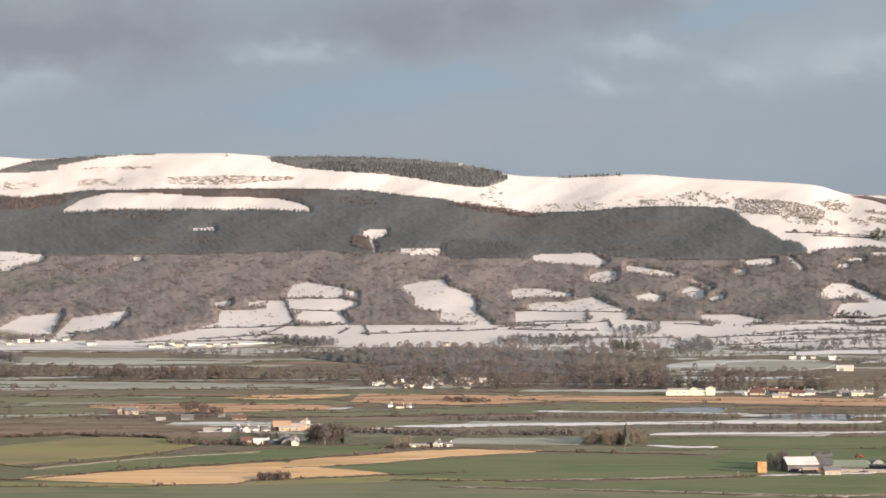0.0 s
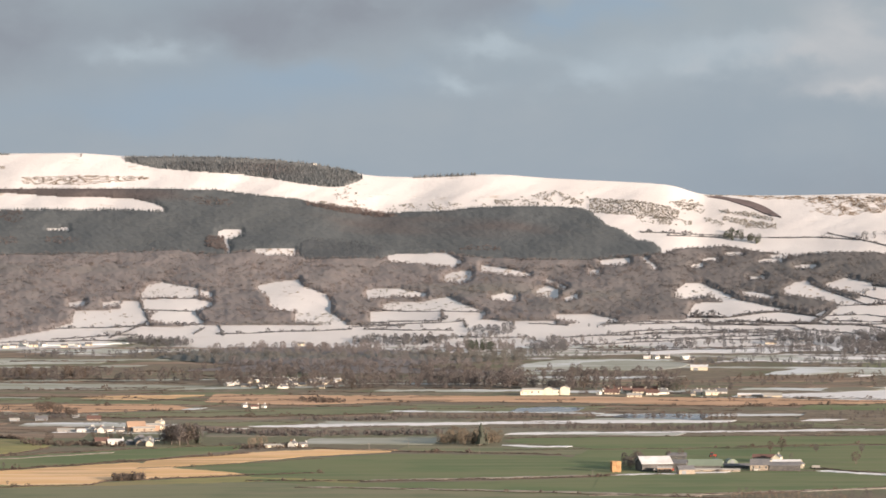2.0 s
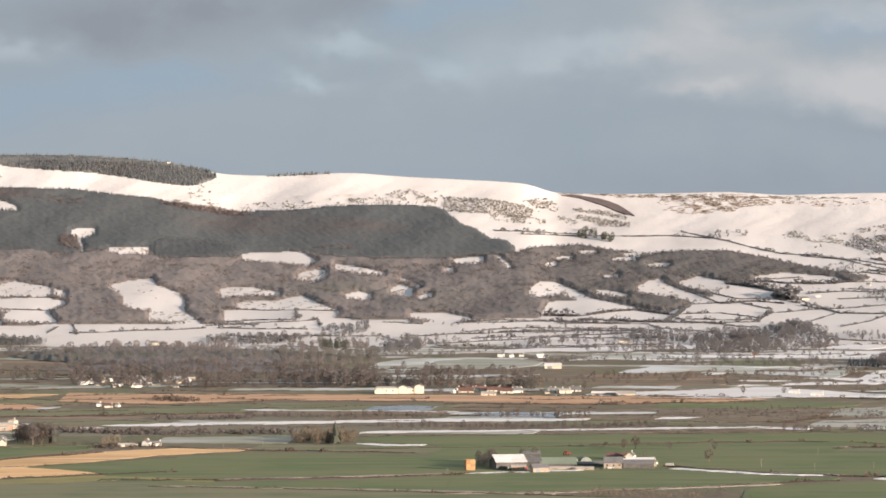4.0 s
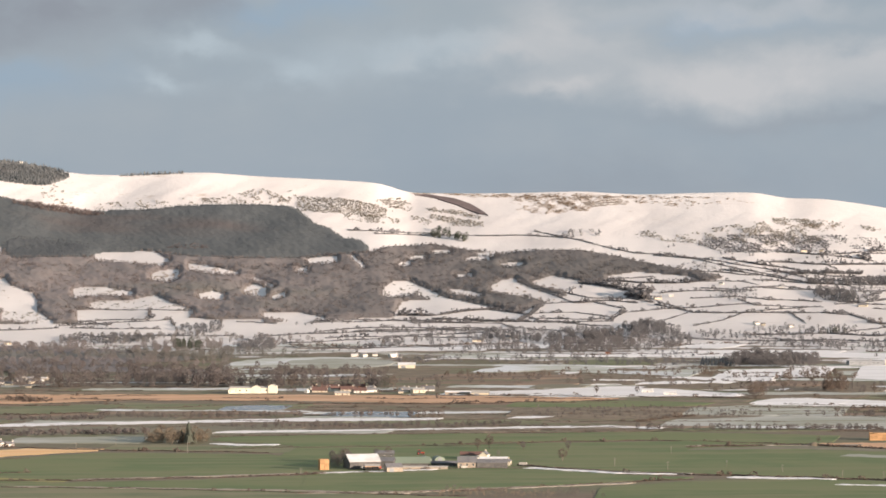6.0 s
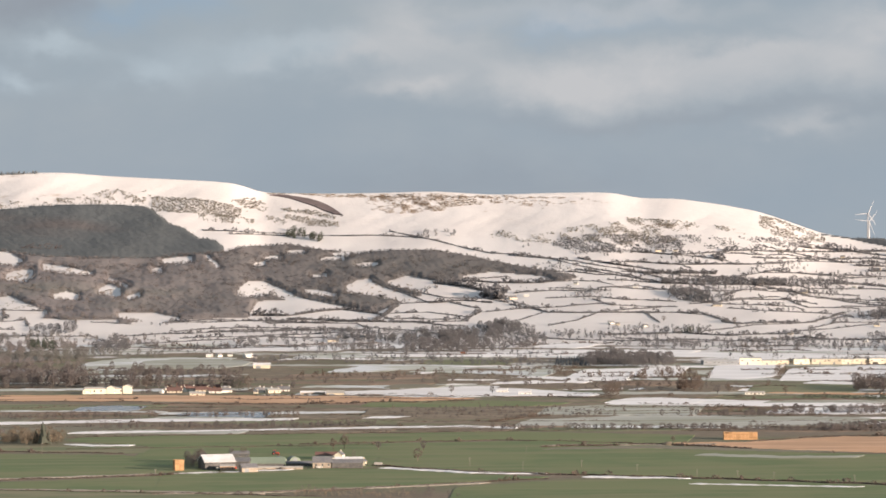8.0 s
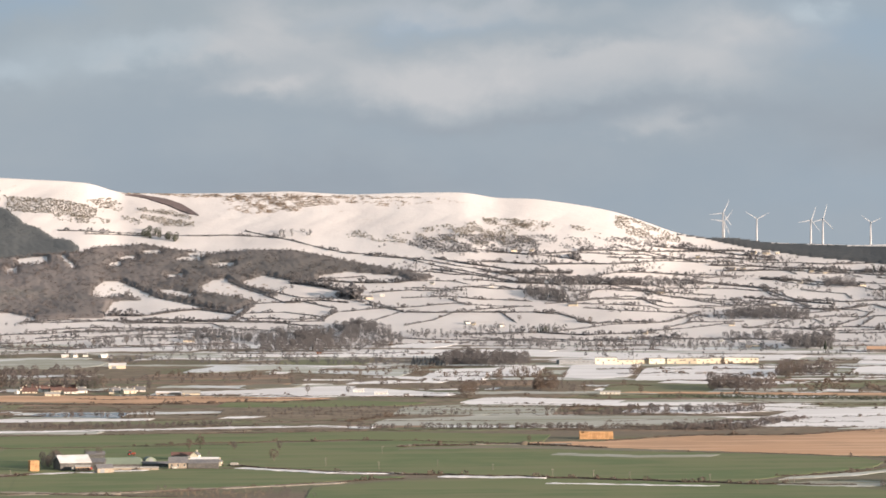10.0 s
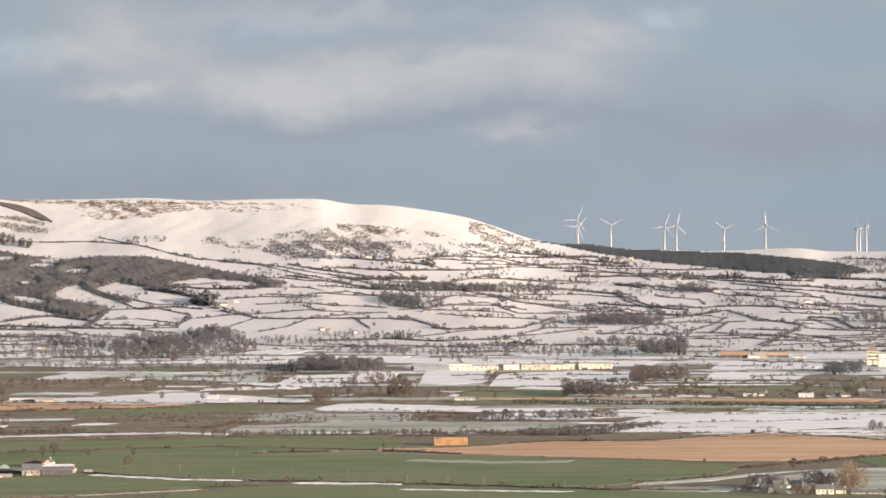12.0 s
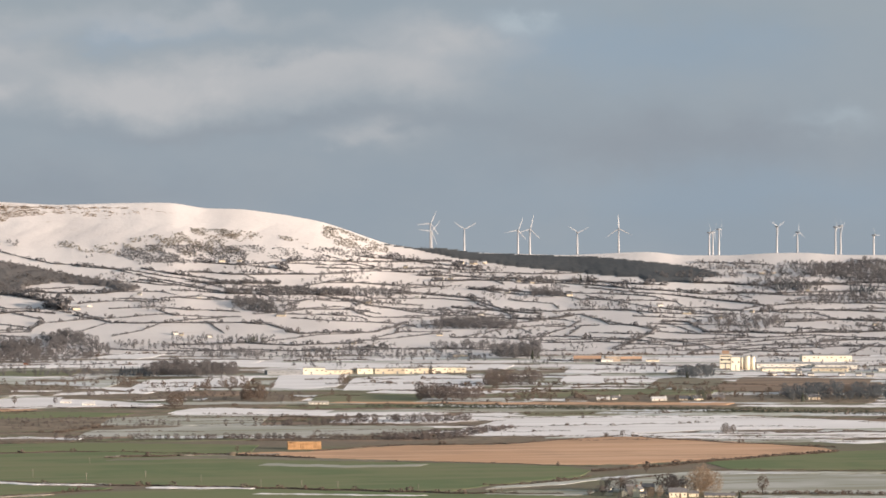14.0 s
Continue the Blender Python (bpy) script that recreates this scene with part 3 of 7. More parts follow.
# snowy and green fields of the flats in front of the estate
FLATS = (710, 3)
for mat, label, a, b in [
     
     
    (SNOW, SNOWY, "850,615 920,611 970,614", "850,619 920,620 970,617"), (THIN_SNOW, THIN, "455,649 500,638 540,636 580,640", "455,653 520,656 560,653 580,648"), (FROST, FROSTY, "560,640 640,636 720,636 770,641", "560,652 700,653 770,646"),
    (THIN_SNOW, THIN, "840,630 920,627 1000,630", "840,634 920,634 1000,633"), (THIN_SNOW, THIN, "900,656 960,650 1040,646", "900,660 960,660 1040,650"), (SNOW, SNOWY, "1160,627 1250,622 1400,620 1560,620", "1160,632 1300,631 1440,629 1560,625"),
     (SNOW, SNOWY, "1265,611 1340,606 1385,609", "1265,615 1340,617 1385,612"), (THIN_SNOW, THIN, "1045,657 1080,652 1200,650 1320,651", "1045,659 1100,660 1210,663 1280,668 1320,656"),
    (SNOW, "slope of thick smooth snow", "1322,665 1360,655 1436,654 1446,660", "1322,669 1380,671 1436,672 1446,668"), (SNOW, SNOWY, "1110,680 1300,674 1370,676", "1110,682 1300,679 1370,678"), (SNOW, SNOWY, "1000,698 1060,692 1140,686 1240,690 1380,697", "1000,701 1160,703 1380,700"),
    (GREEN, CROP, "960,713 1200,710 1330,714", "960,720 1100,722 1280,719 1330,716"), (SNOW, SNOWY, "1390,711 1440,705 1500,704 1568,711", "1390,714 1480,715 1568,714"), (FROST, FROSTY, "1270,724 1400,717 1568,719", "1270,735 1568,736"), (REED, "strip of brown rushes and reeds", "960,724 1150,724 1280,725", "960,737 1150,739 1280,736"),
    (REED, "strip of brown rushes and reeds", "1040,662 1120,664 1250,670 1330,674", "1040,669 1120,672 1250,674 1330,677"), (REED, "strip of brown rushes and reeds", "1140,652 1200,654 1260,653", "1140,656 1200,658 1260,656"), (PLOUGH, EARTH, "1380,676 1470,674 1568,676", "1380,682 1470,683 1568,681"), (REED, "strip of brown rushes and reeds", "1450,686 1568,684 1640,686", "1450,692 1568,694 1640,691"),
    (DARK_GREEN, GRASS, "1060,640 1150,638 1230,642", "1060,646 1150,648 1230,647"), (REED, "strip of brown rushes and reeds", "1000,672 1100,674 1200,678", "1000,678 1100,680 1200,682"), (REED, "strip of brown rushes and reeds", "1400,700 1500,698 1600,700", "1400,703 1500,704 1600,703"),
    (ROUGH, "rough pasture with rushes", "2242,654 2292,650 2362,654 2392,658", "2242,666 2292,670 2362,672 2392,672"), (DARK_GREEN, GRASS, "2092,672 2242,671 2362,673", "2092,680 2242,681 2362,681"), (REED, "strip of brown rushes and reeds", "2092,682 2242,682 2650,680", "2092,692 2242,693 2650,694"), (PLOUGH, EARTH, "2352,662 2442,654 2532,654 2650,658", "2352,672 2442,675 2532,676 2650,676"),
    (PLOUGH, EARTH, "820,664 960,662 1100,666", "820,670 960,672 1100,671"), (ROUGH, "rough pasture with rushes", "1000,682 1060,681 1110,683", "1000,688 1060,688 1110,686"), (REED, "strip of brown rushes and reeds", "1200,682 1330,679 1420,681", "1200,688 1330,690 1420,688"), (PLOUGH, EARTH, "840,676 980,676 1100,678", "840,680 980,682 1100,681"),
]:
    field("field", mat, label, a, b, FLATS, 0.07 + 0.0025 * LAYER)
    LAYER += 1
for a, b, label in [("1160,724 1220,721 1292,722", "1160,729 1220,730 1292,728", "still blue pond between wet fields"),
                    ("1340,735 1432,733 1515,734", "1340,739 1432,742 1515,743", "iced flood pool behind a row of trees")]:
    tagged(field("pond", ICE, label, a, b, lift=0.3), category="pond")


# ---- plants ----
def turned(rng, n):
    """n random rotations."""
    q = rng.normal(size=(n, 4))
    q /= np.linalg.norm(q, axis=1)[:, None]
    w, x, y, z = q.T
    return np.stack([1 - 2 * (y * y + z * z), 2 * (x * y - z * w), 2 * (x * z + y * w), 2 * (x * y + z * w), 1 - 2 * (x * x + z * z), 2 * (y * z - x * w),
                     2 * (x * z - y * w), 2 * (y * z + x * w), 1 - 2 * (x * x + y * y)], -1).reshape(n, 3, 3)


def spray(rng, n, size, fill, low=0.25):
    """Twig sprays in a crown one unit high: n slim triangles, thick towards the outside."""
    p = rng.normal(size=(n, 3))
    p /= np.linalg.norm(p, axis=1)[:, None]
    p *= rng.uniform(0.35, 1, (n, 1)) ** 0.5
    p = p * np.array([fill, fill, (1 - low) / 2]) + np.array([0, 0, low + (1 - low) / 2])
    tri = np.array([[-0.5, 0, -0.35], [0.5, 0, -0.2], [0.0, 0, 0.6]]) * size * rng.uniform(0.6, 1.4, (n, 1, 1))
    verts = np.einsum("nij,nkj->nki", turned(rng, n), tri) + p[:, None]
    return verts.reshape(-1, 3), np.arange(n * 3).reshape(-1, 3)


def cone_tree(rng, sides=7, tiers=3):
    """A spruce one unit high, in ragged tiers."""
    verts, faces = [], []
    for k in range(tiers):
        z0, z1, r = 0.08 + 0.27 * k, 0.08 + 0.27 * k + (0.92 - 0.27 * k) * (0.62 if k < tiers - 1 else 1.0), 0.25 - 0.065 * k
        b = len(verts)
        for i in range(sides):
            a = 2 * math.pi * i / sides + 0.4 * k
            q = r * rng.uniform(0.75, 1.2)
            verts.append((q * math.cos(a), q * math.sin(a), z0 + rng.uniform(-0.04, 0.03)))
        verts.append((0, 0, z1))
        faces += [(b + i, b + (i + 1) % sides, b + sides) for i in range(sides)]
    return np.array(verts), np.array(faces)


rng = np.random.default_rng(7)
SHAPES = {
    "bare": [spray(rng, 52, 0.18, 0.37, 0.08) for _ in range(6)],
    "spruce": [cone_tree(rng) for _ in range(6)],
    "bush": [spray(rng, 30, 0.36, 0.62, 0.0) for _ in range(6)],
    "feather": [spray(rng, 900, 0.032, 0.33, 0.06) for _ in range(4)],
    "wispy": [spray(rng, 200, 0.06, 0.34, 0.12) for _ in range(5)],
    "fine": [spray(rng, 300, 0.075, 0.36, 0.10) for _ in range(5)],
}


def planted(name, shape, mat, places, heights, label, category, wide=1.0, kind="stuff", seed=1, bed=None, bed_mat=None):
    """Many plants as one mass."""
    if not len(places):
        return None
    r = np.random.default_rng(seed)
    places, heights = np.asarray(places), np.asarray(heights)
    which = r.integers(0, len(SHAPES[shape]), len(places))
    all_v, all_f, count = [], [], 0
    for k, (v, f) in enumerate(SHAPES[shape]):
        sel = np.where(which == k)[0]
        if not len(sel):
            continue
        a = r.uniform(0, 2 * math.pi, len(sel))
        c, s = np.cos(a), np.sin(a)
        h = heights[sel]
        w = h * wide * r.uniform(0.8, 1.25, len(sel))
        x = (v[None, :, 0] * c[:, None] - v[None, :, 1] * s[:, None]) * w[:, None]
        y = (v[None, :, 0] * s[:, None] + v[None, :, 1] * c[:, None]) * w[:, None]
        z = v[None, :, 2] * h[:, None]
        p = np.stack([x, y, z], -1) + places[sel][:, None]
        all_v.append(p.reshape(-1, 3))
        all_f.append((f[None] + (np.arange(len(sel)) * len(v))[:, None, None]).reshape(-1, 3) + count)
        count += len(sel) * len(v)
    if bed:
        all_v.append(bed[0])
        all_f.append(np.concatenate([bed[1][:, [0, 1, 2]], bed[1][:, [0, 2, 3]]]) + count)
    verts, faces = np.concatenate(all_v), np.concatenate(all_f)
    me = bpy.data.meshes.new(name)
    me.vertices.add(len(verts))
    me.vertices.foreach_set("co", verts.astype(np.float32).ravel())
    me.loops.add(faces.size)
    me.loops.foreach_set("vertex_index", faces.astype(np.int32).ravel())
    me.polygons.add(len(faces))
    me.polygons.foreach_set("loop_start", np.arange(0, faces.size, 3, dtype=np.int32))
    me.polygons.foreach_set("loop_total", np.full(len(faces), 3, np.int32))
    me.materials.append(mat)
    if bed_mat:
        me.materials.append(bed_mat)
        flags = np.zeros(len(faces), np.int32)
        flags[-2 * len(bed[1]):] = 1
        me.polygons.foreach_set("material_index", flags)
    me.update(calc_edges=True)
    if bed:
        me.shade_smooth()
    return tagged(new(name, me), label, category, kind=kind)


def scattered(top, low, step_u, step_v, seed, keep=1.0, clumps=0.0, clear=0.0):
    """Marks strewn between two lines, left out of the clearings."""
    r = np.random.default_rng(seed)
    first, last = max(top[0, 0], low[0, 0]), min(top[-1, 0], low[-1, 0])
    us, vs = np.meshgrid(np.arange(first, last, step_u), np.arange(top[:, 1].min(), low[:, 1].max(), step_v))
    us = us.ravel() + r.uniform(-0.6, 0.6, us.size) * step_u
    vs = vs.ravel() + r.uniform(-0.6, 0.6, vs.size) * step_v
    ok = inside(us, vs, top, low) & (r.random(us.size) < keep)
    if clumps:
        c = np.sin(us / 17.0 + seed) * np.sin(vs / 5.3 + us / 40.0) + 0.6 * np.sin(us / 7.1 - vs / 3.7) + r.normal(0, 0.5, us.size)
        ok &= c > clumps
    for a, b in CLEARINGS:
        ok &= ~inside(us, vs, a, b + np.array([0.0, clear]))
    return us[ok], vs[ok]


CLEARINGS = [(marks(a), marks(b)) for a, b in [
    ("115,371 150,352 190,343 240,341 300,344 370,349 440,350 490,352 530,360 547,368", "115,373 200,369 350,367 400,369 450,367 500,369 547,371"),
    ("342,404 380,403", "342,405 380,404"), ("643,410 660,406 685,408", "643,416 660,421 685,413"), ("654,418 660,418 663,440", "654,424 660,444 663,446"),
    ("708,442 740,440 780,441", "708,445 740,450 780,449"), ("-60,446 20,445 80,452", "-60,480 20,475 80,456"),
    ("0,580 40,560 110,553", "0,590 95,589 110,556"), ("100,593 130,563 228,550", "100,603 140,586 200,576 228,553"),
    ("355,580 385,572 390,551 470,548 474,534 503,532 515,560 522,566", "355,582 522,577"),
    ("508,520 520,505 545,500 600,509 608,512", "508,528 520,524 608,526"), ("510,532 520,530 600,530 632,535", "510,548 560,551 600,550 632,538"),
    ("525,557 540,553 600,553 617,570", "525,566 617,574"), ("714,506 745,500 785,495 795,507 835,522 842,535", "714,510 730,520 737,540 760,547 842,550"),
    ("780,551 840,553 870,573", "780,566 870,575"), ("907,513 960,511 1010,520", "907,526 960,522 1010,523"),
    ("935,540 960,535 1000,536 1050,526 1080,540 1115,552", "935,547 1115,554"), ("912,553 1030,550 1042,566", "912,572 1042,568"),
    ("1036,552 1112,554", "1042,567 1112,560"), ("905,576 920,575 1080,569", "905,584 1080,586"), ("1078,570 1090,564 1165,570", "1080,578 1165,575"),
    ("1168,568 1240,570", "1168,580 1240,575"), ("1240,558 1300,556 1350,566", "1240,561 1290,571 1350,569"),
    ("943,452 1000,449 1050,450 1072,462", "943,460 1000,464 1060,471 1072,464"), ("1042,490 1060,482 1090,480", "1042,495 1070,499 1090,492"),
    ("1108,470 1150,475 1195,485", "1108,478 1150,484 1195,487"), ("1320,462 1345,458 1372,457", "1320,466 1345,467 1372,462"),
    ("1127,524 1150,519 1170,524", "1127,528 1170,530"), ("1205,515 1225,506 1245,512", "1205,520 1245,526"), ("1225,494 1258,508", "1225,496 1258,510"),
    ("1452,520 1455,512 1472,502 1495,501 1530,515 1560,530 1570,533", "1452,522 1470,528 1510,520 1540,531 1570,535"),
    ("1472,560 1487,537 1572,533 1622,543 1682,555", "1472,562 1542,562 1602,554 1682,557"), ("1542,563 1602,556 1642,552 1702,560 1710,568", "1542,567 1710,572"),
    ("1645,510 1662,500 1682,497 1707,510 1772,530 1792,538", "1645,517 1702,525 1762,537 1792,540"), ("1717,502 1752,492 1812,503", "1717,503 1772,516 1812,505"),
    ("1777,520 1822,508 1877,520 1884,530", "1777,523 1792,530 1884,533"), ("1697,557 1732,541 1822,538 1882,550", "1697,559 1732,572 1857,572 1882,552"),
    ("1570,515 1600,518 1625,524", "1570,518 1600,523 1625,526"), ("1850,492 1900,485 1990,492 2010,500", "1850,494 1900,497 1990,500 2010,502"),
    ("1540,448 1570,446", "1540,450 1570,449"), ("1600,460 1640,458", "1600,462 1640,461"), ("1500,458 1530,456", "1500,460 1530,458"), ("1660,470 1700,468", "1660,472 1700,471"), ("1580,490 1610,488", "1580,491 1610,490"), ("1300,480 1318,476", "1300,484 1318,482"), ("1395,452 1420,474", "1395,455 1420,477"), ("380,536 410,532", "380,540 410,538"), ("440,536 470,532", "440,539 470,536"), ("612,514 634,518", "612,518 634,526"), ("0,458 18,457", "0,462 18,461"), ("236,456 250,455", "236,459 250,458"), ("1255,528 1280,520", "1255,532 1280,524"), ("1480,470 1500,466", "1480,472 1500,469"), ("1620,452 1650,450", "1620,454 1650,453"),
]]


def thicket(top, low, lift, r, clear, crowns):
    """The closed tangle of undergrowth and low boughs under a wood's crowns."""
    us = np.arange(max(top[0, 0], low[0, 0]), min(top[-1, 0], low[-1, 0]), 3.5)
    vs = np.arange(top[:, 1].min(), low[:, 1].max(), 2.4)
    U, V = np.meshgrid(us, vs)
    bulge = np.sin(U / 4.3 + 2.2 * np.sin(V / 3.1)) * np.sin(V / 3.7 + 1.7 * np.sin(U / 6.1)) + 0.6 * np.sin(U / 9.5 - V / 5.3)
    broad = np.sin(U / 13.0 + 1.9 * np.sin(V / 8.3)) * np.sin(V / 6.1 + 1.4 * np.sin(U / 21.0)) + 0.7 * np.sin(U / 31.0 + V / 11.0 + 1.3 * np.sin(U / 47.0))
    heap = lift * (1 + crowns * 0.2 * broad + 0.13 * bulge + r.normal(0, 0.05, U.shape))
    verts = site(U, V, heap)
    n = len(us)
    i, j = np.meshgrid(np.arange(n - 1), np.arange(len(vs) - 1))
    a = (j * n + i).ravel()
    cu, cv = U.ravel()[a] + 1.75, V.ravel()[a] + 1.2
    ok = inside(cu, cv, top, low)
    for p, q in CLEARINGS:
        ok &= ~inside(cu, cv, p, q + np.array([0.0, clear]))
    a = a[ok]
    held = np.zeros(U.size)
    for k in (a, a + 1, a + n + 1, a + n):
        np.add.at(held, k, 1)
    edge = site(U, V, 0.2 * lift).reshape(-1, 3)
    flat = verts.reshape(-1, 3)
    rim = (held < 4).reshape(U.shape)
    near = rim.copy()
    near[1:] |= rim[:-1]
    near[:-1] |= rim[1:]
    near[:, 1:] |= rim[:, :-1]
    near[:, :-1] |= rim[:, 1:]
    near = near.ravel() & (held == 4)
    flat[near] = site(U, V, 0.62 * heap).reshape(-1, 3)[near]
    flat[held < 4] = edge[held < 4]
    return verts.reshape(-1, 3), np.stack([a, a + 1, a + n + 1, a + n], -1)


def wood(name, shape, mat, label, top, low, steps, tall, seed, shift=(0, 0), keep=1.0, clumps=0.0, wide=1.0, category="woodland", floor=0.0):
    """A wood or a patch of scrub between two lines; tall: height in marks, low and high."""
    us, vs = scattered(marks(top, shift), marks(low, shift), steps[0], steps[1], seed, keep, clumps, 0.75 * tall[0])
    r = np.random.default_rng(seed + 50)
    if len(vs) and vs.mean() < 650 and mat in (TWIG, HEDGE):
        mat = HAZE_TWIG  # distance haze is put into the colour of the far trees
    h = r.uniform(tall[0], tall[1], len(us)) * reach(us, vs) / F
    bed = thicket(marks(top, shift), marks(low, shift), floor * float(h.mean()), r, tall[0] + 0.5, 1.0 if mat == CROWN else 0.2) if floor and len(us) else None
    return planted(name, shape, mat, site(us, vs, -0.15), h, label, category, wide, seed=seed, bed=bed, bed_mat=WOOD_FLOOR if bed and mat in (TWIG, CROWN) else None)


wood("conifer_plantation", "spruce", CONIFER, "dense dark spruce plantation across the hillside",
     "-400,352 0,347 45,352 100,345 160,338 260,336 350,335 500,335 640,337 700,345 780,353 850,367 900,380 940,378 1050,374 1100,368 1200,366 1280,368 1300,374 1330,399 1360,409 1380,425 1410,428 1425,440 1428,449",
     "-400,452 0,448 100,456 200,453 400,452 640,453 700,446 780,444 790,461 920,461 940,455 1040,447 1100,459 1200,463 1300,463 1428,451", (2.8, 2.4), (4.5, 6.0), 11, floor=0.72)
wood("larch_wood", "bare", LARCH, "reddish-brown bare larches among the spruces", "-400,352 0,352 60,353 120,350", "-400,374 0,374 60,374 120,364", (3, 2.5), (6, 9), 12)
wood("larch_wood", "bare", LARCH, "reddish-brown bare larches among the spruces", "800,362 860,369 930,380 960,385", "800,368 860,380 930,390 960,388", (3, 2.2), (6, 9), 13)
wood("larch_wood", "bare", LARCH, "reddish-brown bare larches among the spruces", "620,425 650,420 660,428", "620,440 650,446 660,446", (3, 2.5), (6, 9), 14)
for k, (a, b) in enumerate([("578,352 620,352 668,357", "578,358 620,368 668,370"), ("220,424 260,422 292,425", "220,432 260,437 292,433"), ("340,425 370,423 402,426", "340,433 370,436 402,434"), ("175,374 210,370 300,378", "175,386 210,392 300,398"), ("1070,440 1120,438 1150,442", "1070,446 1120,448 1150,446")]):
    wood("larch_wood", "bare", LARCH, "reddish-brown bare larches among the spruces", a, b, (4, 2.4), (5, 7.5), 30 + k, keep=0.6)
wood("hilltop_plantation", "spruce", FROSTED, "grey frosted spruce plantation on the hilltop", "480,278 640,279 740,284 820,292 880,304 900,314",
     "480,286 530,298 600,304 680,309 740,317 790,326 850,333 870,329 900,318", (3.0, 2.2), (4, 7), 17, floor=0.5)
wood("hilltop_plantation", "spruce", CONIFER, "darker front rank of the hilltop spruces", "545,293 600,289 700,292 800,298 880,306 898,314", "545,297 600,304 680,309 740,317 790,326 850,333 870,329 898,318", (3.0, 2.2), (6, 9), 24, keep=0.75)
wood("hilltop_plantation", "spruce", FROSTED, "grey frosted spruce plantation on the hilltop", "-400,310 0,302 60,286 100,282 180,276 280,273",
     "-400,316 0,307 50,306 105,301 106,294 140,287 200,277 280,274", (3.0, 2.0), (3, 5.5), 18, floor=0.5)
wood("hilltop_plantation", "spruce", FROSTED, "low spruce shelter belt on the skyline", "990,315 1040,312 1100,310", "990,316 1040,314 1100,311", (3.0, 1.0), (4, 7), 19)
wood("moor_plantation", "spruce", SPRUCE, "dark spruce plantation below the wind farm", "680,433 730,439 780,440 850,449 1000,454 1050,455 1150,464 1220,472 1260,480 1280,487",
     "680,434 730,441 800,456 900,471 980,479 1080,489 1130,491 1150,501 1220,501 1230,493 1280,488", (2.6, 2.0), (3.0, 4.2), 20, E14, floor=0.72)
wood("bare_woodland", "bare", CROWN, "grey-brown leafless broadleaf wood on the lower slope",
     "-400,452 0,447 100,455 200,451 400,450 560,443 640,452 700,445 780,443 800,459 920,459 1040,447 1100,457 1200,461 1300,460 1428,450 1462,441 1542,437 1602,446 1662,454 1702,448 1802,447 1852,455 1902,466 2002,484 2052,492",
     "-400,597 240,603 350,584 480,580 640,576 850,577 900,577 1000,580 1100,578 1160,577 1240,576 1350,570 1480,565 1560,562 1692,556 1732,542 1782,526 1812,508 1902,495 1990,504 2052,497", (3.8, 3.0), (4.5, 7.0), 21, floor=0.85)
wood("bare_woodland", "fine", CROWN, "taller rounded crowns rising out of the leafless wood",
     "-400,480 0,470 200,470 400,465 640,470 780,466 930,474 1100,472 1300,474 1462,455 1542,450 1700,462 1852,470 2002,488", "-400,592 240,595 480,574 640,572 850,572 1000,574 1160,572 1350,566 1480,560 1560,558 1692,552 1782,522 1902,494 2002,490",
     (9, 5), (7, 11), 23, keep=0.55, clumps=0.1, wide=1.25)
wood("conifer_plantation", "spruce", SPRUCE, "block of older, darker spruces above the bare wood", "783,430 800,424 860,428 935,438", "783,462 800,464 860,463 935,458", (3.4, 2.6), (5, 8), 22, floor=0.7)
for k, (a, b, keep, cl, mat) in enumerate([
    ("1300,352 1380,355 1440,366 1460,378", "1300,378 1380,382 1440,390 1460,384", 0.75, 0.0, SCRUB),
    ("1382,380 1440,384 1482,394", "1382,392 1440,400 1482,400", 0.85, -0.4, SCRUB),
    ("1440,358 1480,354 1505,368", "1440,372 1480,382 1505,376", 0.8, -0.2, SCRUB),
    ("1530,371 1590,377 1625,386", "1530,377 1590,386 1625,392", 0.9, -0.6, SCRUB),
    ("1536,384 1580,389 1630,398", "1536,390 1580,404 1630,406", 0.9, -0.8, SCRUB),
    ("1490,385 1520,388 1550,400", "1490,392 1520,402 1550,404", 0.6, 0.1, SCRUB),
    ("780,352 860,360 930,365 1060,358 1180,352 1300,350", "780,358 860,372 930,376 1060,370 1180,364 1300,362", 0.5, 0.35, SCRUB),
    ("850,330 870,328 890,340", "850,372 870,374 890,366", 0.25, 0.2, SCRUB),
    ("1180,346 1230,340 1290,334", "1180,360 1230,362 1290,366", 0.5, 0.5, SCRUB),
    ("2022,410 2100,398 2160,390 2232,394", "2022,424 2100,436 2160,440 2232,430", 0.8, 0.1, SCRUB),
    ("2010,425 2060,420 2160,418 2240,420", "2010,438 2060,452 2160,450 2240,448", 1.0, -0.5, HEDGE),
    ("1900,412 1960,414 2030,416", "1900,424 1960,432 2030,438", 0.6, 0.3, SCRUB),
    ("2140,390 2220,394 2310,404 2360,414", "2140,394 2220,402 2310,412 2360,420", 0.7, 0.1, SCRUB),
    ("2240,420 2300,420 2390,428", "2240,446 2300,446 2390,446", 0.6, 0.45, HEDGE),
    ("2374,386 2400,389 2470,416 2490,426", "2374,404 2400,420 2470,432 2490,434", 0.9, -0.6, SCRUB),
    ("2350,424 2420,424 2530,436", "2350,430 2420,442 2530,446", 0.8, -0.1, HEDGE),
    ("1560,450 1640,446 1760,458", "1560,462 1640,466 1760,476", 0.5, 0.1, TWIG),
]):
    wood("scrub_patch", "bush", mat, "leafless scrub scattered over the snowy slope", a, b, (2.5, 1.7), (1.5, 3.4), 60 + k, keep=keep, clumps=cl, category="scrub")
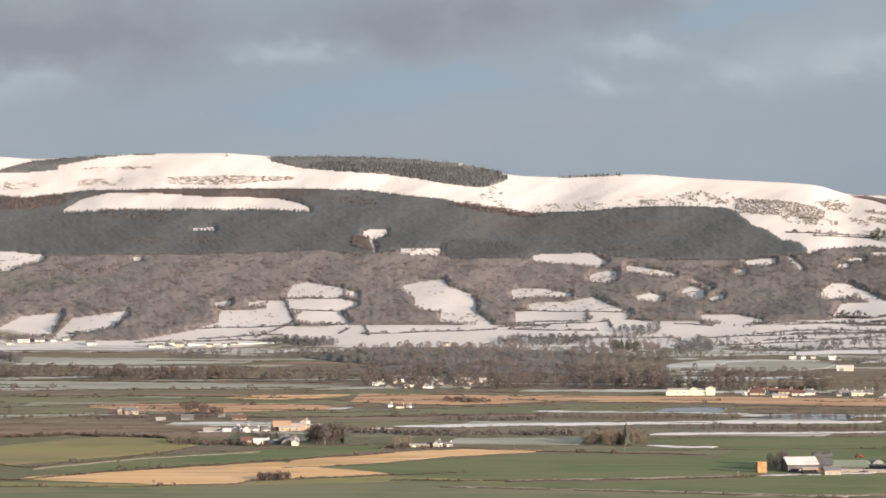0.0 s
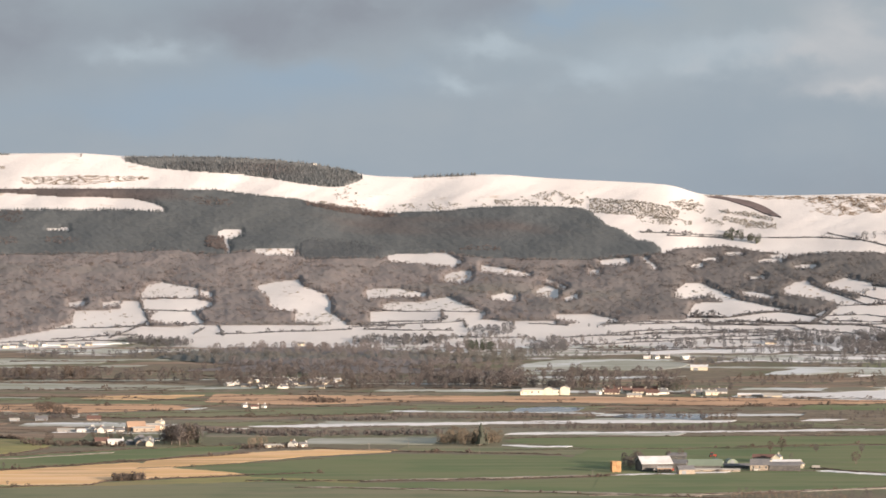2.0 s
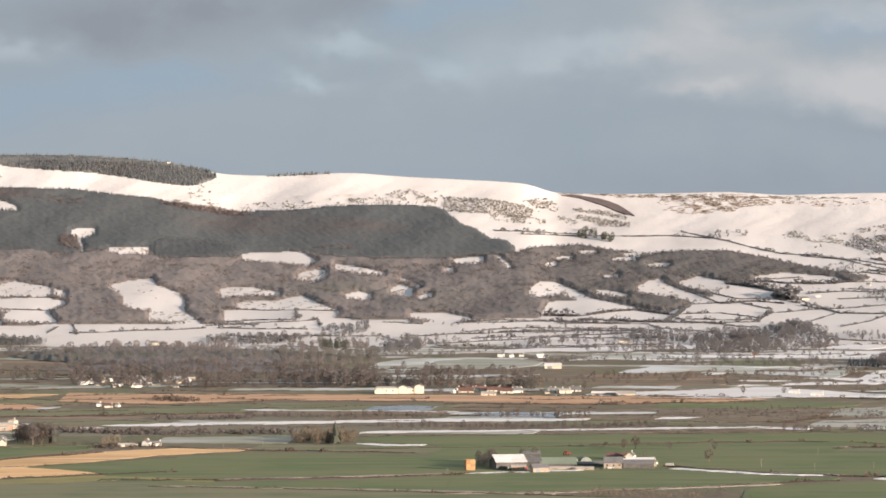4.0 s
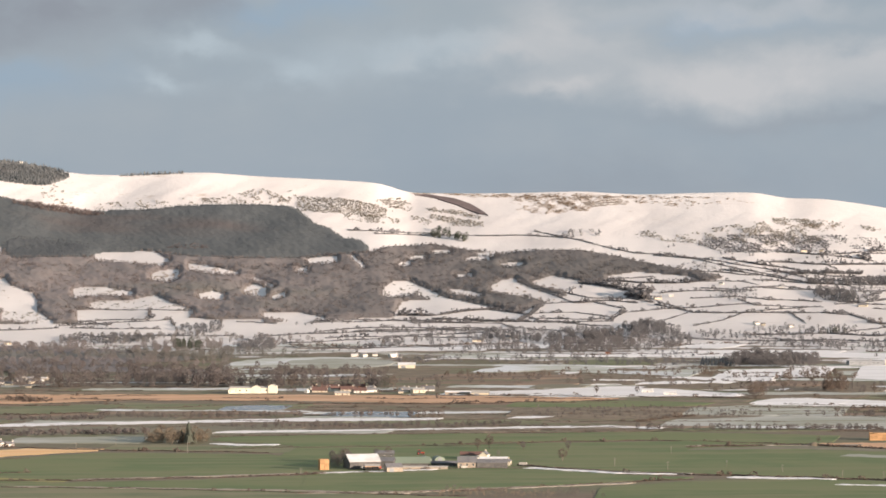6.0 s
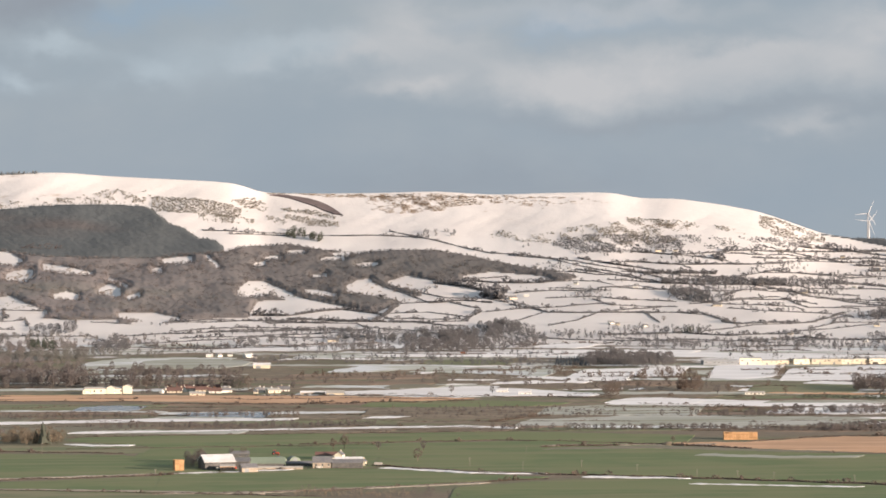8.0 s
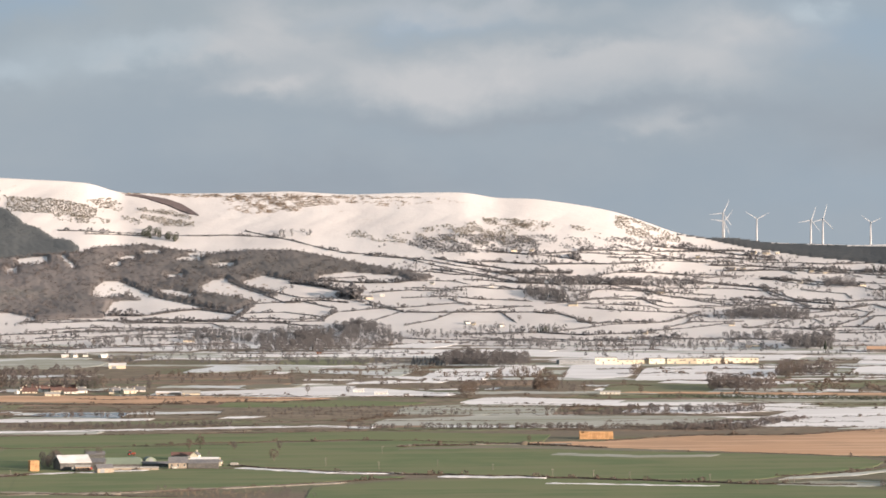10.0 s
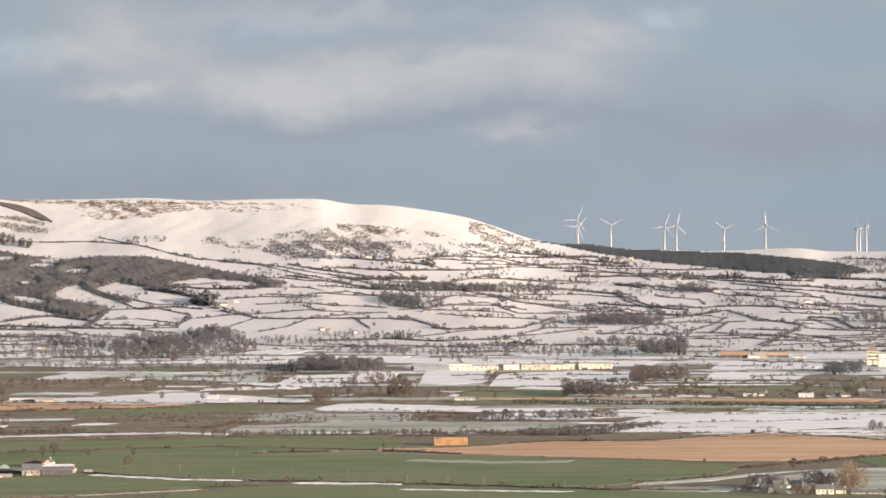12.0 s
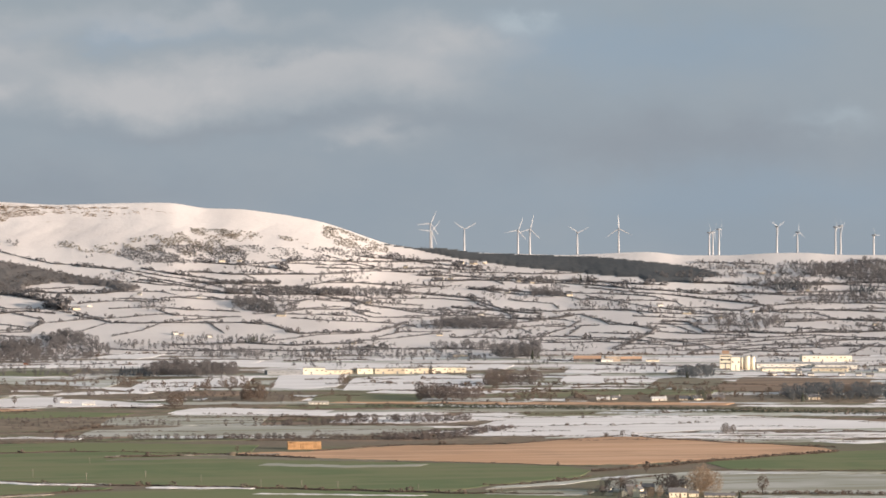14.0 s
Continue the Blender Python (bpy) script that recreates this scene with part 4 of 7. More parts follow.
for k, (a, b, keep, cl) in enumerate([
    ("0,322 70,325", "0,336 70,336", 0.35, 0.4), ("150,297 270,295", "150,301 270,301", 0.6, 0.2), ("300,314 400,311 520,313", "300,326 400,328 520,318", 0.4, 0.3),
    ("140,318 220,316", "140,332 220,328", 0.4, 0.4), ("1690,348 1800,346 1930,352", "1690,356 1800,372 1930,362", 0.5, 0.1), ("1740,362 1820,362", "1740,382 1820,376", 0.6, 0.1),
    ("1960,356 2100,354", "1960,368 2100,362", 0.25, 0.5), ("1680,354 1740,352 1790,356", "1680,374 1740,384 1790,378", 0.3, -0.1), ("1600,350 1720,350 1900,350 2030,352", "1600,353 1720,354 1900,355 2030,356", 0.5, -0.2), ("1900,356 1960,360 2000,366", "1900,360 1960,368 2000,374", 0.3, 0.2), ("1500,345 1600,347 1720,347", "1500,347 1600,350 1720,352", 0.5, 0.0), ("2150,396 2250,402", "2150,404 2250,412", 0.5, 0.2),
]):
    wood("bracken_patch", "bush", BRACKEN, "dead brown bracken showing through snow", a, b, (3.0, 1.6), (0.9, 1.8), 90 + k, keep=min(1, keep * 1.5), clumps=cl - 0.3, wide=3.0, category="bracken")
wood("bracken_patch", "bush", BRACKEN, "reddish rough grass showing through flat snow", "2440,662 2500,656 2560,656 2600,662", "2440,670 2500,670 2560,668 2600,668", (4, 1.6), (0.8, 2.0), 118, keep=0.6, clumps=-0.1, wide=2.5, category="bracken")
field("heather_bank", HEATHER, "dark heather bank on the snowy shoulder", "1508,348 1540,350 1580,356 1610,367 1638,385", "1508,349 1540,354 1580,366 1610,379 1638,389", lift=0.5)
wood("scrub_patch", "bush", HEATHER, "tufts of heather along the dark bank", "1510,348 1540,350 1580,355 1610,366 1636,384", "1510,350 1540,355 1580,367 1610,381 1636,390", (4, 2.0), (0.8, 1.8), 119, keep=0.5, wide=2.0, category="scrub")

# thorn bushes and rough grass inside the snowy clearings
r = np.random.default_rng(71)
for u0, u1, v0, v1, count in [(508, 608, 505, 526, 70), (780, 866, 554, 573, 130), (910, 1008, 512, 522, 70), (940, 1105, 536, 550, 110), (1042, 1088, 484, 497, 60), (1206, 1244, 510, 524, 40), (1455, 1560, 506, 530, 110), (1648, 1770, 506, 536, 60), (0, 76, 452, 474, 80), (648, 680, 410, 418, 16), (710, 778, 441, 449, 50), (1110, 1190, 473, 485, 30), (110, 225, 556, 590, 40), (395, 500, 552, 578, 40), (720, 838, 505, 548, 30)]:
    us, vs = r.uniform(u0, u1, count), r.uniform(v0, v1, count)
    ok = np.sin(us / 8.0 + vs / 2.3) + r.normal(0, 0.5, count) > -0.1
    us, vs = us[ok], vs[ok]
    planted("scrub_patch", "bush", SCRUB if count > 60 else BRACKEN, site(us, vs, -0.1), r.uniform(0.8, 2.4, len(us)) * reach(us, vs) / F, "thorn bushes dotted over a snowy clearing", "scrub", 1.8, seed=int(u0))


# ---- tree belts and thickets of the plain ----
BELT = "belt of tall leafless trees between fields"
for k, (shape, mat, a, b, steps, tall, keep) in enumerate([
    ("fine", TWIG, "-400,664 30,664 300,668 620,674", "-400,668 30,669 300,674 620,679", (11, 3), (9, 27), 0.65),
    ("fine", HEDGE, "160,662 300,664 420,668", "160,666 300,669 420,674", (10, 3), (12, 26), 0.55),
    ("fine", CROWN, "540,632 610,622 700,616 900,618 1000,626 1130,638", "540,634 610,642 700,648 900,652 1000,648 1130,640", (7, 4.2), (9, 17), 0.65),
    ("fine", TWIG, "300,622 450,622 600,620", "300,634 450,638 600,634", (8, 3.5), (7, 13), 0.45),
    ("fine", TWIG, "480,602 540,601 600,604", "480,610 540,616 600,612", (5, 3), (8, 12), 0.9),
    ("fine", TWIG, "880,600 960,598 1060,602", "880,612 960,614 1060,610", (6, 3), (7, 12), 0.8),
    ("fine", CROWN, "880,602 1000,596 1150,598 1330,604", "880,616 1000,618 1150,622 1330,618", (8, 4), (7, 13), 0.4),
    ("fine", CROWN, "1000,626 1100,622 1250,628 1330,632", "1000,636 1100,640 1250,640 1330,638", (8, 4), (8, 15), 0.45),
    ("fine", HEDGE, "1330,592 1500,588 1700,590", "1330,597 1500,596 1700,598", (9, 3), (5, 10), 0.5),
    ("fine", TWIG, "1140,656 1250,658 1460,662", "1140,672 1250,676 1460,674", (9, 4), (10, 18), 0.5),
    ("fine", TWIG, "1085,680 1200,686 1300,688 1460,690", "1085,689 1200,691 1300,693 1460,694", (10, 3), (15, 40), 0.6),
    ("fine", TWIG, "640,664 800,664 960,668 1100,672", "640,690 800,691 960,692 1100,690", (11, 5), (14, 26), 0.6),
    ("fine", TWIG, "590,655 700,648 850,648 1000,652 1200,662", "590,657 700,660 850,662 1000,664 1200,664", (8, 4), (9, 16), 0.6),
    ("fine", HEDGE, "-60,640 0,634 40,640", "-60,644 0,644 40,645", (6, 3), (14, 20), 0.9),
    ("fine", EVERGREEN, "1086,617 1130,616", "1086,626 1130,626", (7, 4), (14, 22), 0.9),
    ("fine", HEDGE, "1198,618 1260,618", "1198,627 1260,627", (8, 4), (12, 20), 0.9),
    ("fine", TWIG, "940,738 1060,741 1310,741", "940,741 1060,745 1310,744", (8, 2), (6, 13), 0.6),
    ("fine", HEDGE, "1330,740 1440,741 1570,743", "1330,742 1440,744 1570,746", (11, 3), (12, 17), 0.8),
    ("bush", TWIG, "790,742 900,741 960,740", "790,747 900,746 960,745", (7, 2), (5, 9), 0.7),
    ("fine", TWIG, "1180,759 1300,757 1450,757 1570,756 1700,754", "1180,763 1300,761 1450,762 1570,762 1700,758", (7, 2), (6, 12), 0.6),
    ("bush", TWIG, "620,762 760,766 900,767 1040,765", "620,768 760,774 900,773 1040,771", (7, 2.5), (6, 11), 0.7),
    ("fine", THORN, "1036,780 1090,778 1146,781", "1036,788 1090,790 1146,789", (7, 3.4), (12, 26), 0.95),
    ("bush", HEDGE, "462,846 512,844", "462,852 512,850", (5, 2), (9, 14), 0.95),
    ("fine", TWIG, "1900,763 2150,763 2400,762 2570,763", "1900,765 2150,766 2400,765 2570,765", (7, 2), (9, 14), 0.85),
    ("bush", TWIG, "2480,754 2600,748 2720,741", "2480,766 2600,764 2720,744", (5, 2.2), (4, 8), 0.95),
    ("fine", TWIG, "2200,738 2400,736 2480,737", "2200,740 2400,740 2480,741", (10, 2), (10, 15), 0.7),
    ("fine", TWIG, "2390,732 2500,731 2640,728", "2390,735 2500,735 2640,733", (9, 2), (12, 17), 0.8),
    ("bush", EVERGREEN, "2450,704 2700,704 3100,708 3400,714", "2450,707 2700,710 3100,714 3400,720", (4, 2), (2.6, 5), 0.95),
    ("fine", TWIG, "2542,686 2600,690 2655,692", "2542,696 2600,697 2655,697", (8, 3), (20, 30), 0.95),
    ("fine", HEDGE, "2230,690 2270,690", "2230,697 2270,698", (7, 3), (18, 28), 0.95),
    ("spruce", SPRUCE, "2012,640 2075,640", "2012,652 2075,652", (4, 2.6), (7, 10), 0.95),
    ("fine", CROWN, "2055,646 2100,638 2190,640 2230,648", "2055,650 2100,653 2190,655 2230,650", (7, 3), (14, 25), 0.95),
    ("fine", CROWN, "1600,622 1690,612 1760,604 1850,598 1925,604 1990,612", "1600,626 1690,632 1760,632 1850,632 1925,628 1990,618", (9, 4.5), (9, 17), 0.6),
    ("fine", TWIG, "1880,584 1920,580 1952,584", "1880,596 1920,598 1952,598", (7, 3), (12, 18), 0.8),
    ("fine", HEDGE, "1500,606 1650,600 1780,598 1880,602", "1500,612 1650,610 1780,608 1880,610", (9, 3), (7, 13), 0.55),
    ("fine", HEDGE, "2676,612 2755,612", "2676,624 2755,624", (7, 3), (20, 28), 0.95),
    ("fine", TWIG, "2662,660 2760,660", "2662,672 2760,672", (8, 4), (16, 24), 0.9),
    ("fine", SPRUCE, "3000,645 3066,645", "3000,656 3066,657", (7, 3), (14, 20), 0.95),
    ("fine", SPRUCE, "3190,680 3300,676 3420,678", "3190,694 3300,692 3420,692", (8, 4), (14, 24), 0.9),
    ("bare", TWIG, "2200,500 2300,498 2420,502", "2200,507 2300,508 2420,510", (5, 2.6), (7, 12), 0.95),
    ("fine", TWIG, "2570,556 2640,554 2720,560", "2570,568 2640,570 2720,568", (6, 3), (10, 16), 0.9),
    ("bare", TWIG, "1280,700 1300,698", "1280,701 1300,700", (6, 2), (8, 12), 0.9),
    ("fine", TWIG, "1700,728 1850,724 2000,725 2140,729", "1700,741 1850,745 2000,745 2140,739", (8, 4), (3, 8), 0.6),
    ("bare", TWIG, "1480,676 1700,672 1900,676 2200,682 2340,684", "1480,684 1700,682 1900,684 2200,700 2340,696", (9, 4), (5, 12), 0.35),
    ("bare", HEDGE, "1450,640 1600,638 1760,636 2000,640", "1450,648 1600,650 1760,652 2000,652", (8, 4), (6, 13), 0.45),
    ("bare", HEDGE, "1560,668 1760,664 2000,662 2300,668", "1560,674 1760,672 2000,668 2300,684", (9, 4), (6, 13), 0.4),
    ("bare", HEDGE, "2150,614 2400,612 2680,614", "2150,624 2400,624 2680,626", (8, 4), (6, 13), 0.5),
    ("bush", HEDGE, "2600,664 2700,676 2900,690 3100,690", "2600,682 2700,694 2900,697 3100,697", (9, 4), (4, 11), 0.4),
    ("bare", HEDGE, "2750,660 2900,664 3100,676 3200,676", "2750,672 2900,676 3100,690 3200,692", (9, 4), (6, 13), 0.4),
    ("bush", TWIG, "-400,645 0,645 300,650 620,655", "-400,655 0,656 300,662 620,666", (9, 4), (4, 9), 0.45),
    ("feather", TWIG, "2866,852 2910,850 2930,850", "2866,861 2910,861 2930,860", (8, 4), (16, 32), 0.6),
    ("feather", TWIG, "2974,854 3000,852 3028,852", "2974,862 3000,862 3028,861", (8, 4), (22, 36), 0.8),
    ("feather", BRACKEN, "3000,858 3030,858 3050,860", "3000,864 3030,864 3050,864", (7, 3), (10, 20), 0.6),
    ("feather", BRACKEN, "3034,858 3060,857 3072,858", "3034,864 3060,864 3072,864", (8, 4), (40, 58), 0.9),
    ("wispy", TWIG, "1560,872 1700,876 1850,878", "1560,878 1700,885 1850,886", (10, 4), (8, 18), 0.45),
    ("wispy", BRACKEN, "1550,874 1640,874 1760,877", "1550,882 1640,884 1760,886", (6, 3), (5, 9), 0.8),
    ("fine", TWIG, "170,735 330,736 390,738", "170,742 330,744 390,744", (9, 3), (7, 13), 0.7),
    ("fine", HEDGE, "318,722 350,721 392,735", "318,730 350,730 392,740", (7, 3), (12, 18), 0.9),
    ("bush", HEDGE, "790,708 830,707 870,712", "790,713 830,714 870,715", (5, 2), (5, 9), 0.95),
    ("bush", HEDGE, "300,780 360,783 420,786", "300,786 360,790 420,790", (6, 2.5), (5, 10), 0.9),
    ("bush", HEDGE, "670,792 730,790 800,790", "670,797 730,796 800,794", (6, 2.5), (5, 9), 0.9),
    ("fine", HEDGE, "3210,470 3260,456 3340,462 3420,470", "3210,474 3260,476 3340,484 3420,490", (7, 3), (8, 14), 0.8),
    ("fine", TWIG, "3230,512 3300,506 3400,512", "3230,516 3300,520 3400,524", (7, 3), (7, 12), 0.8),
    ("bush", HEDGE, "3100,857 3200,856 3500,857", "3100,860 3200,859 3500,860", (5, 2), (4, 8), 0.9),
]):
    wood("tree_belt", shape, mat, BELT if shape != "bush" else "tangle of leafless bushes along wet ground", a, b, steps, tall, 120 + k, keep=keep, category="trees" if shape != "bush" else "bushes", floor=0.45 if k in (2, 12) else 0.0)


for k, (shape, mat, a, b, steps, tall, keep) in enumerate([
    ("fine", CROWN, "300,612 380,606 460,612 480,622", "300,648 380,652 460,650 480,640", (9, 5), (9, 17), 0.7), ("fine", TWIG, "300,662 400,660 480,664", "300,688 400,690 480,690", (11, 6), (14, 26), 0.55), ("fine", HEDGE, "380,578 420,574 462,578", "380,588 420,592 462,590", (7, 4), (7, 13), 0.8),
    ("fine", HEDGE, "500,606 530,602 556,606", "500,622 530,626 556,624", (8, 4), (9, 18), 0.85), ("fine", HEDGE, "742,606 760,604 784,608", "742,616 760,618 784,617", (7, 4), (8, 15), 0.9), ("fine", CROWN, "1036,604 1080,596 1140,592 1186,600", "1036,626 1080,628 1140,629 1186,620", (10, 5), (11, 20), 0.85),
    ("fine", HEDGE, "1060,586 1120,582 1190,580", "1060,598 1120,600 1190,600", (8, 4), (7, 13), 0.75), ("fine", HEDGE, "1186,580 1220,572 1256,584 1290,606", "1186,604 1220,606 1256,608 1290,616", (8, 4), (9, 17), 0.8), ("fine", HEDGE, "1155,640 1220,638 1300,642", "1155,648 1220,649 1300,649", (9, 3), (6, 12), 0.75),
    ("fine", HEDGE, "1390,606 1460,604 1560,608", "1390,614 1460,616 1560,616", (9, 3), (6, 11), 0.6), ("fine", HEDGE, "1270,590 1330,586 1400,592 1500,590", "1270,600 1330,600 1400,602 1500,600", (9, 4), (6, 12), 0.55), ("fine", HEDGE, "1445,658 1500,654 1560,658", "1445,676 1500,678 1560,676", (10, 5), (8, 15), 0.6),
    ("fine", HEDGE, "1300,652 1330,652", "1300,670 1330,668", (8, 5), (7, 12), 0.8), ("fine", HEDGE, "1380,690 1400,686 1420,690", "1380,704 1400,708 1420,706", (8, 5), (12, 22), 0.9), ("fine", HEDGE, "600,620 660,616 700,620", "600,626 660,626 700,627", (9, 4), (5, 10), 0.6), ("fine", TWIG, "880,584 960,582 1040,586", "880,590 960,592 1040,591", (9, 4), (6, 11), 0.5),
    ("bush", HEDGE, "1060,664 1200,666 1300,672 1560,684", "1060,670 1200,672 1300,676 1560,690", (8, 3), (3, 6), 0.5), ("fine", HEDGE, "800,612 860,606 900,610 1030,614", "800,622 860,624 900,626 1030,626", (10, 4), (7, 13), 0.5),
]):
    wood("tree_belt", shape, mat, BELT if shape != "bush" else "tangle of leafless bushes along wet ground", a, b, steps, tall, 520 + k, FLATS, keep=keep, category="trees" if shape != "bush" else "bushes")


# ---- hedgerows ----
def hedge(line, tall=(2.2, 4.5), mat=None, seed=0, every=2.2, label="leafless field hedge with gaps", plant=True):
    line = marks(line) if isinstance(line, str) else line
    r = np.random.default_rng(seed)
    run = np.concatenate([[0], np.cumsum(np.hypot(np.diff(line[:, 0]), 3 * np.diff(line[:, 1])))])
    t = np.arange(0, run[-1], every)
    t = t[(np.sin(t / 23 + seed) + np.sin(t / 9.7 + 2 * seed)) > -1.75]
    us, vs = np.interp(t, run, line[:, 0]), np.interp(t, run, line[:, 1])
    us, vs = us + r.normal(0, 0.5, len(t)), vs + 0.5 * np.sin(us / 19 + seed) + r.normal(0, 0.2, len(t))
    h = r.uniform(tall[0], tall[1], len(t))
    h = np.where(r.random(len(t)) < np.where(vs < 620, 0.09, np.where(vs < 740, 0.06, 0.025)), h * r.uniform(1.6, 2.8, len(t)), h) * reach(us, vs) / F
    # the clipped body of the hedge, under its taller bushes
    t = np.arange(0, run[-1] + 4, 4.0)
    bu, bv = np.interp(t, run, line[:, 0]), np.interp(t, run, line[:, 1])
    bv = bv + 0.5 * np.sin(bu / 19 + seed)
    top = 0.62 * tall[0] * r.uniform(0.7, 1.3, len(t)) * reach(bu, bv) / F
    rows = [site(bu, bv, -0.2), site(bu, bv) + np.stack([0 * top, 0 * top, top], -1), site(bu, bv - 0.15) + np.stack([0 * top, 0 * top, 0.9 * top], -1), site(bu, bv - 0.3, -0.2)]
    n = len(t)
    quads = np.array([(j * n + i, j * n + i + 1, (j + 1) * n + i + 1, (j + 1) * n + i) for j in range(3) for i in range(n - 1)])
    bed = (np.concatenate(rows), quads)
    if not plant:
        return us, vs, h, bed
    return planted("hedgerow", "bush", HAZE_TWIG if vs.mean() < 650 else mat or HEDGE, site(us, vs, -0.2), h, label, "hedge", 1.1, seed=seed, bed=bed)


for k, line in enumerate([
    "1722,413 1802,430 1852,442 1902,453 1962,455 2052,467 2132,480 2202,495 2302,505", "1932,455 2002,462 2062,475 2162,495", "1932,542 1962,548 2000,557 2272,557 2332,577",
    "1700,560 1790,556 1860,566", "1850,571 1880,556 1950,551 2030,546 2100,541", "1950,571 1990,557", "1935,536 1970,546 2000,557 2200,556", "2000,581 2050,571 2090,556 2200,547",
    "2080,533 2110,544 2230,547", "1710,568 1850,569", "2170,556 2200,576", "2230,556 2280,561 2335,576", "2290,546 2310,533 2410,529 2440,541 2460,547 2550,549",
    "2450,526 2510,534 2620,541 2670,549", "2350,506 2440,521 2550,526", "2500,576 2510,566 2530,561", "2430,591 2580,576", "2610,584 2660,576 2700,566 2790,561",
    "2630,513 2650,526 2720,546", "2802,582 2832,562 2862,562", "2892,605 2932,585 2962,573 3132,580", "2892,605 3072,595 3242,582", "3102,612 3202,600 3282,585", "2862,550 2882,560 2982,565",
    "2972,555 3042,577", "2850,575 2960,577", "2900,596 3000,590 3130,588", "3250,590 3400,582", "3000,606 3200,601 3400,595",
    "505,532 520,568 510,576 450,598", "355,582 500,578 640,574", "645,575 652,594", "600,592 620,580", "350,600 500,592", "510,549 560,551 610,551", "510,529 610,528",
    "880,580 1080,569", "912,572 1040,568", "1038,550 1044,567", "912,551 1110,553", "900,584 1060,586", "1078,570 1082,580", "1320,575 1568,570", "1400,590 1568,586", "1240,598 1400,592 1600,588",
    "1500,575 1700,573 1800,576", "1350,602 1500,598 1650,592", "240,606 400,603 500,603", "640,592 760,588 880,584", "120,590 240,598", "95,590 112,556",
    "1330,572 1400,570 1500,572 1600,576", "1340,590 1450,583 1560,586 1660,590", "1270,612 1400,606 1500,600 1620,602", "1280,618 1400,620 1560,618 1700,616",
    "1440,418 1560,421 1700,421 1780,424", "1697,557 1732,541 1822,538 1882,550", "1640,553 1700,560 1740,575", "1777,523 1820,531 1884,533", "1690,502 1720,515 1792,540", "1720,573 1860,573", "1800,506 1850,497 1930,494", "1884,531 1930,540", "1880,552 1855,572", "1390,412 1440,413 1540,418",
]):
    hedge(line, (1.8, 3.4), HEDGE, 300 + k)
for k, (line, tall) in enumerate([
    ("1800,506 1850,510 1890,519 1906,532", (4, 7)), ("1850,500 1905,505 1990,504 2030,500", (3, 5)), ("1884,530 1905,528 1916,534", (7, 12)), ("1790,540 1850,536 1900,540", (3, 5)), ("1478,563 1545,562 1600,555 1650,551 1700,559", (3.5, 6.5)), ("1540,569 1620,572 1715,574", (3.5, 6)), ("1690,574 1712,562 1734,544", (4, 7)),
    ("-300,800 60,826 250,806 460,796 690,788", (1.8, 3.5)), ("-300,845 40,848 200,834 400,822 560,812 700,803", (2.5, 5)), ("0,860 200,862 420,858 450,851 690,842 830,838", (2, 4.5)), ("500,829 640,824 830,812", (1.5, 3)),
    ("780,864 1000,868 1300,876 1600,883", (2, 4)), ("690,852 900,853 1200,848 1350,842", (2, 4.5)), ("0,773 120,770 300,775", (4, 8)), ("690,790 960,800 1250,805", (2, 3.5)),
    ("1150,798 1300,796 1500,794 1700,790", (1.5, 3)), ("1300,845 1560,834 1700,833", (1.5, 3)), ("1690,828 1862,840 2102,846 2202,848 2602,859 2800,861", (3, 4.2)), ("1302,878 1602,873 1802,862 2002,851", (2, 4)),
    ("1990,795 2202,790 2360,797", (3, 5)), ("1560,790 1750,786 1950,783 2150,788", (1.8, 3)), ("2370,803 2640,804 2860,812", (1, 2)), ("2850,820 2960,812 3060,802 3202,790 3284,784", (3, 7)), ("2920,758 3000,764 3100,769 3280,776", (2, 4)),
    ("2662,846 2800,838 2850,827", (2, 4)), ("2880,836 2990,826", (2, 5)), ("3050,817 3370,816", (1.5, 3)), ("0,737 205,736", (1.5, 3)), ("420,740 700,738 960,734", (2, 4)), ("620,714 800,720 1000,712 1300,714", (1.2, 2.5)),
    ("1300,719 1600,719 1870,713", (2, 4)), ("1150,776 1400,774 1700,770 1950,768", (1.5, 3)), ("2200,760 2400,759 2570,759", (2, 4)), ("2700,757 2900,759 3060,756", (1.2, 2.2)), ("3070,753 3160,752 3300,749 3420,748", (2, 4)),
    ("2360,784 2500,774 2700,772 2900,757", (2, 4)), ("600,709 800,710", (1.2, 2)), ("0,700 300,701 600,708", (1.5, 3)), ("0,712 150,716 400,713", (1, 2)), ("200,733 420,733", (2, 4)),
    ("1552,704 1902,706 2100,707", (2, 3)), ("2102,724 2302,724 2480,723", (2, 4)), ("1900,750 2002,740", (3, 6)), ("0,690 300,689 620,692", (1.5, 3)), ("60,824 200,815 345,792", (2, 4)), ("-300,678 0,672 300,677", (1.5, 3)),
]):
    hedge(line, tall, HEDGE, 400 + k)

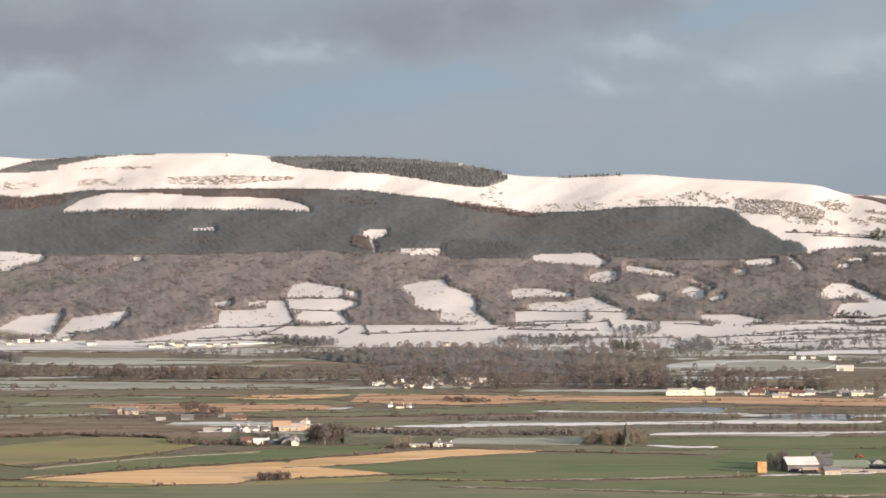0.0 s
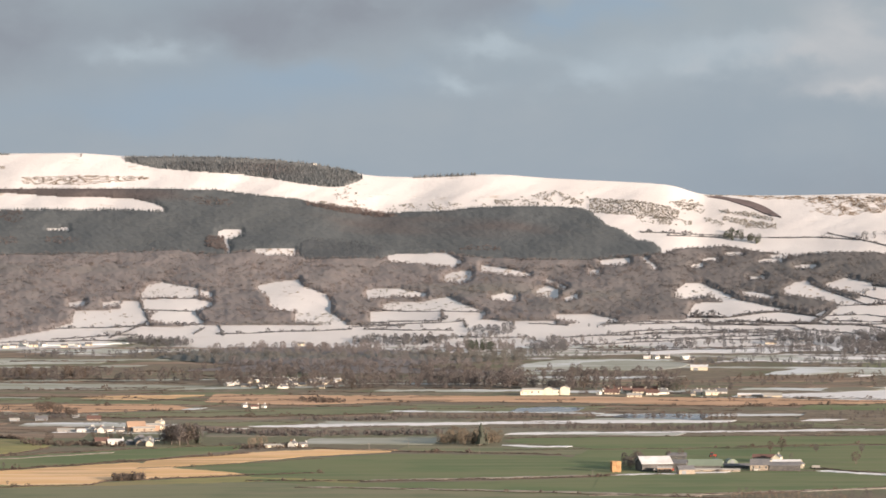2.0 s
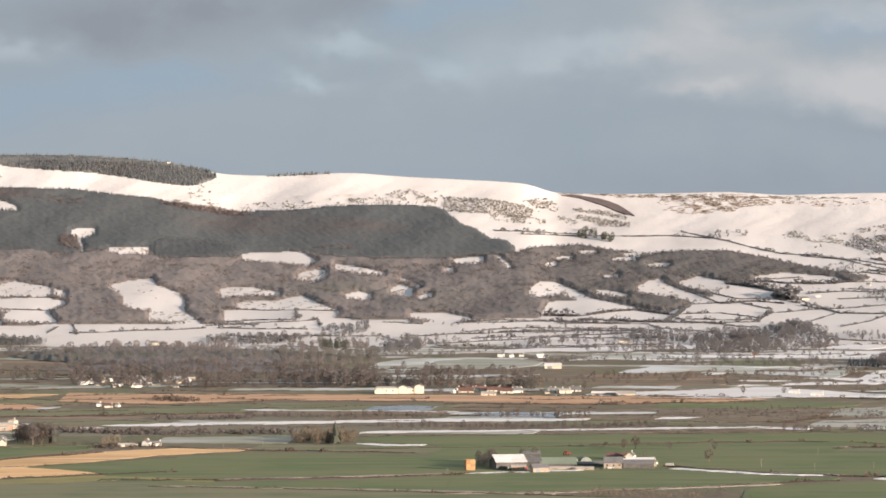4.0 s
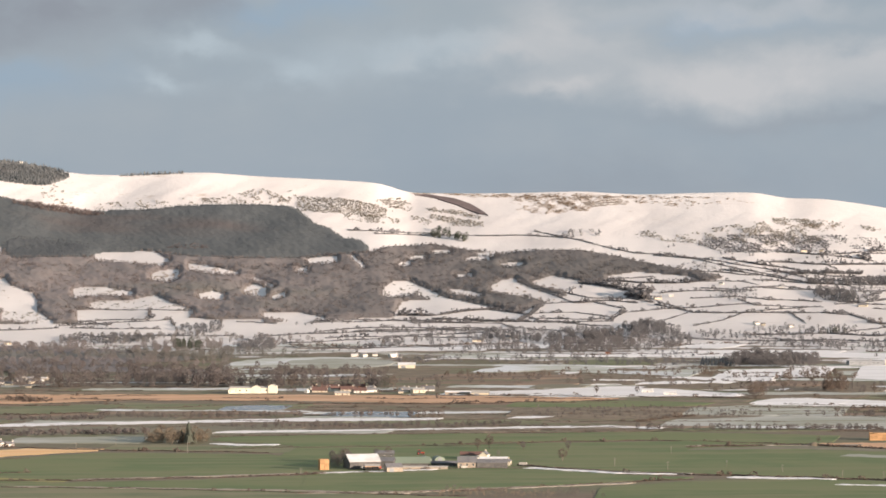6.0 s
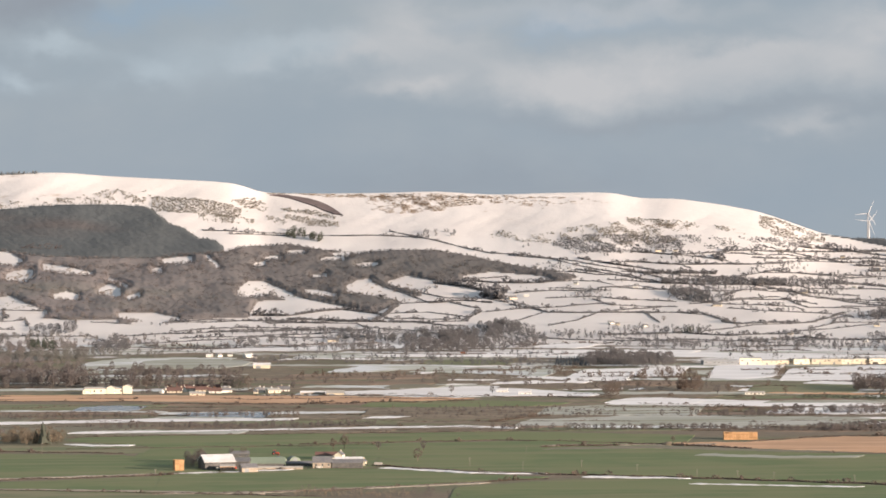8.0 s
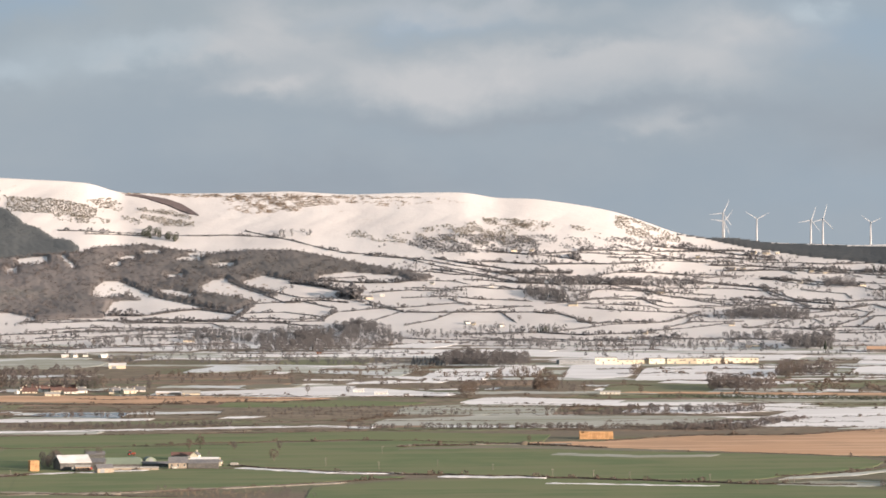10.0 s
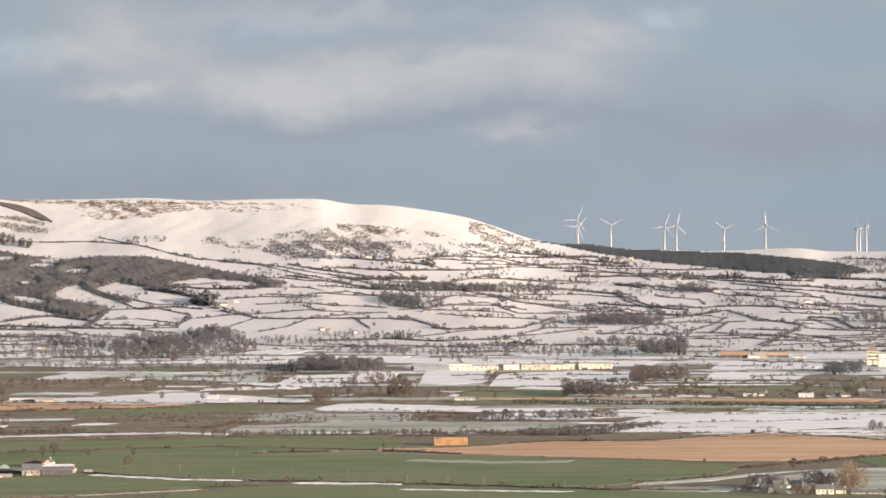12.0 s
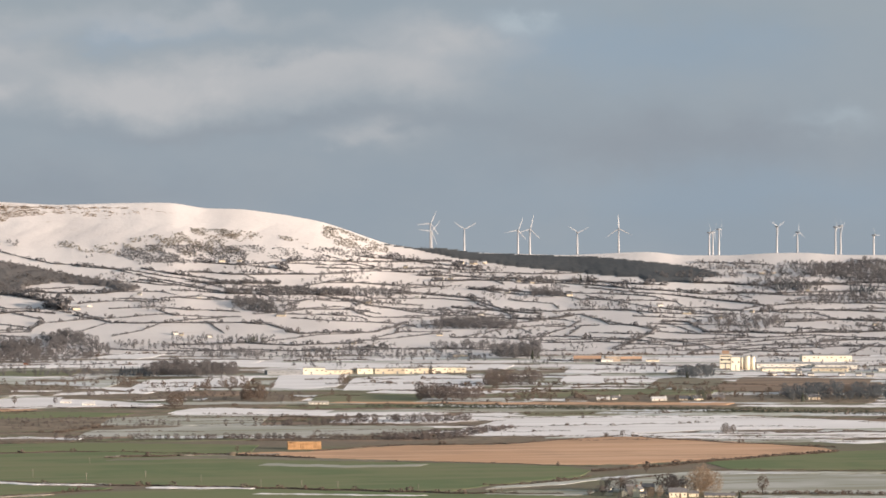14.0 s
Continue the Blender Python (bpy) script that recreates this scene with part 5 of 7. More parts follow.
# hedges of the snowy holdings on the right-hand slopes, as they run
for k, (line, tall) in enumerate([
    ("247,496 314,504 404,520 505,523 567,522", (2.4, 4.4)), ("370,504 426,501 494,504", (4, 8)), ("499,513 595,498 668,504 729,510 800,507", (2, 3.6)), ("505,541 539,532 617,529 651,541 724,552 800,560", (2, 3.6)),
    ("449,557 539,549 623,548 673,557", (2, 3.6)), ("286,529 359,524 404,532", (2, 4)), ("140,538 208,532 280,535", (2, 4)), ("196,546 292,544 337,549 426,552", (2, 3.6)), ("505,588 539,591 662,588 696,580 724,571", (2.4, 5)),
    ("471,605 561,594 673,588", (2, 3.4)), ("662,600 712,588 800,588", (2, 3.6)), ("359,465 426,470 488,465 561,462 645,465 800,462", (2, 4.4)), ("488,470 508,482", (3, 6)), ("337,482 404,486 494,487 617,485", (2, 4)),
    ("252,476 337,490 404,499", (2.6, 5)), ("1037,510 1161,521 1234,527 1357,541 1441,535 1568,538", (2.2, 4)), ("830,529 891,549 981,552 1099,548 1161,555 1307,557", (2.2, 4)), ("1037,524 1099,535 1155,546 1234,545 1307,549 1346,541", (1.8, 3.4)),
    ("897,574 998,563 1026,557 1082,571 1155,583", (2, 3.8)), ("964,594 1009,580 1026,569", (2.4, 4)), ("1161,583 1127,602 1082,619", (2.4, 4.4)), ("1155,605 1250,600 1329,598 1452,593 1568,600", (2, 3.6)), ("1189,614 1250,608 1329,602", (1.8, 3)),
    ("1217,625 1301,614 1385,608 1568,613", (1.8, 3.4)), ("1503,625 1553,605", (2.4, 4)), ("1178,569 1217,571 1250,588", (3, 5)), ("1245,588 1400,590 1568,586", (3, 6)), ("768,498 880,497 1000,502 1130,512 1250,521 1400,519 1568,514", (2.4, 4.6)),
    ("740,488 850,492 950,496 1060,500 1180,506", (2.4, 5)), ("830,512 930,518 1010,522", (3, 7)), ("800,545 890,552 960,556", (3, 6)), ("780,570 870,564 960,566 1010,560", (2.6, 5)), ("800,598 900,600 1010,596 1150,604", (2, 4)),
    ("940,608 1060,606 1190,612", (2, 4)), ("1220,500 1330,505 1480,502 1568,500", (3, 6)), ("1340,552 1430,548 1568,552", (2.6, 5)), ("1360,572 1470,566 1568,568", (3, 6)), ("560,474 660,478 760,476 860,480", (2, 5)), ("700,520 780,524 850,530", (2, 4)),
    ("640,455 720,462 790,470 850,476", (2.6, 5)), ("580,455 650,470 720,484", (2, 3.6)), ("300,612 420,608 520,612 640,608", (2.4, 5)), ("180,618 320,622 460,620 600,624", (2, 4)), ("640,616 760,620 880,616", (2.4, 5)),
]):
    hedge(marks(line, E14), tall, HEDGE, 700 + k, 2.6)
for k, (shape, mat, a, b, steps, tall, keep) in enumerate([
    ("fine", TWIG, "561,516 640,513 729,516", "561,525 640,527 729,526", (6, 2.6), (6, 11), 0.9), ("fine", HEDGE, "405,530 440,532 486,536", "405,540 440,548 486,553", (6, 3), (8, 14), 0.75), ("spruce", SPRUCE, "446,542 486,546", "446,550 486,554", (4.5, 2.6), (6, 11), 0.9),
    ("fine", TWIG, "940,515 965,512 995,516", "940,527 965,530 995,528", (6, 3), (8, 14), 0.8), ("fine", TWIG, "1245,566 1310,560 1388,566", "1245,584 1310,588 1388,584", (8, 4), (9, 15), 0.75), ("spruce", SPRUCE, "1372,503 1418,502", "1372,514 1418,515", (4, 2.6), (5, 9), 0.9),
    ("spruce", SPRUCE, "1503,510 1553,508", "1503,522 1553,523", (4, 2.6), (5, 9), 0.8), ("fine", HEDGE, "1497,462 1530,460 1640,462", "1497,474 1530,476 1640,478", (6, 3), (6, 10), 0.85), ("fine", HEDGE, "1298,476 1380,472 1490,478", "1298,490 1380,492 1490,492", (8, 3.6), (4, 9), 0.5),
    ("fine", HEDGE, "380,500 430,499 490,501", "380,505 430,506 490,506", (6, 2.4), (6, 10), 0.8), ("fine", TWIG, "300,600 400,596 470,598", "300,608 400,607 470,608", (7, 3), (5, 10), 0.5), ("spruce", EVERGREEN, "430,604 466,604", "430,609 466,609", (7, 3), (8, 12), 0.8),
    ("fine", HEDGE, "-180,612 -60,604 40,610", "-180,624 -60,626 40,630", (9, 4), (8, 14), 0.6), ("fine", TWIG, "740,575 830,570 900,576", "740,584 830,584 900,586", (8, 3), (6, 12), 0.7), ("fine", TWIG, "500,622 640,620 760,624", "500,632 640,632 760,634", (9, 3.4), (5, 11), 0.6),
    ("fine", TWIG, "760,612 860,608 880,612", "760,620 860,622 880,624", (8, 3), (8, 14), 0.7),
]):
    wood("copse", shape, mat, "dark leafless copse among snowy fields" if shape == "fine" else "dark conifers among snowy fields", a, b, steps, tall, 260 + k, E14, keep=keep)

# hedges and trees of the small snowy holdings on the right-hand slopes
r = np.random.default_rng(33)
PLANTED = marks("2480,418 2532,428 2602,442 2702,457 2782,465 2882,475 2932,477 2952,487 3022,487 3082,474 3090,440")
OPEN = [(marks("1700,535 1900,532 2330,540"), marks("1700,574 1900,576 2330,580")), (marks("2290,558 2500,556"), marks("2290,590 2500,588")), (marks("2630,514 2780,534"), marks("2630,530 2780,552")),
        (marks("2500,575 2620,570"), marks("2500,590 2620,588")), (marks("2860,545 2990,548"), marks("2860,604 2990,600"))]
rows_of = {"slope": [], "plain": []}
level = 450.0
while level < 770:
    u = (2120.0 if level < 480 else 1990.0 if level < 574 else 900.0) + r.uniform(0, 60)
    if level > 616:
        u = -450 + r.uniform(0, 100)
    while u < 3480:
        run = r.uniform(60, 230)
        tilt = r.normal(0.0 if level > 600 else 0.035, 0.012 if level > 600 else 0.03)
        us = np.linspace(u, u + run, 6)
        vs = level + tilt * (us - u) + r.normal(0, 0.5, 6) + (2.0 if level < 612 else 0.8) * np.sin(us / 70)
        if vs.min() > np.interp(us.mean(), RIDGE[:, 0], RIDGE[:, 1]) + 12 and not any(inside(us.mean(), vs.mean(), a, b) for a, b in OPEN) and not (2480 < us.mean() < 3090 and vs.mean() < np.interp(us.mean(), PLANTED[:, 0], PLANTED[:, 1]) + 5) and not (level > 572 and r.random() < (0.8 if level < 700 and 950 < us.mean() < 2350 else 0.5 if level < 700 else 0.3)):
            rows_of["slope" if level < 612 else "plain"].append(hedge(np.stack([us, vs], -1), (1.8, 3.4) if level < 600 else (1.8, 3.6) if level < 690 else (1.3, 3.0), HEDGE, int(abs(u) * 7 + level), 2.4, plant=False))
            if r.random() < 0.6 and level < 612:
                rows_of["slope"].append(hedge(np.stack([[us[-1], us[-1] + r.uniform(8, 40)], [vs[-1], vs[-1] + r.uniform(5, 9)]], -1), (1.5, 2.6), HEDGE, int(abs(u) + level), 2.0, plant=False))
        u += run + r.uniform(0, 45)
    level += r.uniform(13.0, 19.0) if level < 572 else r.uniform(8.0, 11.0) if level < 615 else r.uniform(6, 10)
for place, found in rows_of.items():
    us, vs, h = (np.concatenate([f[i] for f in found]) for i in range(3))
    starts = np.cumsum([0] + [len(f[3][0]) for f in found[:-1]])
    bed = (np.concatenate([f[3][0] for f in found]), np.concatenate([f[3][1] + k for f, k in zip(found, starts)]))
    planted("hedgerows", "bush", HAZE_TWIG if place == "slope" else HEDGE, site(us, vs, -0.2), h, "network of leafless hedges round snowy small fields" if place == "slope" else "lines of low hedge and rushes across the flats", "hedge", 1.15, seed=len(place), bed=bed)
us, vs = r.uniform(900, 3450, 13000), r.uniform(440, 645, 13000)
thin = np.where((us > 1900) & (vs < 600), 0.3, np.where(us < 2350, 0.75, 0.25))
ok = (vs > np.interp(us, RIDGE[:, 0], RIDGE[:, 1]) + 16) & ~((us > 2480) & (us < 3090) & (vs < np.interp(us, PLANTED[:, 0], PLANTED[:, 1]) + 5)) & (np.sin(us / 31 + vs / 11) + np.sin(us / 67 - vs / 6.1) + r.normal(0, 0.4, 13000) > np.where(us > 2250, 0.2, 0.45) + thin) & ((us > 1950) | (vs > 572))
for a, b in OPEN:
    ok &= ~inside(us, vs, a, b)
us, vs = us[ok], vs[ok]
planted("hedgerow_trees", "bare", HAZE_TWIG, site(us, vs, -0.1), r.uniform(3, 8, len(us)) * reach(us, vs) / F, "scattered leafless trees among snowy small fields", "trees", seed=5)
for k, (a, b, tall) in enumerate([("2950,470 3080,465 3140,470", "2950,480 3080,480 3140,478", (5, 9)), ("3000,450 3200,448 3400,452", "3000,462 3200,466 3400,470", (4, 8)), ("3250,455 3330,450 3450,452", "3250,492 3330,490 3450,494", (4, 8)),
                                     ("3120,484 3200,480 3260,486", "3120,494 3200,500 3260,502", (6, 10)), ("2650,472 2700,474 2790,480", "2650,478 2700,484 2790,490", (4, 8)), ("2210,520 2260,514 2330,520", "2210,528 2260,540 2330,536", (6, 11)),
                                     ("2820,520 2900,524 2960,532", "2820,528 2900,536 2960,538", (5, 9)), ("1790,505 1850,500 1900,510", "1790,512 1850,516 1900,520", (4, 7)), ("1780,414 1840,414", "1780,422 1840,424", (5, 8)), ("1538,412 1570,412", "1538,424 1570,426", (8, 13)), ("1580,424 1608,424", "1580,432 1608,432", (8, 14))]):
    wood("copse", "bare" if k != 9 and k != 10 else "fine", HEDGE if k < 9 else EVERGREEN, "dark copse on the snowy slope", a, b, (5, 3), tall, 220 + k, keep=0.75, clumps=-0.5)


# ---- building kit ----
def box_mesh(name, mat, x0, x1, y0, y1, z0, z1):
    v = [(x, y, z) for z in (z0, z1) for x, y in ((x0, y0), (x1, y0), (x1, y1), (x0, y1))]
    return mesh_of(name, v, [(3, 2, 1, 0), (4, 5, 6, 7), (0, 1, 5, 4), (1, 2, 6, 5), (2, 3, 7, 6), (3, 0, 4, 7)], mat)


def gable_mesh(name, mat, w, d, h, rise):
    """Walls with a gable at either end; the ridge runs along x."""
    v = [(-w, -d, 0), (w, -d, 0), (w, d, 0), (-w, d, 0), (-w, -d, h), (w, -d, h), (w, d, h), (-w, d, h), (-w, 0, h + rise), (w, 0, h + rise)]
    return mesh_of(name, v, [(0, 1, 5, 4), (2, 3, 7, 6), (1, 2, 6, 9, 5), (3, 0, 4, 8, 7), (3, 2, 1, 0), (4, 5, 9, 8), (6, 7, 8, 9)], mat)


def roof_mesh(name, mat, w, d, h, rise, over, thick):
    """Two pitched slabs with eaves and verges."""
    k = rise / d
    v, f = [], []
    for side in (-1, 1):
        b = len(v)
        for x in (-w - over, w + over):
            for y, z in ((side * (d + over), h - k * over), (0.0, h + rise)):
                v += [(x, y, z + 0.04), (x, y, z + 0.04 + thick)]
        f += [(b, b + 2, b + 6, b + 4), (b + 1, b + 5, b + 7, b + 3), (b, b + 4, b + 5, b + 1), (b + 2, b + 3, b + 7, b + 6), (b, b + 1, b + 3, b + 2), (b + 4, b + 6, b + 7, b + 5)]
    return mesh_of(name, v, f, mat)


UNIT = {}


def unit_box(mat):
    if mat.name not in UNIT:
        UNIT[mat.name] = box_mesh("piece", mat, -0.5, 0.5, -0.5, 0.5, -0.5, 0.5)
    return UNIT[mat.name]


def piece(name, mat, parent, at, size, label=""):
    ob = part(name, unit_box(mat), parent, label)
    ob.location, ob.scale = at, size
    return ob


def stand(name, u, v, deg, label, category, group=""):
    """An empty on the land at a sighting mark, turned by deg from facing the lookout."""
    e = new(name)
    p = site(u, v)
    e.matrix_world = Matrix.Translation(p.tolist()) @ Matrix.Rotation(-(u - 784) / F + math.radians(deg), 4, "Z")
    return tagged(e, label, category, group), float(reach(u, v)) / F


def building(u, v, w, h, deg=0, wall=None, roof=None, label="", name="house", category="house", deep=0.6, pitch=0.75, chimneys=1, windows=3, door=True, group="", shed=False):
    """A gabled building. w, h: length and eaves height in sighting marks."""
    wall, roof = wall or WHITE_WALL, roof or SLATE
    pitch = min(pitch, 0.42) if roof in (SHEET, SNOW_ROOF) else pitch
    e, s = stand(name, u, v, deg, label, category, group)
    W, H = 0.44 * w * s, 0.70 * h * s
    D = max(W * deep, 1.2)
    rise = D * pitch
    part("wall", gable_mesh("wall", wall, W, D, H, rise), e)
    part("roof", roof_mesh("roof", roof, W, D, H, rise, 0.05 * D + 0.1, 0.12 + 0.02 * D), e)
    for i in range(chimneys):
        piece("chimney", BRICK_WALL if i else wall, e, ((W - 0.4) * (1 if i == 0 else -1), 0, H + rise + 0.35), (0.5, 0.6, 1.2))
    for face in (-1, 1):
        for i in range(windows):
            x = -W + (i + 0.5 + 0.25 * (windows == 2) * (i - 0.5)) * 2 * W / windows
            if door and face == -1 and i == windows // 2:
                piece("door", DOOR, e, (x, face * D, min(1.0, H * 0.42)), (min(0.95, W * 0.2), 0.12, min(2.0, H * 0.84)))
                continue
            win = piece("window", PANE, e, (x, face * (D + 0.01), H * 0.58), (min(0.95, W * 0.15), 0.1, min(1.1, H * 0.34)))
            piece("sill", WHITE_WALL, win, (0, face * 0.4, -0.55), (1.15, 1.6, 0.1))
    if shed:
        piece("sliding_door", DARK_WALL if wall == DARK_WALL else GREY_WALL, e, (-W * 0.4, -D - 0.03, H * 0.4), (W * 0.55, 0.12, H * 0.8))
    else:
        if windows:
            piece("gable_window", PANE, e, (W + 0.01, 0, H * 0.6), (0.1, 0.9, min(1.1, H * 0.4)))
    return e


def works(u, v, w, h, deg=0, wall=None, label="", deep=0.5, bays=6, name="factory"):
    """A flat-roofed works building with a parapet, bays and loading doors."""
    wall = wall or CREAM_WALL
    e, s = stand(name, u, v, deg, label, "factory", "industrial estate")
    W, H = 0.56 * w * s, 0.82 * h * s
    D = max(W * deep, 2.0)
    part("wall", box_mesh("wall", wall, -W, W, -D, D, 0, H), e)
    part("roof", box_mesh("roof", SHEET, -W + 0.2, W - 0.2, -D + 0.2, D - 0.2, H + 0.004, H + 0.25), e)
    part("parapet", box_mesh("parapet", GREY_WALL, -W - 0.08, W + 0.08, -D - 0.08, -D - 0.004, H - 0.4, H + 0.35), e)
    for i in range(bays):
        x = -W + (i + 0.5) * 2 * W / bays
        if i % 3 == 1:
            piece("loading_door", GREY_WALL, e, (x, -D - 0.02, H * 0.21), (0.6 * W / bays, 0.14, H * 0.42))
        else:
            piece("window", PANE, e, (x, -D - 0.01, H * 0.62), (0.9 * W / bays, 0.1, H * 0.13))
    piece("roof_vent", SHEET, e, (W * 0.3, 0, H + 0.7), (1.0, 1.0, 0.9))
    return e


def lathe(name, mat, rings, sides=14):
    v, f = [], []
    for z, q in rings:
        v += [(q * math.cos(2 * math.pi * i / sides), q * math.sin(2 * math.pi * i / sides), z) for i in range(sides)]
    for j in range(len(rings) - 1):
        f += [(j * sides + i, j * sides + (i + 1) % sides, (j + 1) * sides + (i + 1) % sides, (j + 1) * sides + i) for i in range(sides)]
    f += [tuple(range(sides))[::-1], tuple(range((len(rings) - 1) * sides, len(rings) * sides))]
    return mesh_of(name, v, f, mat, True)


# ---- wind farm ----
def blade_mesh(length):
    v, f = [], []
    for k, (z, c, t) in enumerate([(0.0, 0.036, 0.036), (0.08, 0.045, 0.03), (0.2, 0.064, 0.02), (0.5, 0.044, 0.012), (0.8, 0.028, 0.008), (1.0, 0.010, 0.003)]):
        tw = 0.35 * (1 - z)
        for a, b in ((-0.35, 0), (0, -0.5), (0.65, 0), (0, 0.5)):
            x, y = a * c * length, b * t * length
            v.append((x * math.cos(tw) - y * math.sin(tw), x * math.sin(tw) + y * math.cos(tw), z * length))
        if k:
            o = 4 * (k - 1)
            f += [(o + i, o + (i + 1) % 4, o + 4 + (i + 1) % 4, o + 4 + i) for i in range(4)]
    return mesh_of("blade", v, f + [(3, 2, 1, 0), (20, 21, 22, 23)], TURBINE)


def turbine(u, hub, far, size, phase, deg):
    e = new("wind_turbine")
    a = (u - 784) / F
    crest = site(u, np.interp(u, RIDGE[:, 0], RIDGE[:, 1]))
    fall = np.interp(far, [TOP, 4700.0, 4850.0, 4990.0], [0.0, 3.0, 8.0, 14.0])
    foot = float(crest[2] - fall)
    e.matrix_world = Matrix.Translation((far * math.sin(a), far * math.cos(a), foot - 0.3)) @ Matrix.Rotation(-a + math.radians(deg), 4, "Z")
    tagged(e, "white three-bladed wind turbine standing beyond the ridge", "wind turbine", "wind farm")
    s = far / F
    top = EYE - (hub - LEVEL) * s - foot + 0.3
    length = size * s
    part("tower", lathe("tower", TURBINE, [(0, 1.3), (0.4, 1.25), (top * 0.5, 1.0), (top - 0.6, 0.7)], 16), e)
    nac = lathe("nacelle", TURBINE, [(-2.6, 0.5), (-2.2, 0.95), (0.8, 1.05), (1.6, 0.8)], 10)
    n = part("nacelle", nac, e)
    n.matrix_basis = Matrix.Translation((0, 0.3, top)) @ Matrix.Rotation(math.radians(90), 4, "X")
    rotor = part("hub", lathe("hub", TURBINE, [(-0.9, 0.75), (0.2, 0.8), (0.9, 0.5), (1.25, 0.1)], 10), e)
    rotor.matrix_basis = Matrix.Translation((0, -2.2, top)) @ Matrix.Rotation(math.radians(90), 4, "X")
    for i in range(3):
        b = part("blade", blade_mesh(length), rotor)
        b.matrix_basis = Matrix.Rotation(math.radians(phase + 120 * i), 4, "Z") @ Matrix.Rotation(math.radians(-90), 4, "X")


for u, hub, far, size, phase, deg in [
    (2564, 381, 4900, 25, -25, 12), (2566, 395, 4800, 25, -38, 10), (2624, 391, 4850, 24, -62, 8), (2719, 393, 4840, 25, -20, 12), (2740, 391, 4860, 27, -14, 14), (2824, 397, 4840, 22, 55, 10), (2897, 390, 4840, 27, 4, 6),
    (3057, 397, 4860, 20, 30, 70), (3063, 396, 4880, 19, 80, 75), (3074, 391, 4800, 20, 100, 80), (3176, 386, 4900, 18, 62, 40), (3212, 396, 4900, 17, 0, 45), (3279, 387, 4880, 19, 28, 70), (3288, 385, 4910, 19, 50, 75), (3346, 401, 4800, 17, 30, 60)]:
    turbine(u, hub, far, size, phase, deg)


# ---- farmsteads and villages ----
WHITE_HOUSE = "white rendered house with a slate roof"
COTTAGE = "low white cottage with a slate roof"
BARN = "farm shed with a pale sheeted roof"
STONE = "rubble stone farm building with a slate roof"
CREAM = "cream rendered house lit by low sun"
RED = "cream house with a red tiled roof"
def settle(rows):
    """Houses and sheds of one place: bearing, dip, length, height, turn, wall, roof, label, chimneys, windows."""
    for u, v, w, h, deg, wall, roof, label, chim, win in rows:
        building(u, v, w, h, deg, wall, roof, label, chimneys=chim, windows=win, door=win > 1, shed=win == 0, deep=0.6 if w < 38 else 12.0 / w, name="house" if win else "shed", category="house" if win else "shed", group="valley houses")


# farm among trees on the near plain
settle([
    (420, 763, 22, 7, 70, WHITE_WALL, SLATE, WHITE_HOUSE, 1, 2), (438, 765, 24, 9, 80, WHITE_WALL, SLATE, WHITE_HOUSE, 2, 3),
    (452, 764, 16, 7, 20, WHITE_WALL, SLATE, COTTAGE, 1, 2), (470, 764, 18, 5, 5, WHITE_WALL, SLATE, COTTAGE, 1, 2),
    (512, 764, 44, 10, 8, STONE_WALL, SHEET, STONE, 0, 3), (540, 760, 22, 9, 60, CREAM_WALL, SHEET, CREAM, 1, 2),
    (462, 786, 32, 9, 4, WHITE_WALL, SNOW_ROOF, "white farmhouse with a frosted roof", 2, 3), (438, 785, 22, 6, 12, STONE_WALL, SLATE, STONE, 0, 2),
    (486, 787, 18, 8, 60, GREY_WALL, SLATE, "grey clad farm shed with slate roof", 0, 0), (508, 788, 26, 8, 75, STONE_WALL, SLATE, STONE, 1, 2),
    (522, 789, 22, 9, 85, CREAM_WALL, SLATE, CREAM, 1, 2), (424, 743, 28, 4, 0, STONE_WALL, RED_ROOF, "low stone byre with a red roof", 0, 3),
    (392, 738, 14, 5, 0, GREY_WALL, SHEET, BARN, 0, 0), (375, 763, 34, 3, 0, STONE_WALL, SHEET, "long low stone byre beside a farm", 0, 4),
])
settle([(534, 780, 14, 5, 30, WHITE_WALL, SHEET, COTTAGE, 0, 2)])
settle([
    (498, 763, 36, 15, 6, TAN_SHEET, TAN_SHEET, "long tan sheeted barn in low sun", 0, 0), (526, 762, 30, 14, 8, TAN_SHEET, SHEET, "tan barn with a pale roof", 0, 0), (540, 757, 22, 16, 70, CREAM_WALL, SHEET, CREAM, 1, 2),
    (505, 786, 26, 16, 68, GREY_WALL, SLATE, "dark gabled farm shed with pale verges", 0, 0), (520, 787, 24, 15, 70, GREY_WALL, SLATE, "dark gabled farm shed with pale verges", 0, 0), (437, 786, 28, 10, 10, STONE_WALL, RED_ROOF, STONE, 0, 2),
    (416, 762, 14, 8, 40, WHITE_WALL, SLATE, COTTAGE, 1, 2), (404, 764, 22, 5, 0, WHITE_WALL, SNOW_ROOF, "long low white byre", 0, 3), (548, 778, 12, 6, 20, WHITE_WALL, SLATE, COTTAGE, 0, 2),
])
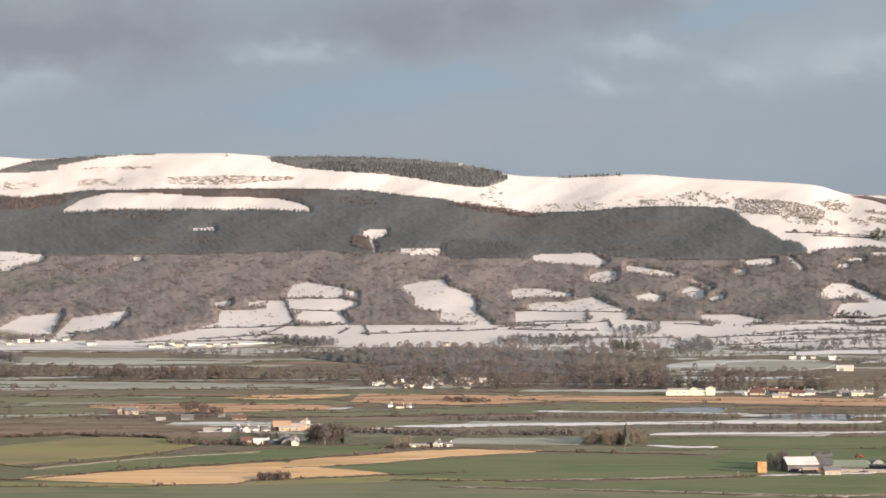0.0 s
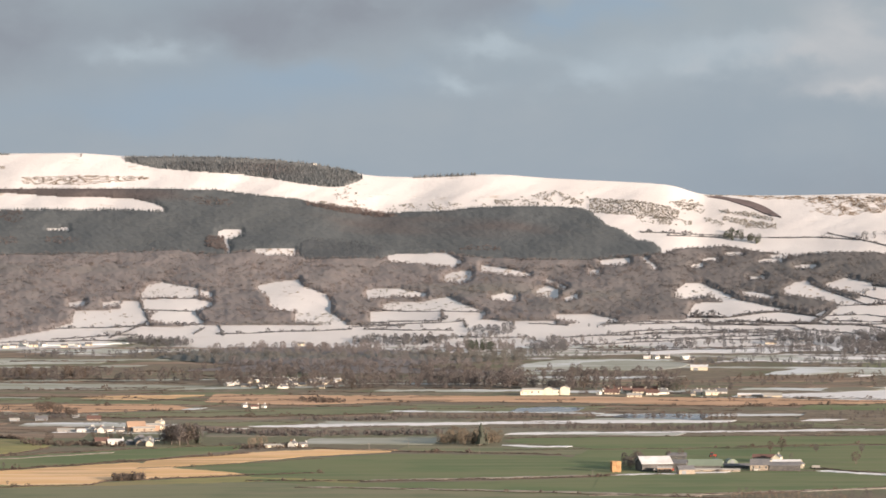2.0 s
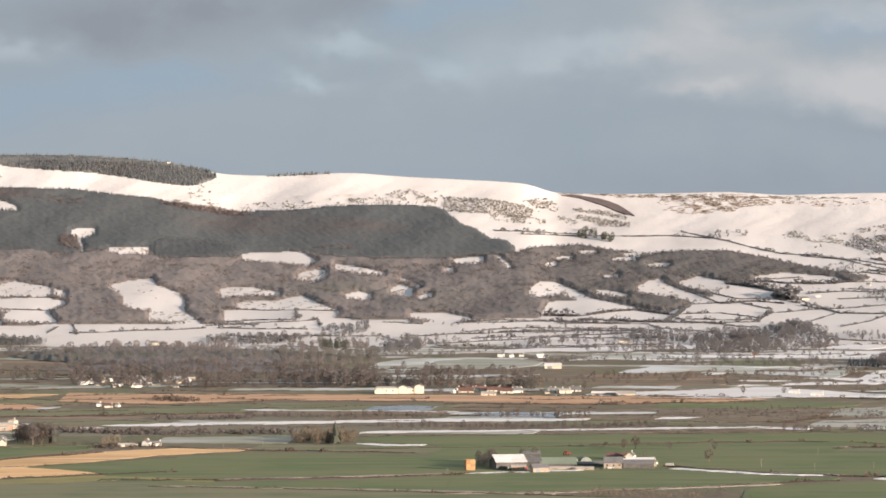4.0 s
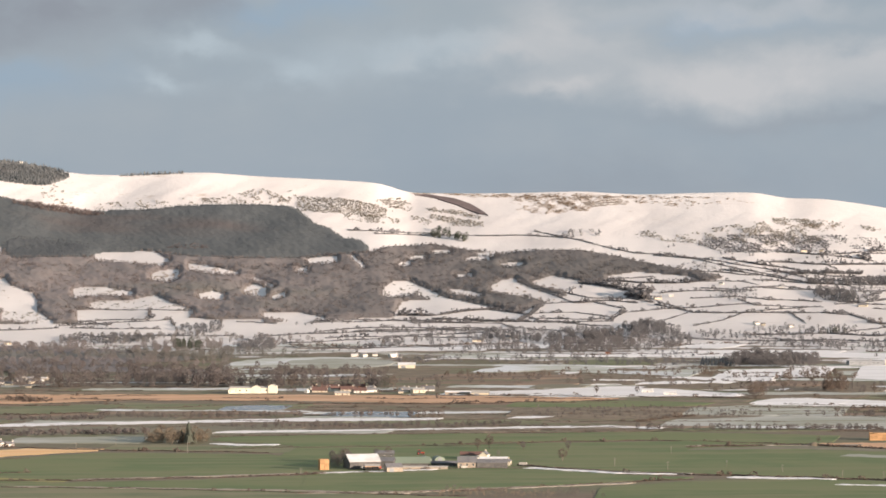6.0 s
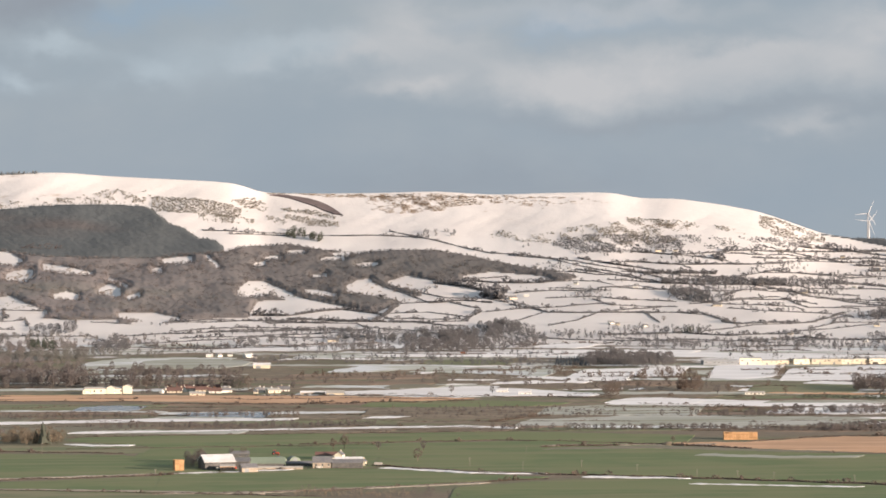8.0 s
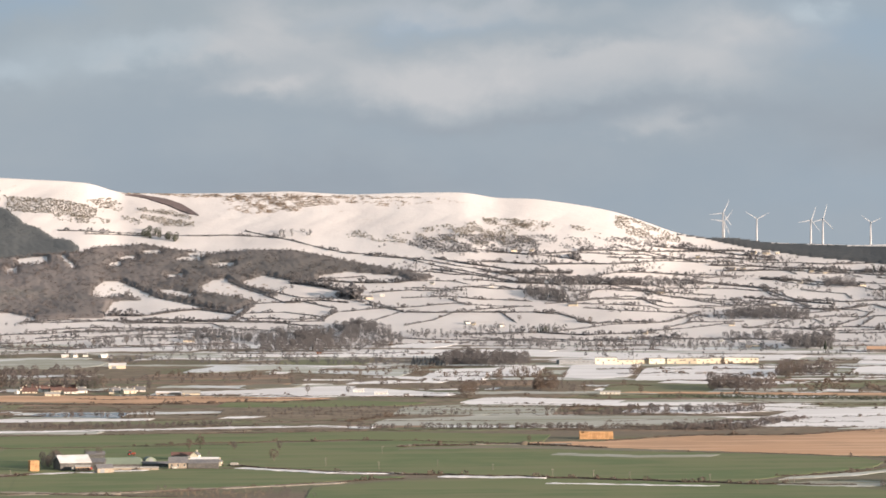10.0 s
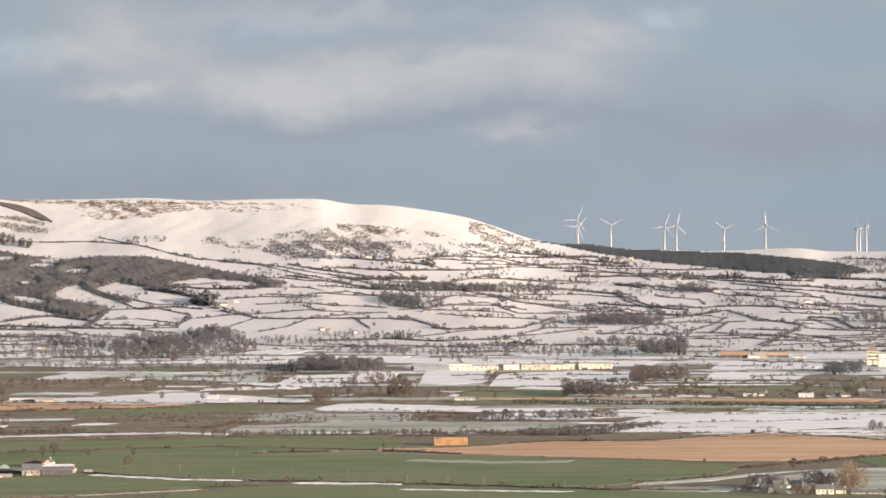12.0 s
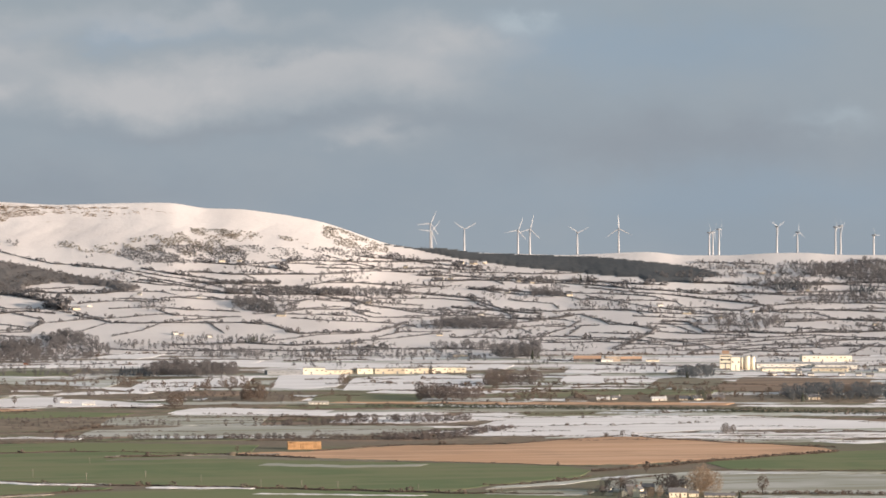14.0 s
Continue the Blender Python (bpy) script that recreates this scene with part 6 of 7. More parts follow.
for k, (shape, mat, a, b, steps, tall, keep) in enumerate([
    ("feather", TWIG, "548,780 580,778 614,780", "548,787 580,788 614,787", (7, 3), (24, 38), 0.9), ("feather", EVERGREEN, "572,780 612,780", "572,787 612,787", (9, 4), (28, 38), 0.7),
    ("bush", HEDGE, "392,782 430,786 478,788", "392,786 430,790 478,791", (6, 2), (5, 10), 0.8), ("fine", HEDGE, "418,768 470,768 500,770", "418,774 470,776 500,777", (8, 3), (7, 12), 0.5),
    ("feather", BRACKEN, "694,786 712,784 728,786", "694,792 712,792 728,792", (7, 3), (10, 20), 0.8), ("feather", TWIG, "1362,822 1380,820 1398,822", "1362,832 1380,833 1398,832", (7, 4), (16, 28), 0.8),
    ("feather", TWIG, "3068,750 3086,749 3106,750", "3068,753 3086,753 3106,753", (7, 2.4), (9, 17), 0.9), ("feather", EVERGREEN, "3034,692 3050,691", "3034,697 3050,697", (7, 3), (14, 22), 0.9), ("feather", TWIG, "3056,692 3086,692", "3056,697 3086,697", (8, 3), (8, 14), 0.8),
    ("feather", TWIG, "2886,864 2930,866 2990,866 3010,866", "2886,867 2930,869 2990,869 3010,869", (9, 3), (6, 12), 0.7), ("feather", BRACKEN, "2950,862 2974,862", "2950,867 2974,867", (8, 3), (12, 22), 0.8), ("feather", TWIG, "2850,858 2884,856", "2850,864 2884,863", (9, 4), (12, 20), 0.7), ("feather", HEDGE, "2400,656 2412,654 2420,656", "2400,672 2412,672 2420,670", (6, 4), (9, 15), 0.9), ("feather", HEDGE, "2660,656 2690,654 2710,658", "2660,670 2690,672 2710,670", (8, 4), (12, 22), 0.8),
    ("feather", EVERGREEN, "1448,688 1460,686 1474,688", "1448,697 1460,698 1474,697", (8, 4), (16, 24), 0.9), ("feather", TWIG, "1600,812 1700,812", "1600,814 1700,815", (16, 3), (8, 18), 0.5),
]):
    wood("tree_clump", shape, mat, "dense bare trees sheltering a farm" if shape == "feather" else "rough bushes round a farmyard", a, b, steps, tall, 160 + k, keep=keep, category="trees")
# cottage on the lane
settle([
    (775, 792, 22, 10, 70, WHITE_WALL, SLATE, WHITE_HOUSE, 2, 2), (742, 792, 40, 5, 4, CREAM_WALL, SHEET, "long low cream outbuilding", 0, 4),
    (792, 791, 18, 6, 20, WHITE_WALL, SLATE, COTTAGE, 1, 2),
])
# house with a tower
settle([
    (232, 733, 28, 9, 10, STONE_WALL, SLATE, STONE, 1, 3), (284, 744, 20, 5, 10, GREY_WALL, SHEET, BARN, 0, 2),
    (332, 743, 24, 5, -5, GREY_WALL, SLATE, BARN, 0, 2),
])
# big cream hall: a long low wing, two gabled cross wings and an annex
building(1222, 699.4, 93, 13, 0, BRIGHT_WALL, SHEET, "long cream hall beside a stubble field", "hall", "hall", 0.16, 0.8, 1, 7, True, "cream hall")
for u, w, h in ((1228, 17, 16), (1257, 19, 18)):
    building(u, 699.42, w, h, 84, BRIGHT_WALL, SHEET, "cream gabled cross wing of the hall", "hall_wing", "hall", 0.9, 0.75, 0, 1, False, "cream hall")
building(1186, 699.6, 18, 9, 4, BRIGHT_WALL, SHEET, "low cream annex of the hall", "annex", "annex", 0.5, 0.5, 0, 2, False, "cream hall")
# hamlet beside it
settle([
    (1340, 698, 30, 5, 0, CREAM_WALL, RED_ROOF, RED, 1, 4), (1366, 696, 22, 7, 30, WHITE_WALL, RED_ROOF, RED, 1, 2),
    (1388, 697, 26, 6, 5, CREAM_WALL, RED_ROOF, RED, 1, 3), (1412, 699, 26, 6, 0, WHITE_WALL, RED_ROOF, RED, 1, 3),
    (1430, 698, 22, 6, 20, WHITE_WALL, SLATE, WHITE_HOUSE, 1, 2), (1380, 703, 30, 5, 0, CREAM_WALL, SHEET, "long cream outbuilding beside the hamlet", 0, 3),
    (1382, 690, 88, 4, 0, BRICK_WALL, RED_ROOF, "long red-roofed terrace of brick houses", 3, 8), (1490, 698, 22, 6, 30, WHITE_WALL, SLATE, WHITE_HOUSE, 1, 2),
    (1514, 699, 26, 7, 20, CREAM_WALL, SHEET, CREAM, 1, 3), (1532, 696, 26, 5, 0, WHITE_WALL, SLATE, COTTAGE, 1, 3),
    (1584, 702, 50, 6, 0, STONE_WALL, SNOW_ROOF, "long stone shed with snow on its roof", 0, 0), (1624, 703, 36, 6, 0, CREAM_WALL, SHEET, "pale cream shed beside a snowy field", 0, 0),
])
# villages by the wood
settle([
    (662, 683, 18, 6, 40, WHITE_WALL, SNOW_ROOF, WHITE_HOUSE, 1, 2), (676, 681, 14, 6, 70, WHITE_WALL, SLATE, WHITE_HOUSE, 1, 2),
    (690, 685, 16, 4, 0, CREAM_WALL, SLATE, CREAM, 1, 2), (722, 684, 18, 5, 10, WHITE_WALL, SLATE, WHITE_HOUSE, 1, 2),
    (740, 682, 16, 6, 60, CREAM_WALL, SLATE, CREAM, 1, 2), (757, 684, 20, 6, 0, WHITE_WALL, SLATE, WHITE_HOUSE, 1, 3),
    (776, 682, 16, 6, 30, WHITE_WALL, SLATE, WHITE_HOUSE, 1, 2), (792, 684, 16, 5, 0, CREAM_WALL, SLATE, CREAM, 1, 2),
    (810, 678, 18, 5, 10, WHITE_WALL, SLATE, WHITE_HOUSE, 1, 2), (828, 674, 16, 5, 10, WHITE_WALL, SNOW_ROOF, WHITE_HOUSE, 1, 2),
    (750, 672, 22, 4, 0, WHITE_WALL, SNOW_ROOF, WHITE_HOUSE, 1, 3), (690, 721, 10, 6, 20, WHITE_WALL, SLATE, WHITE_HOUSE, 1, 2),
    (708, 723, 16, 5, 0, WHITE_WALL, RED_ROOF, RED, 1, 2), (724, 722, 10, 5, 60, WHITE_WALL, SLATE, WHITE_HOUSE, 1, 1),
])
# houses at the foot of the hill
settle([
    (20, 609, 14, 5, 0, CREAM_WALL, SLATE, CREAM, 1, 2), (44, 605, 24, 4, 0, WHITE_WALL, SNOW_ROOF, WHITE_HOUSE, 1, 3),
    (72, 604, 20, 5, 0, WHITE_WALL, SLATE, WHITE_HOUSE, 1, 3), (94, 604, 14, 5, 40, WHITE_WALL, SLATE, WHITE_HOUSE, 1, 2),
    (118, 602, 14, 5, 10, CREAM_WALL, SLATE, CREAM, 1, 2), (162, 610, 18, 6, 10, WHITE_WALL, SLATE, WHITE_HOUSE, 1, 2),
    (268, 615, 14, 5, 30, CREAM_WALL, SLATE, CREAM, 1, 2), (284, 614, 16, 5, 0, WHITE_WALL, SLATE, WHITE_HOUSE, 1, 2),
    (300, 612, 14, 7, 50, WHITE_WALL, SLATE, WHITE_HOUSE, 1, 2), (318, 613, 18, 6, 0, CREAM_WALL, SLATE, CREAM, 1, 3),
    (336, 612, 12, 6, 30, WHITE_WALL, SLATE, WHITE_HOUSE, 1, 2), (372, 614, 14, 5, 0, CREAM_WALL, SLATE, CREAM, 1, 2),
    (396, 613, 12, 5, 60, WHITE_WALL, SLATE, WHITE_HOUSE, 1, 2), (415, 611, 14, 4, 0, CREAM_WALL, SLATE, CREAM, 1, 2),
])
# houses at the foot of the hill
settle([
    (790, 612, 14, 5, 0, CREAM_WALL, SLATE, CREAM, 1, 2), (962, 609, 10, 5, 30, WHITE_WALL, SLATE, WHITE_HOUSE, 1, 2),
    (978, 609, 8, 4, 0, WHITE_WALL, SLATE, COTTAGE, 1, 1), (1402, 635, 14, 5, 0, WHITE_WALL, SNOW_ROOF, WHITE_HOUSE, 1, 2),
    (1418, 635, 14, 6, 50, WHITE_WALL, SLATE, WHITE_HOUSE, 1, 2), (1438, 634, 10, 5, 0, WHITE_WALL, SLATE, COTTAGE, 1, 1),
    (1470, 636, 18, 6, 30, WHITE_WALL, SNOW_ROOF, WHITE_HOUSE, 1, 2), (1482, 637, 10, 5, 0, WHITE_WALL, SLATE, COTTAGE, 1, 1),
    (1494, 655, 34, 8, 0, CREAM_WALL, SNOW_ROOF, "cream shed with snow on its roof", 0, 0), (1620, 608, 22, 4, 0, CREAM_WALL, SLATE, CREAM, 1, 3),
    (1672, 603, 14, 4, 0, WHITE_WALL, SLATE, COTTAGE, 1, 2), (1850, 630, 10, 6, 0, BRICK_WALL, SLATE, "red brick cottage beside snowy fields", 1, 1),
    (1920, 698, 22, 4, 0, WHITE_WALL, SNOW_ROOF, COTTAGE, 1, 3), (1960, 702, 26, 4, 0, WHITE_WALL, SNOW_ROOF, COTTAGE, 1, 3),
])
# white trailer home and houses by the road
settle([
    (2366, 701, 40, 5, 0, WHITE_WALL, SHEET, "long white mobile home beside a road", 0, 5), (2870, 694, 26, 4, 0, WHITE_WALL, SNOW_ROOF, COTTAGE, 1, 3),
    (2892, 693, 18, 5, 20, WHITE_WALL, SLATE, WHITE_HOUSE, 1, 2), (2968, 695, 30, 6, 10, WHITE_WALL, SNOW_ROOF, WHITE_HOUSE, 1, 3),
    (3014, 694, 22, 5, 0, CREAM_WALL, SLATE, CREAM, 1, 3), (3036, 694, 22, 6, 30, CREAM_WALL, SLATE, CREAM, 1, 2),
    (3074, 692, 24, 5, 0, STONE_WALL, SLATE, STONE, 1, 3), (3240, 692, 24, 8, 20, CREAM_WALL, SLATE, CREAM, 1, 2),
    (3190, 685, 24, 4, 0, WHITE_WALL, SLATE, COTTAGE, 1, 3), (3340, 650, 16, 4, 0, WHITE_WALL, SLATE, COTTAGE, 1, 2),
])
# house among trees by the frozen lane
settle([
    (2908, 864, 12, 12, 78, BRIGHT_WALL, SLATE, "small cream gabled outhouse", 0, 1), (2917, 861, 16, 22, 10, DARK_WALL, SLATE, "tall dark slated house", 1, 2), (2932, 864, 26, 18, 72, BRIGHT_WALL, SLATE, "cream gabled house among bare trees", 2, 2),
    (2948, 858, 28, 16, 6, STONE_WALL, SLATE, "stone house with a grey slate roof", 2, 3), (2941, 865, 14, 9, 5, BRIGHT_WALL, SLATE, CREAM, 0, 2), (3001, 865, 36, 13, 8, BRIGHT_WALL, SLATE, CREAM, 1, 4), (3030, 864, 20, 9, 0, BRIGHT_WALL, SLATE, COTTAGE, 1, 2),
    (3076, 864, 62, 4, 0, CREAM_WALL, SLATE, "long low cream garden range", 0, 5), (2880, 862, 12, 8, 40, BRIGHT_WALL, SLATE, COTTAGE, 1, 1), (2986, 865, 14, 7, 20, CREAM_WALL, SLATE, COTTAGE, 0, 1),
])
piece("stair_tower", STONE_WALL, building(214, 733, 12, 13, 0, STONE_WALL, SLATE, "tall narrow stone tower beside a house", "tower_house", "tower", 0.9, 0.5, 1, 1, False), (0, 0, 2.2), (1.5, 1.5, 4.4))
# small houses over the snowy slopes
r = np.random.default_rng(9)
UPPER = [(1912, 531, 14), (1938, 533, 18), (1962, 528, 12), (2112, 577, 14), (2124, 579, 10), (2172, 582, 14), (2195, 449, 14), (2226, 448, 10), (2408, 448, 14), (2424, 449, 10), (2462, 442, 8), (2300, 545, 20), (2452, 522, 18), (2374, 507, 16), (2618, 452, 14), (2640, 453, 18), (2660, 452, 10), (2580, 482, 18), (2600, 481, 12), (2720, 484, 10), (2745, 487, 12), (2810, 509, 14)]
LOWER = [(2970, 527, 14), (3018, 541, 18), (3074, 548, 14), (3132, 538, 10), (2654, 544, 16), (2580, 580, 14), (2745, 601, 14), (2428, 595, 10), (2460, 601, 14), (2400, 604, 10), (2560, 608, 12), (2155, 514, 10), (2050, 507, 10), (2700, 505, 12), (3150, 470, 14), (3170, 469, 10), (3230, 500, 10), (3320, 520, 12), (3350, 560, 14), (3280, 572, 10), (3180, 556, 10), (2540, 512, 10), (2520, 460, 10)]
for u, v, w in UPPER + LOWER:
    white = r.random() < 0.3
    building(u, v, 0.85 * w, r.uniform(3.2, 4.6), r.uniform(-25, 30), WHITE_WALL if white else CREAM_WALL, SNOW_ROOF if r.random() < 0.15 else SLATE, "small white farmhouse on the snowy slope" if white else "small cream farmhouse on the snowy slope", chimneys=1, windows=2, door=False, group="hillside farmhouses")
# village by the wood, and a hut on the hilltop
for k in range(22):
    u, v = 640 + 240 * r.random() ** 0.8, r.uniform(668, 689)
    building(u, v, r.uniform(9, 15), r.uniform(3.5, 5.5), r.uniform(-30, 80), [WHITE_WALL, CREAM_WALL, WHITE_WALL, STONE_WALL][k % 4], [SLATE, SNOW_ROOF, SLATE][k % 3], "small rendered village house among bare trees", chimneys=1, windows=2, door=False, group="village houses")
for k in range(12):
    building(r.uniform(1310, 1560), r.uniform(690, 700), r.uniform(8, 14), r.uniform(3.5, 5.5), r.uniform(-30, 80), [WHITE_WALL, CREAM_WALL][k % 2], [SLATE, RED_ROOF, SNOW_ROOF][k % 3], "small rendered hamlet house beside a stubble field", chimneys=1, windows=2, door=False, group="village houses")
building(814, 293, 8, 4, 20, WHITE_WALL, SHEET, "small white hut on the hilltop", "hut", "hut", 0.7, 0.4, 0, 1, False)
# industrial estate
for u, v, w, h, wall in [(2358, 648, 34, 15, BRIGHT_WALL), (2392, 648, 30, 10, BRIGHT_WALL), (2420, 647, 24, 9, CREAM_WALL), (2450, 647, 30, 12, BRIGHT_WALL), (2480, 647, 26, 12, CREAM_WALL), (2506, 647, 24, 13, CREAM_WALL), (2530, 647, 20, 12, BRIGHT_WALL), (2553, 646, 22, 12, CREAM_WALL), (2580, 646, 24, 13, BRIGHT_WALL), (2611, 645, 28, 12, BRIGHT_WALL), (2304, 648, 56, 9, GREY_WALL),
                         (3086, 637, 18, 31, BRIGHT_WALL), (3103, 640, 14, 29, BRIGHT_WALL), (3190, 635, 92, 10, WHITE_WALL), (3280, 636, 66, 9, WHITE_WALL), (3262, 623, 78, 13, BRIGHT_WALL), (3178, 641, 52, 7, BRIGHT_WALL), (3270, 641, 56, 8, CREAM_WALL), (2842, 625, 44, 13, DARK_WALL), (2886, 625, 24, 12, STONE_WALL), (2918, 624, 34, 10, DARK_WALL), (2876, 625.5, 18, 6, WHITE_WALL), (2957, 625, 20, 5, BRIGHT_WALL), (2618, 617, 24, 5, CREAM_WALL), (3400, 640, 80, 8, WHITE_WALL)]:
    e = works(u, v, w, h, r.uniform(-4, 10), wall, "pale flat-roofed works building catching low sun" if wall in (WHITE_WALL, CREAM_WALL, BRIGHT_WALL) else "drab flat-roofed works building", bays=max(3, int(w / 7)))
    if u == 3086:  # the tall block: dark window bands and a plant room on its roof
        q = float(reach(u, v)) / F
        for k in range(3):
            piece("window_band", PANE, e, (0, -2.02 - max(0.28 * w * q - 2.0, 0.0), (0.3 + 0.2 * k) * h * q), (1.0 * w * q, 0.16, 0.05 * h * q), "dark band of windows")
        piece("plant_room", TAN_SHEET, e, (0, 0, 0.93 * h * q), (0.7 * w * q, 2.4, 0.2 * h * q), "tan clad plant room")
    if wall == DARK_WALL:  # tan fascia over dark doors
        q = float(reach(u, v)) / F
        piece("fascia", TAN_SHEET, e, (0, -max(0.28 * w * q, 2.0) - 0.2, 0.62 * h * q), (1.12 * w * q, 0.2, 0.42 * h * q), "tan sheeted fascia")
for u, wide, tall in ((3115, 3.0, 21), (3124, 5.4, 23), (3134, 4.0, 22)):
    e, s = stand("silo", u, 639, 0, "tall cream cylindrical silo beside the factory", "silo", "industrial estate")
    part("drum", lathe("drum", BRIGHT_WALL, [(0, wide * s), (tall * s, wide * s), ((tall + 0.8) * s, 0.85 * wide * s)], 18), e)
    part("cap", lathe("cap", SHEET, [((tall + 0.8) * s, 0.87 * wide * s), ((tall + 2.2) * s, 0.2 * wide * s)], 18), e)
for u in (3170, 3195, 3215, 3236, 3290, 3320):
    building(u, 649, 12, 4, r.uniform(0, 50), WHITE_WALL, SLATE, WHITE_HOUSE, chimneys=1, windows=1, door=False, group="valley houses")

# ---- the farm with barns and straw ----
for u, v, w, h, deg, wall, roof, deep, pitch, doors, label in [
    (1414, 833, 62, 20, 14, DARK_WALL, SNOW_ROOF, 0.95, 0.42, True, "large open barn with a pale frosted roof"),
    (1455, 812, 38, 9, 0, DARK_WALL, SLATE, 0.5, 0.5, False, "grey cattle shed behind the barn"),
    (1452, 832, 46, 18, -6, DARK_WALL, SLATE, 0.7, 0.42, True, "tall grey clad shed joined to the barn"),
    (1433, 836, 30, 11, 4, TAN_SHEET, SHEET, 0.5, 0.35, False, "low tan shed with a fallen lean-to"),
    (1470, 839, 34, 12, 20, STONE_WALL, SLATE, 0.6, 0.7, True, "brown stone barn with a slate roof"),
    (1502, 829, 74, 9, 0, DARK_WALL, GREEN_SHEET, 0.42, 0.7, True, "long green sheeted cattle house"),
    (1526, 835, 92, 6, 0, STONE_WALL, SHEET, 0.06, 0.5, False, "long low stone byre along the lane"),
    (1560, 829, 52, 8, 0, DARK_WALL, SLATE, 0.3, 0.5, False, "low dark slate-roofed shed"),
    (1601, 832, 38, 15, 0, STONE_WALL, SLATE, 0.62, 0.9, False, "stone farm building with a brown slate roof"),
    (1608, 816, 44, 10, 0, WHITE_WALL, RED_ROOF, 0.4, 0.7, False, "low white range with a red roof"),
    (1645, 832, 62, 14, 2, DARK_WALL, SLATE, 0.4, 0.5, True, "long dark grey farm shed"),
    (1648, 822, 56, 9, 2, DARK_WALL, SNOW_ROOF, 0.3, 0.4, False, "shed behind with snow on its roof"),
]:
    building(u, v, w, h, deg, wall, roof, label, "barn", "barn", deep, pitch, 0, 0 if doors else 3, False, "farmyard sheds", doors)
building(1632, 818, 19, 14, 74, BRIGHT_WALL, SLATE, "white gabled farmhouse in the yard", windows=2, deep=0.85, group="valley houses")
building(1673, 828, 15, 11, 74, CREAM_WALL, SLATE, "small cream gabled cottage", windows=2, deep=0.8, group="valley houses")
building(1596, 832.6, 12, 5, 0, WHITE_WALL, SHEET, "white caravan parked in the farmyard", "caravan", "caravan", 0.4, 0.15, 0, 2, True)
for u in (1529, 1553):
    e, s = stand("polytunnel", u, 820.5, 12, "green half-round polytunnel in the farmyard", "polytunnel", "polytunnels")
    R, Ln = 10 * s, 26 * s
    v = [(R * math.cos(math.pi * i / 10), y, R * 0.85 * math.sin(math.pi * i / 10)) for y in (0, Ln) for i in range(11)]
    part("cover", mesh_of("cover", v, [(i, i + 1, i + 12, i + 11) for i in range(10)] + [tuple(range(11))[::-1], tuple(range(11, 22))], GREEN_SHEET), e)
    piece("end_door", GREY_WALL, e, (0, -0.05, R * 0.3), (R * 0.7, 0.12, R * 0.6))
    for i in range(4):
        ring = [(1.02 * q * math.cos(math.pi * k / 10), y, 0.87 * q / 1.0 * math.sin(math.pi * k / 10)) for y in (i * Ln / 3.3 + 0.1, i * Ln / 3.3 + 0.3) for q in (R,) for k in range(11)]
        part("hoop", mesh_of("hoop", ring, [(k, k + 1, k + 12, k + 11) for k in range(10)], SHEET), e)


def bale_mesh(w, d, h):
    bm = bmesh.new()
    bmesh.ops.create_cube(bm, size=1)
    bmesh.ops.scale(bm, vec=(w, d, h), verts=bm.verts)
    bmesh.ops.bevel(bm, geom=bm.edges[:], offset=0.09, segments=1, affect="EDGES")
    me = bpy.data.meshes.new("bale")
    bm.to_mesh(me)
    bm.free()
    me.materials.append(HAY)
    return me


def straw_stack(u, v, cols, rows, deep, w, h, deg, label):
    e, s = stand("straw_stack", u, v, deg, label, "straw stack")
    q = np.random.default_rng(int(u))
    me = bale_mesh(w * 0.985, 1.25, h * 0.985)
    for k in range(rows):
        for j in range(deep):
            for i in range(cols):
                if k == rows - 1 and (i < 1 and q.random() < 0.3):
                    continue
                b = part("bale", me, e)
                b.location = ((i - (cols - 1) / 2) * w + q.normal(0, 0.03), j * 1.27 + q.normal(0, 0.05), (k + 0.5) * h)
                b.rotation_euler = (0, 0, q.normal(0, 0.02))
    return e


straw_stack(2341, 781, 8, 5, 4, 2.42, 0.88, 4, "long stack of square straw bales in a field")
straw_stack(1348, 836, 2, 7, 4, 2.4, 0.8, 12, "tall stack of square straw bales beside a farm")


def tractor(u, v, deg, mat, label):
    e, s = stand("tractor", u, v, deg, label, "tractor")
    part("bonnet", box_mesh("bonnet", mat, 0.2, 2.2, -0.45, 0.45, 0.8, 1.6), e)
    part("cab", box_mesh("cab", PANE, -1.2, 0.2, -0.7, 0.7, 1.0, 2.5), e)
    part("cab_roof", box_mesh("cab_roof", mat, -1.3, 0.3, -0.8, 0.8, 2.5, 2.7), e)
    for x, q in ((-0.9, 0.85), (1.6, 0.55)):
        for y in (-0.85, 0.85):
            w = part("wheel", lathe("wheel", RUBBER, [(-0.22, q * 0.9), (-0.15, q), (0.15, q), (0.22, q * 0.9)], 16), e)
            w.matrix_basis = Matrix.Translation((x, y, q)) @ Matrix.Rotation(math.radians(90), 4, "X")
            rim = part("rim", lathe("rim", mat, [(-0.24, q * 0.5), (0.24, q * 0.5)], 12), w)
            del rim


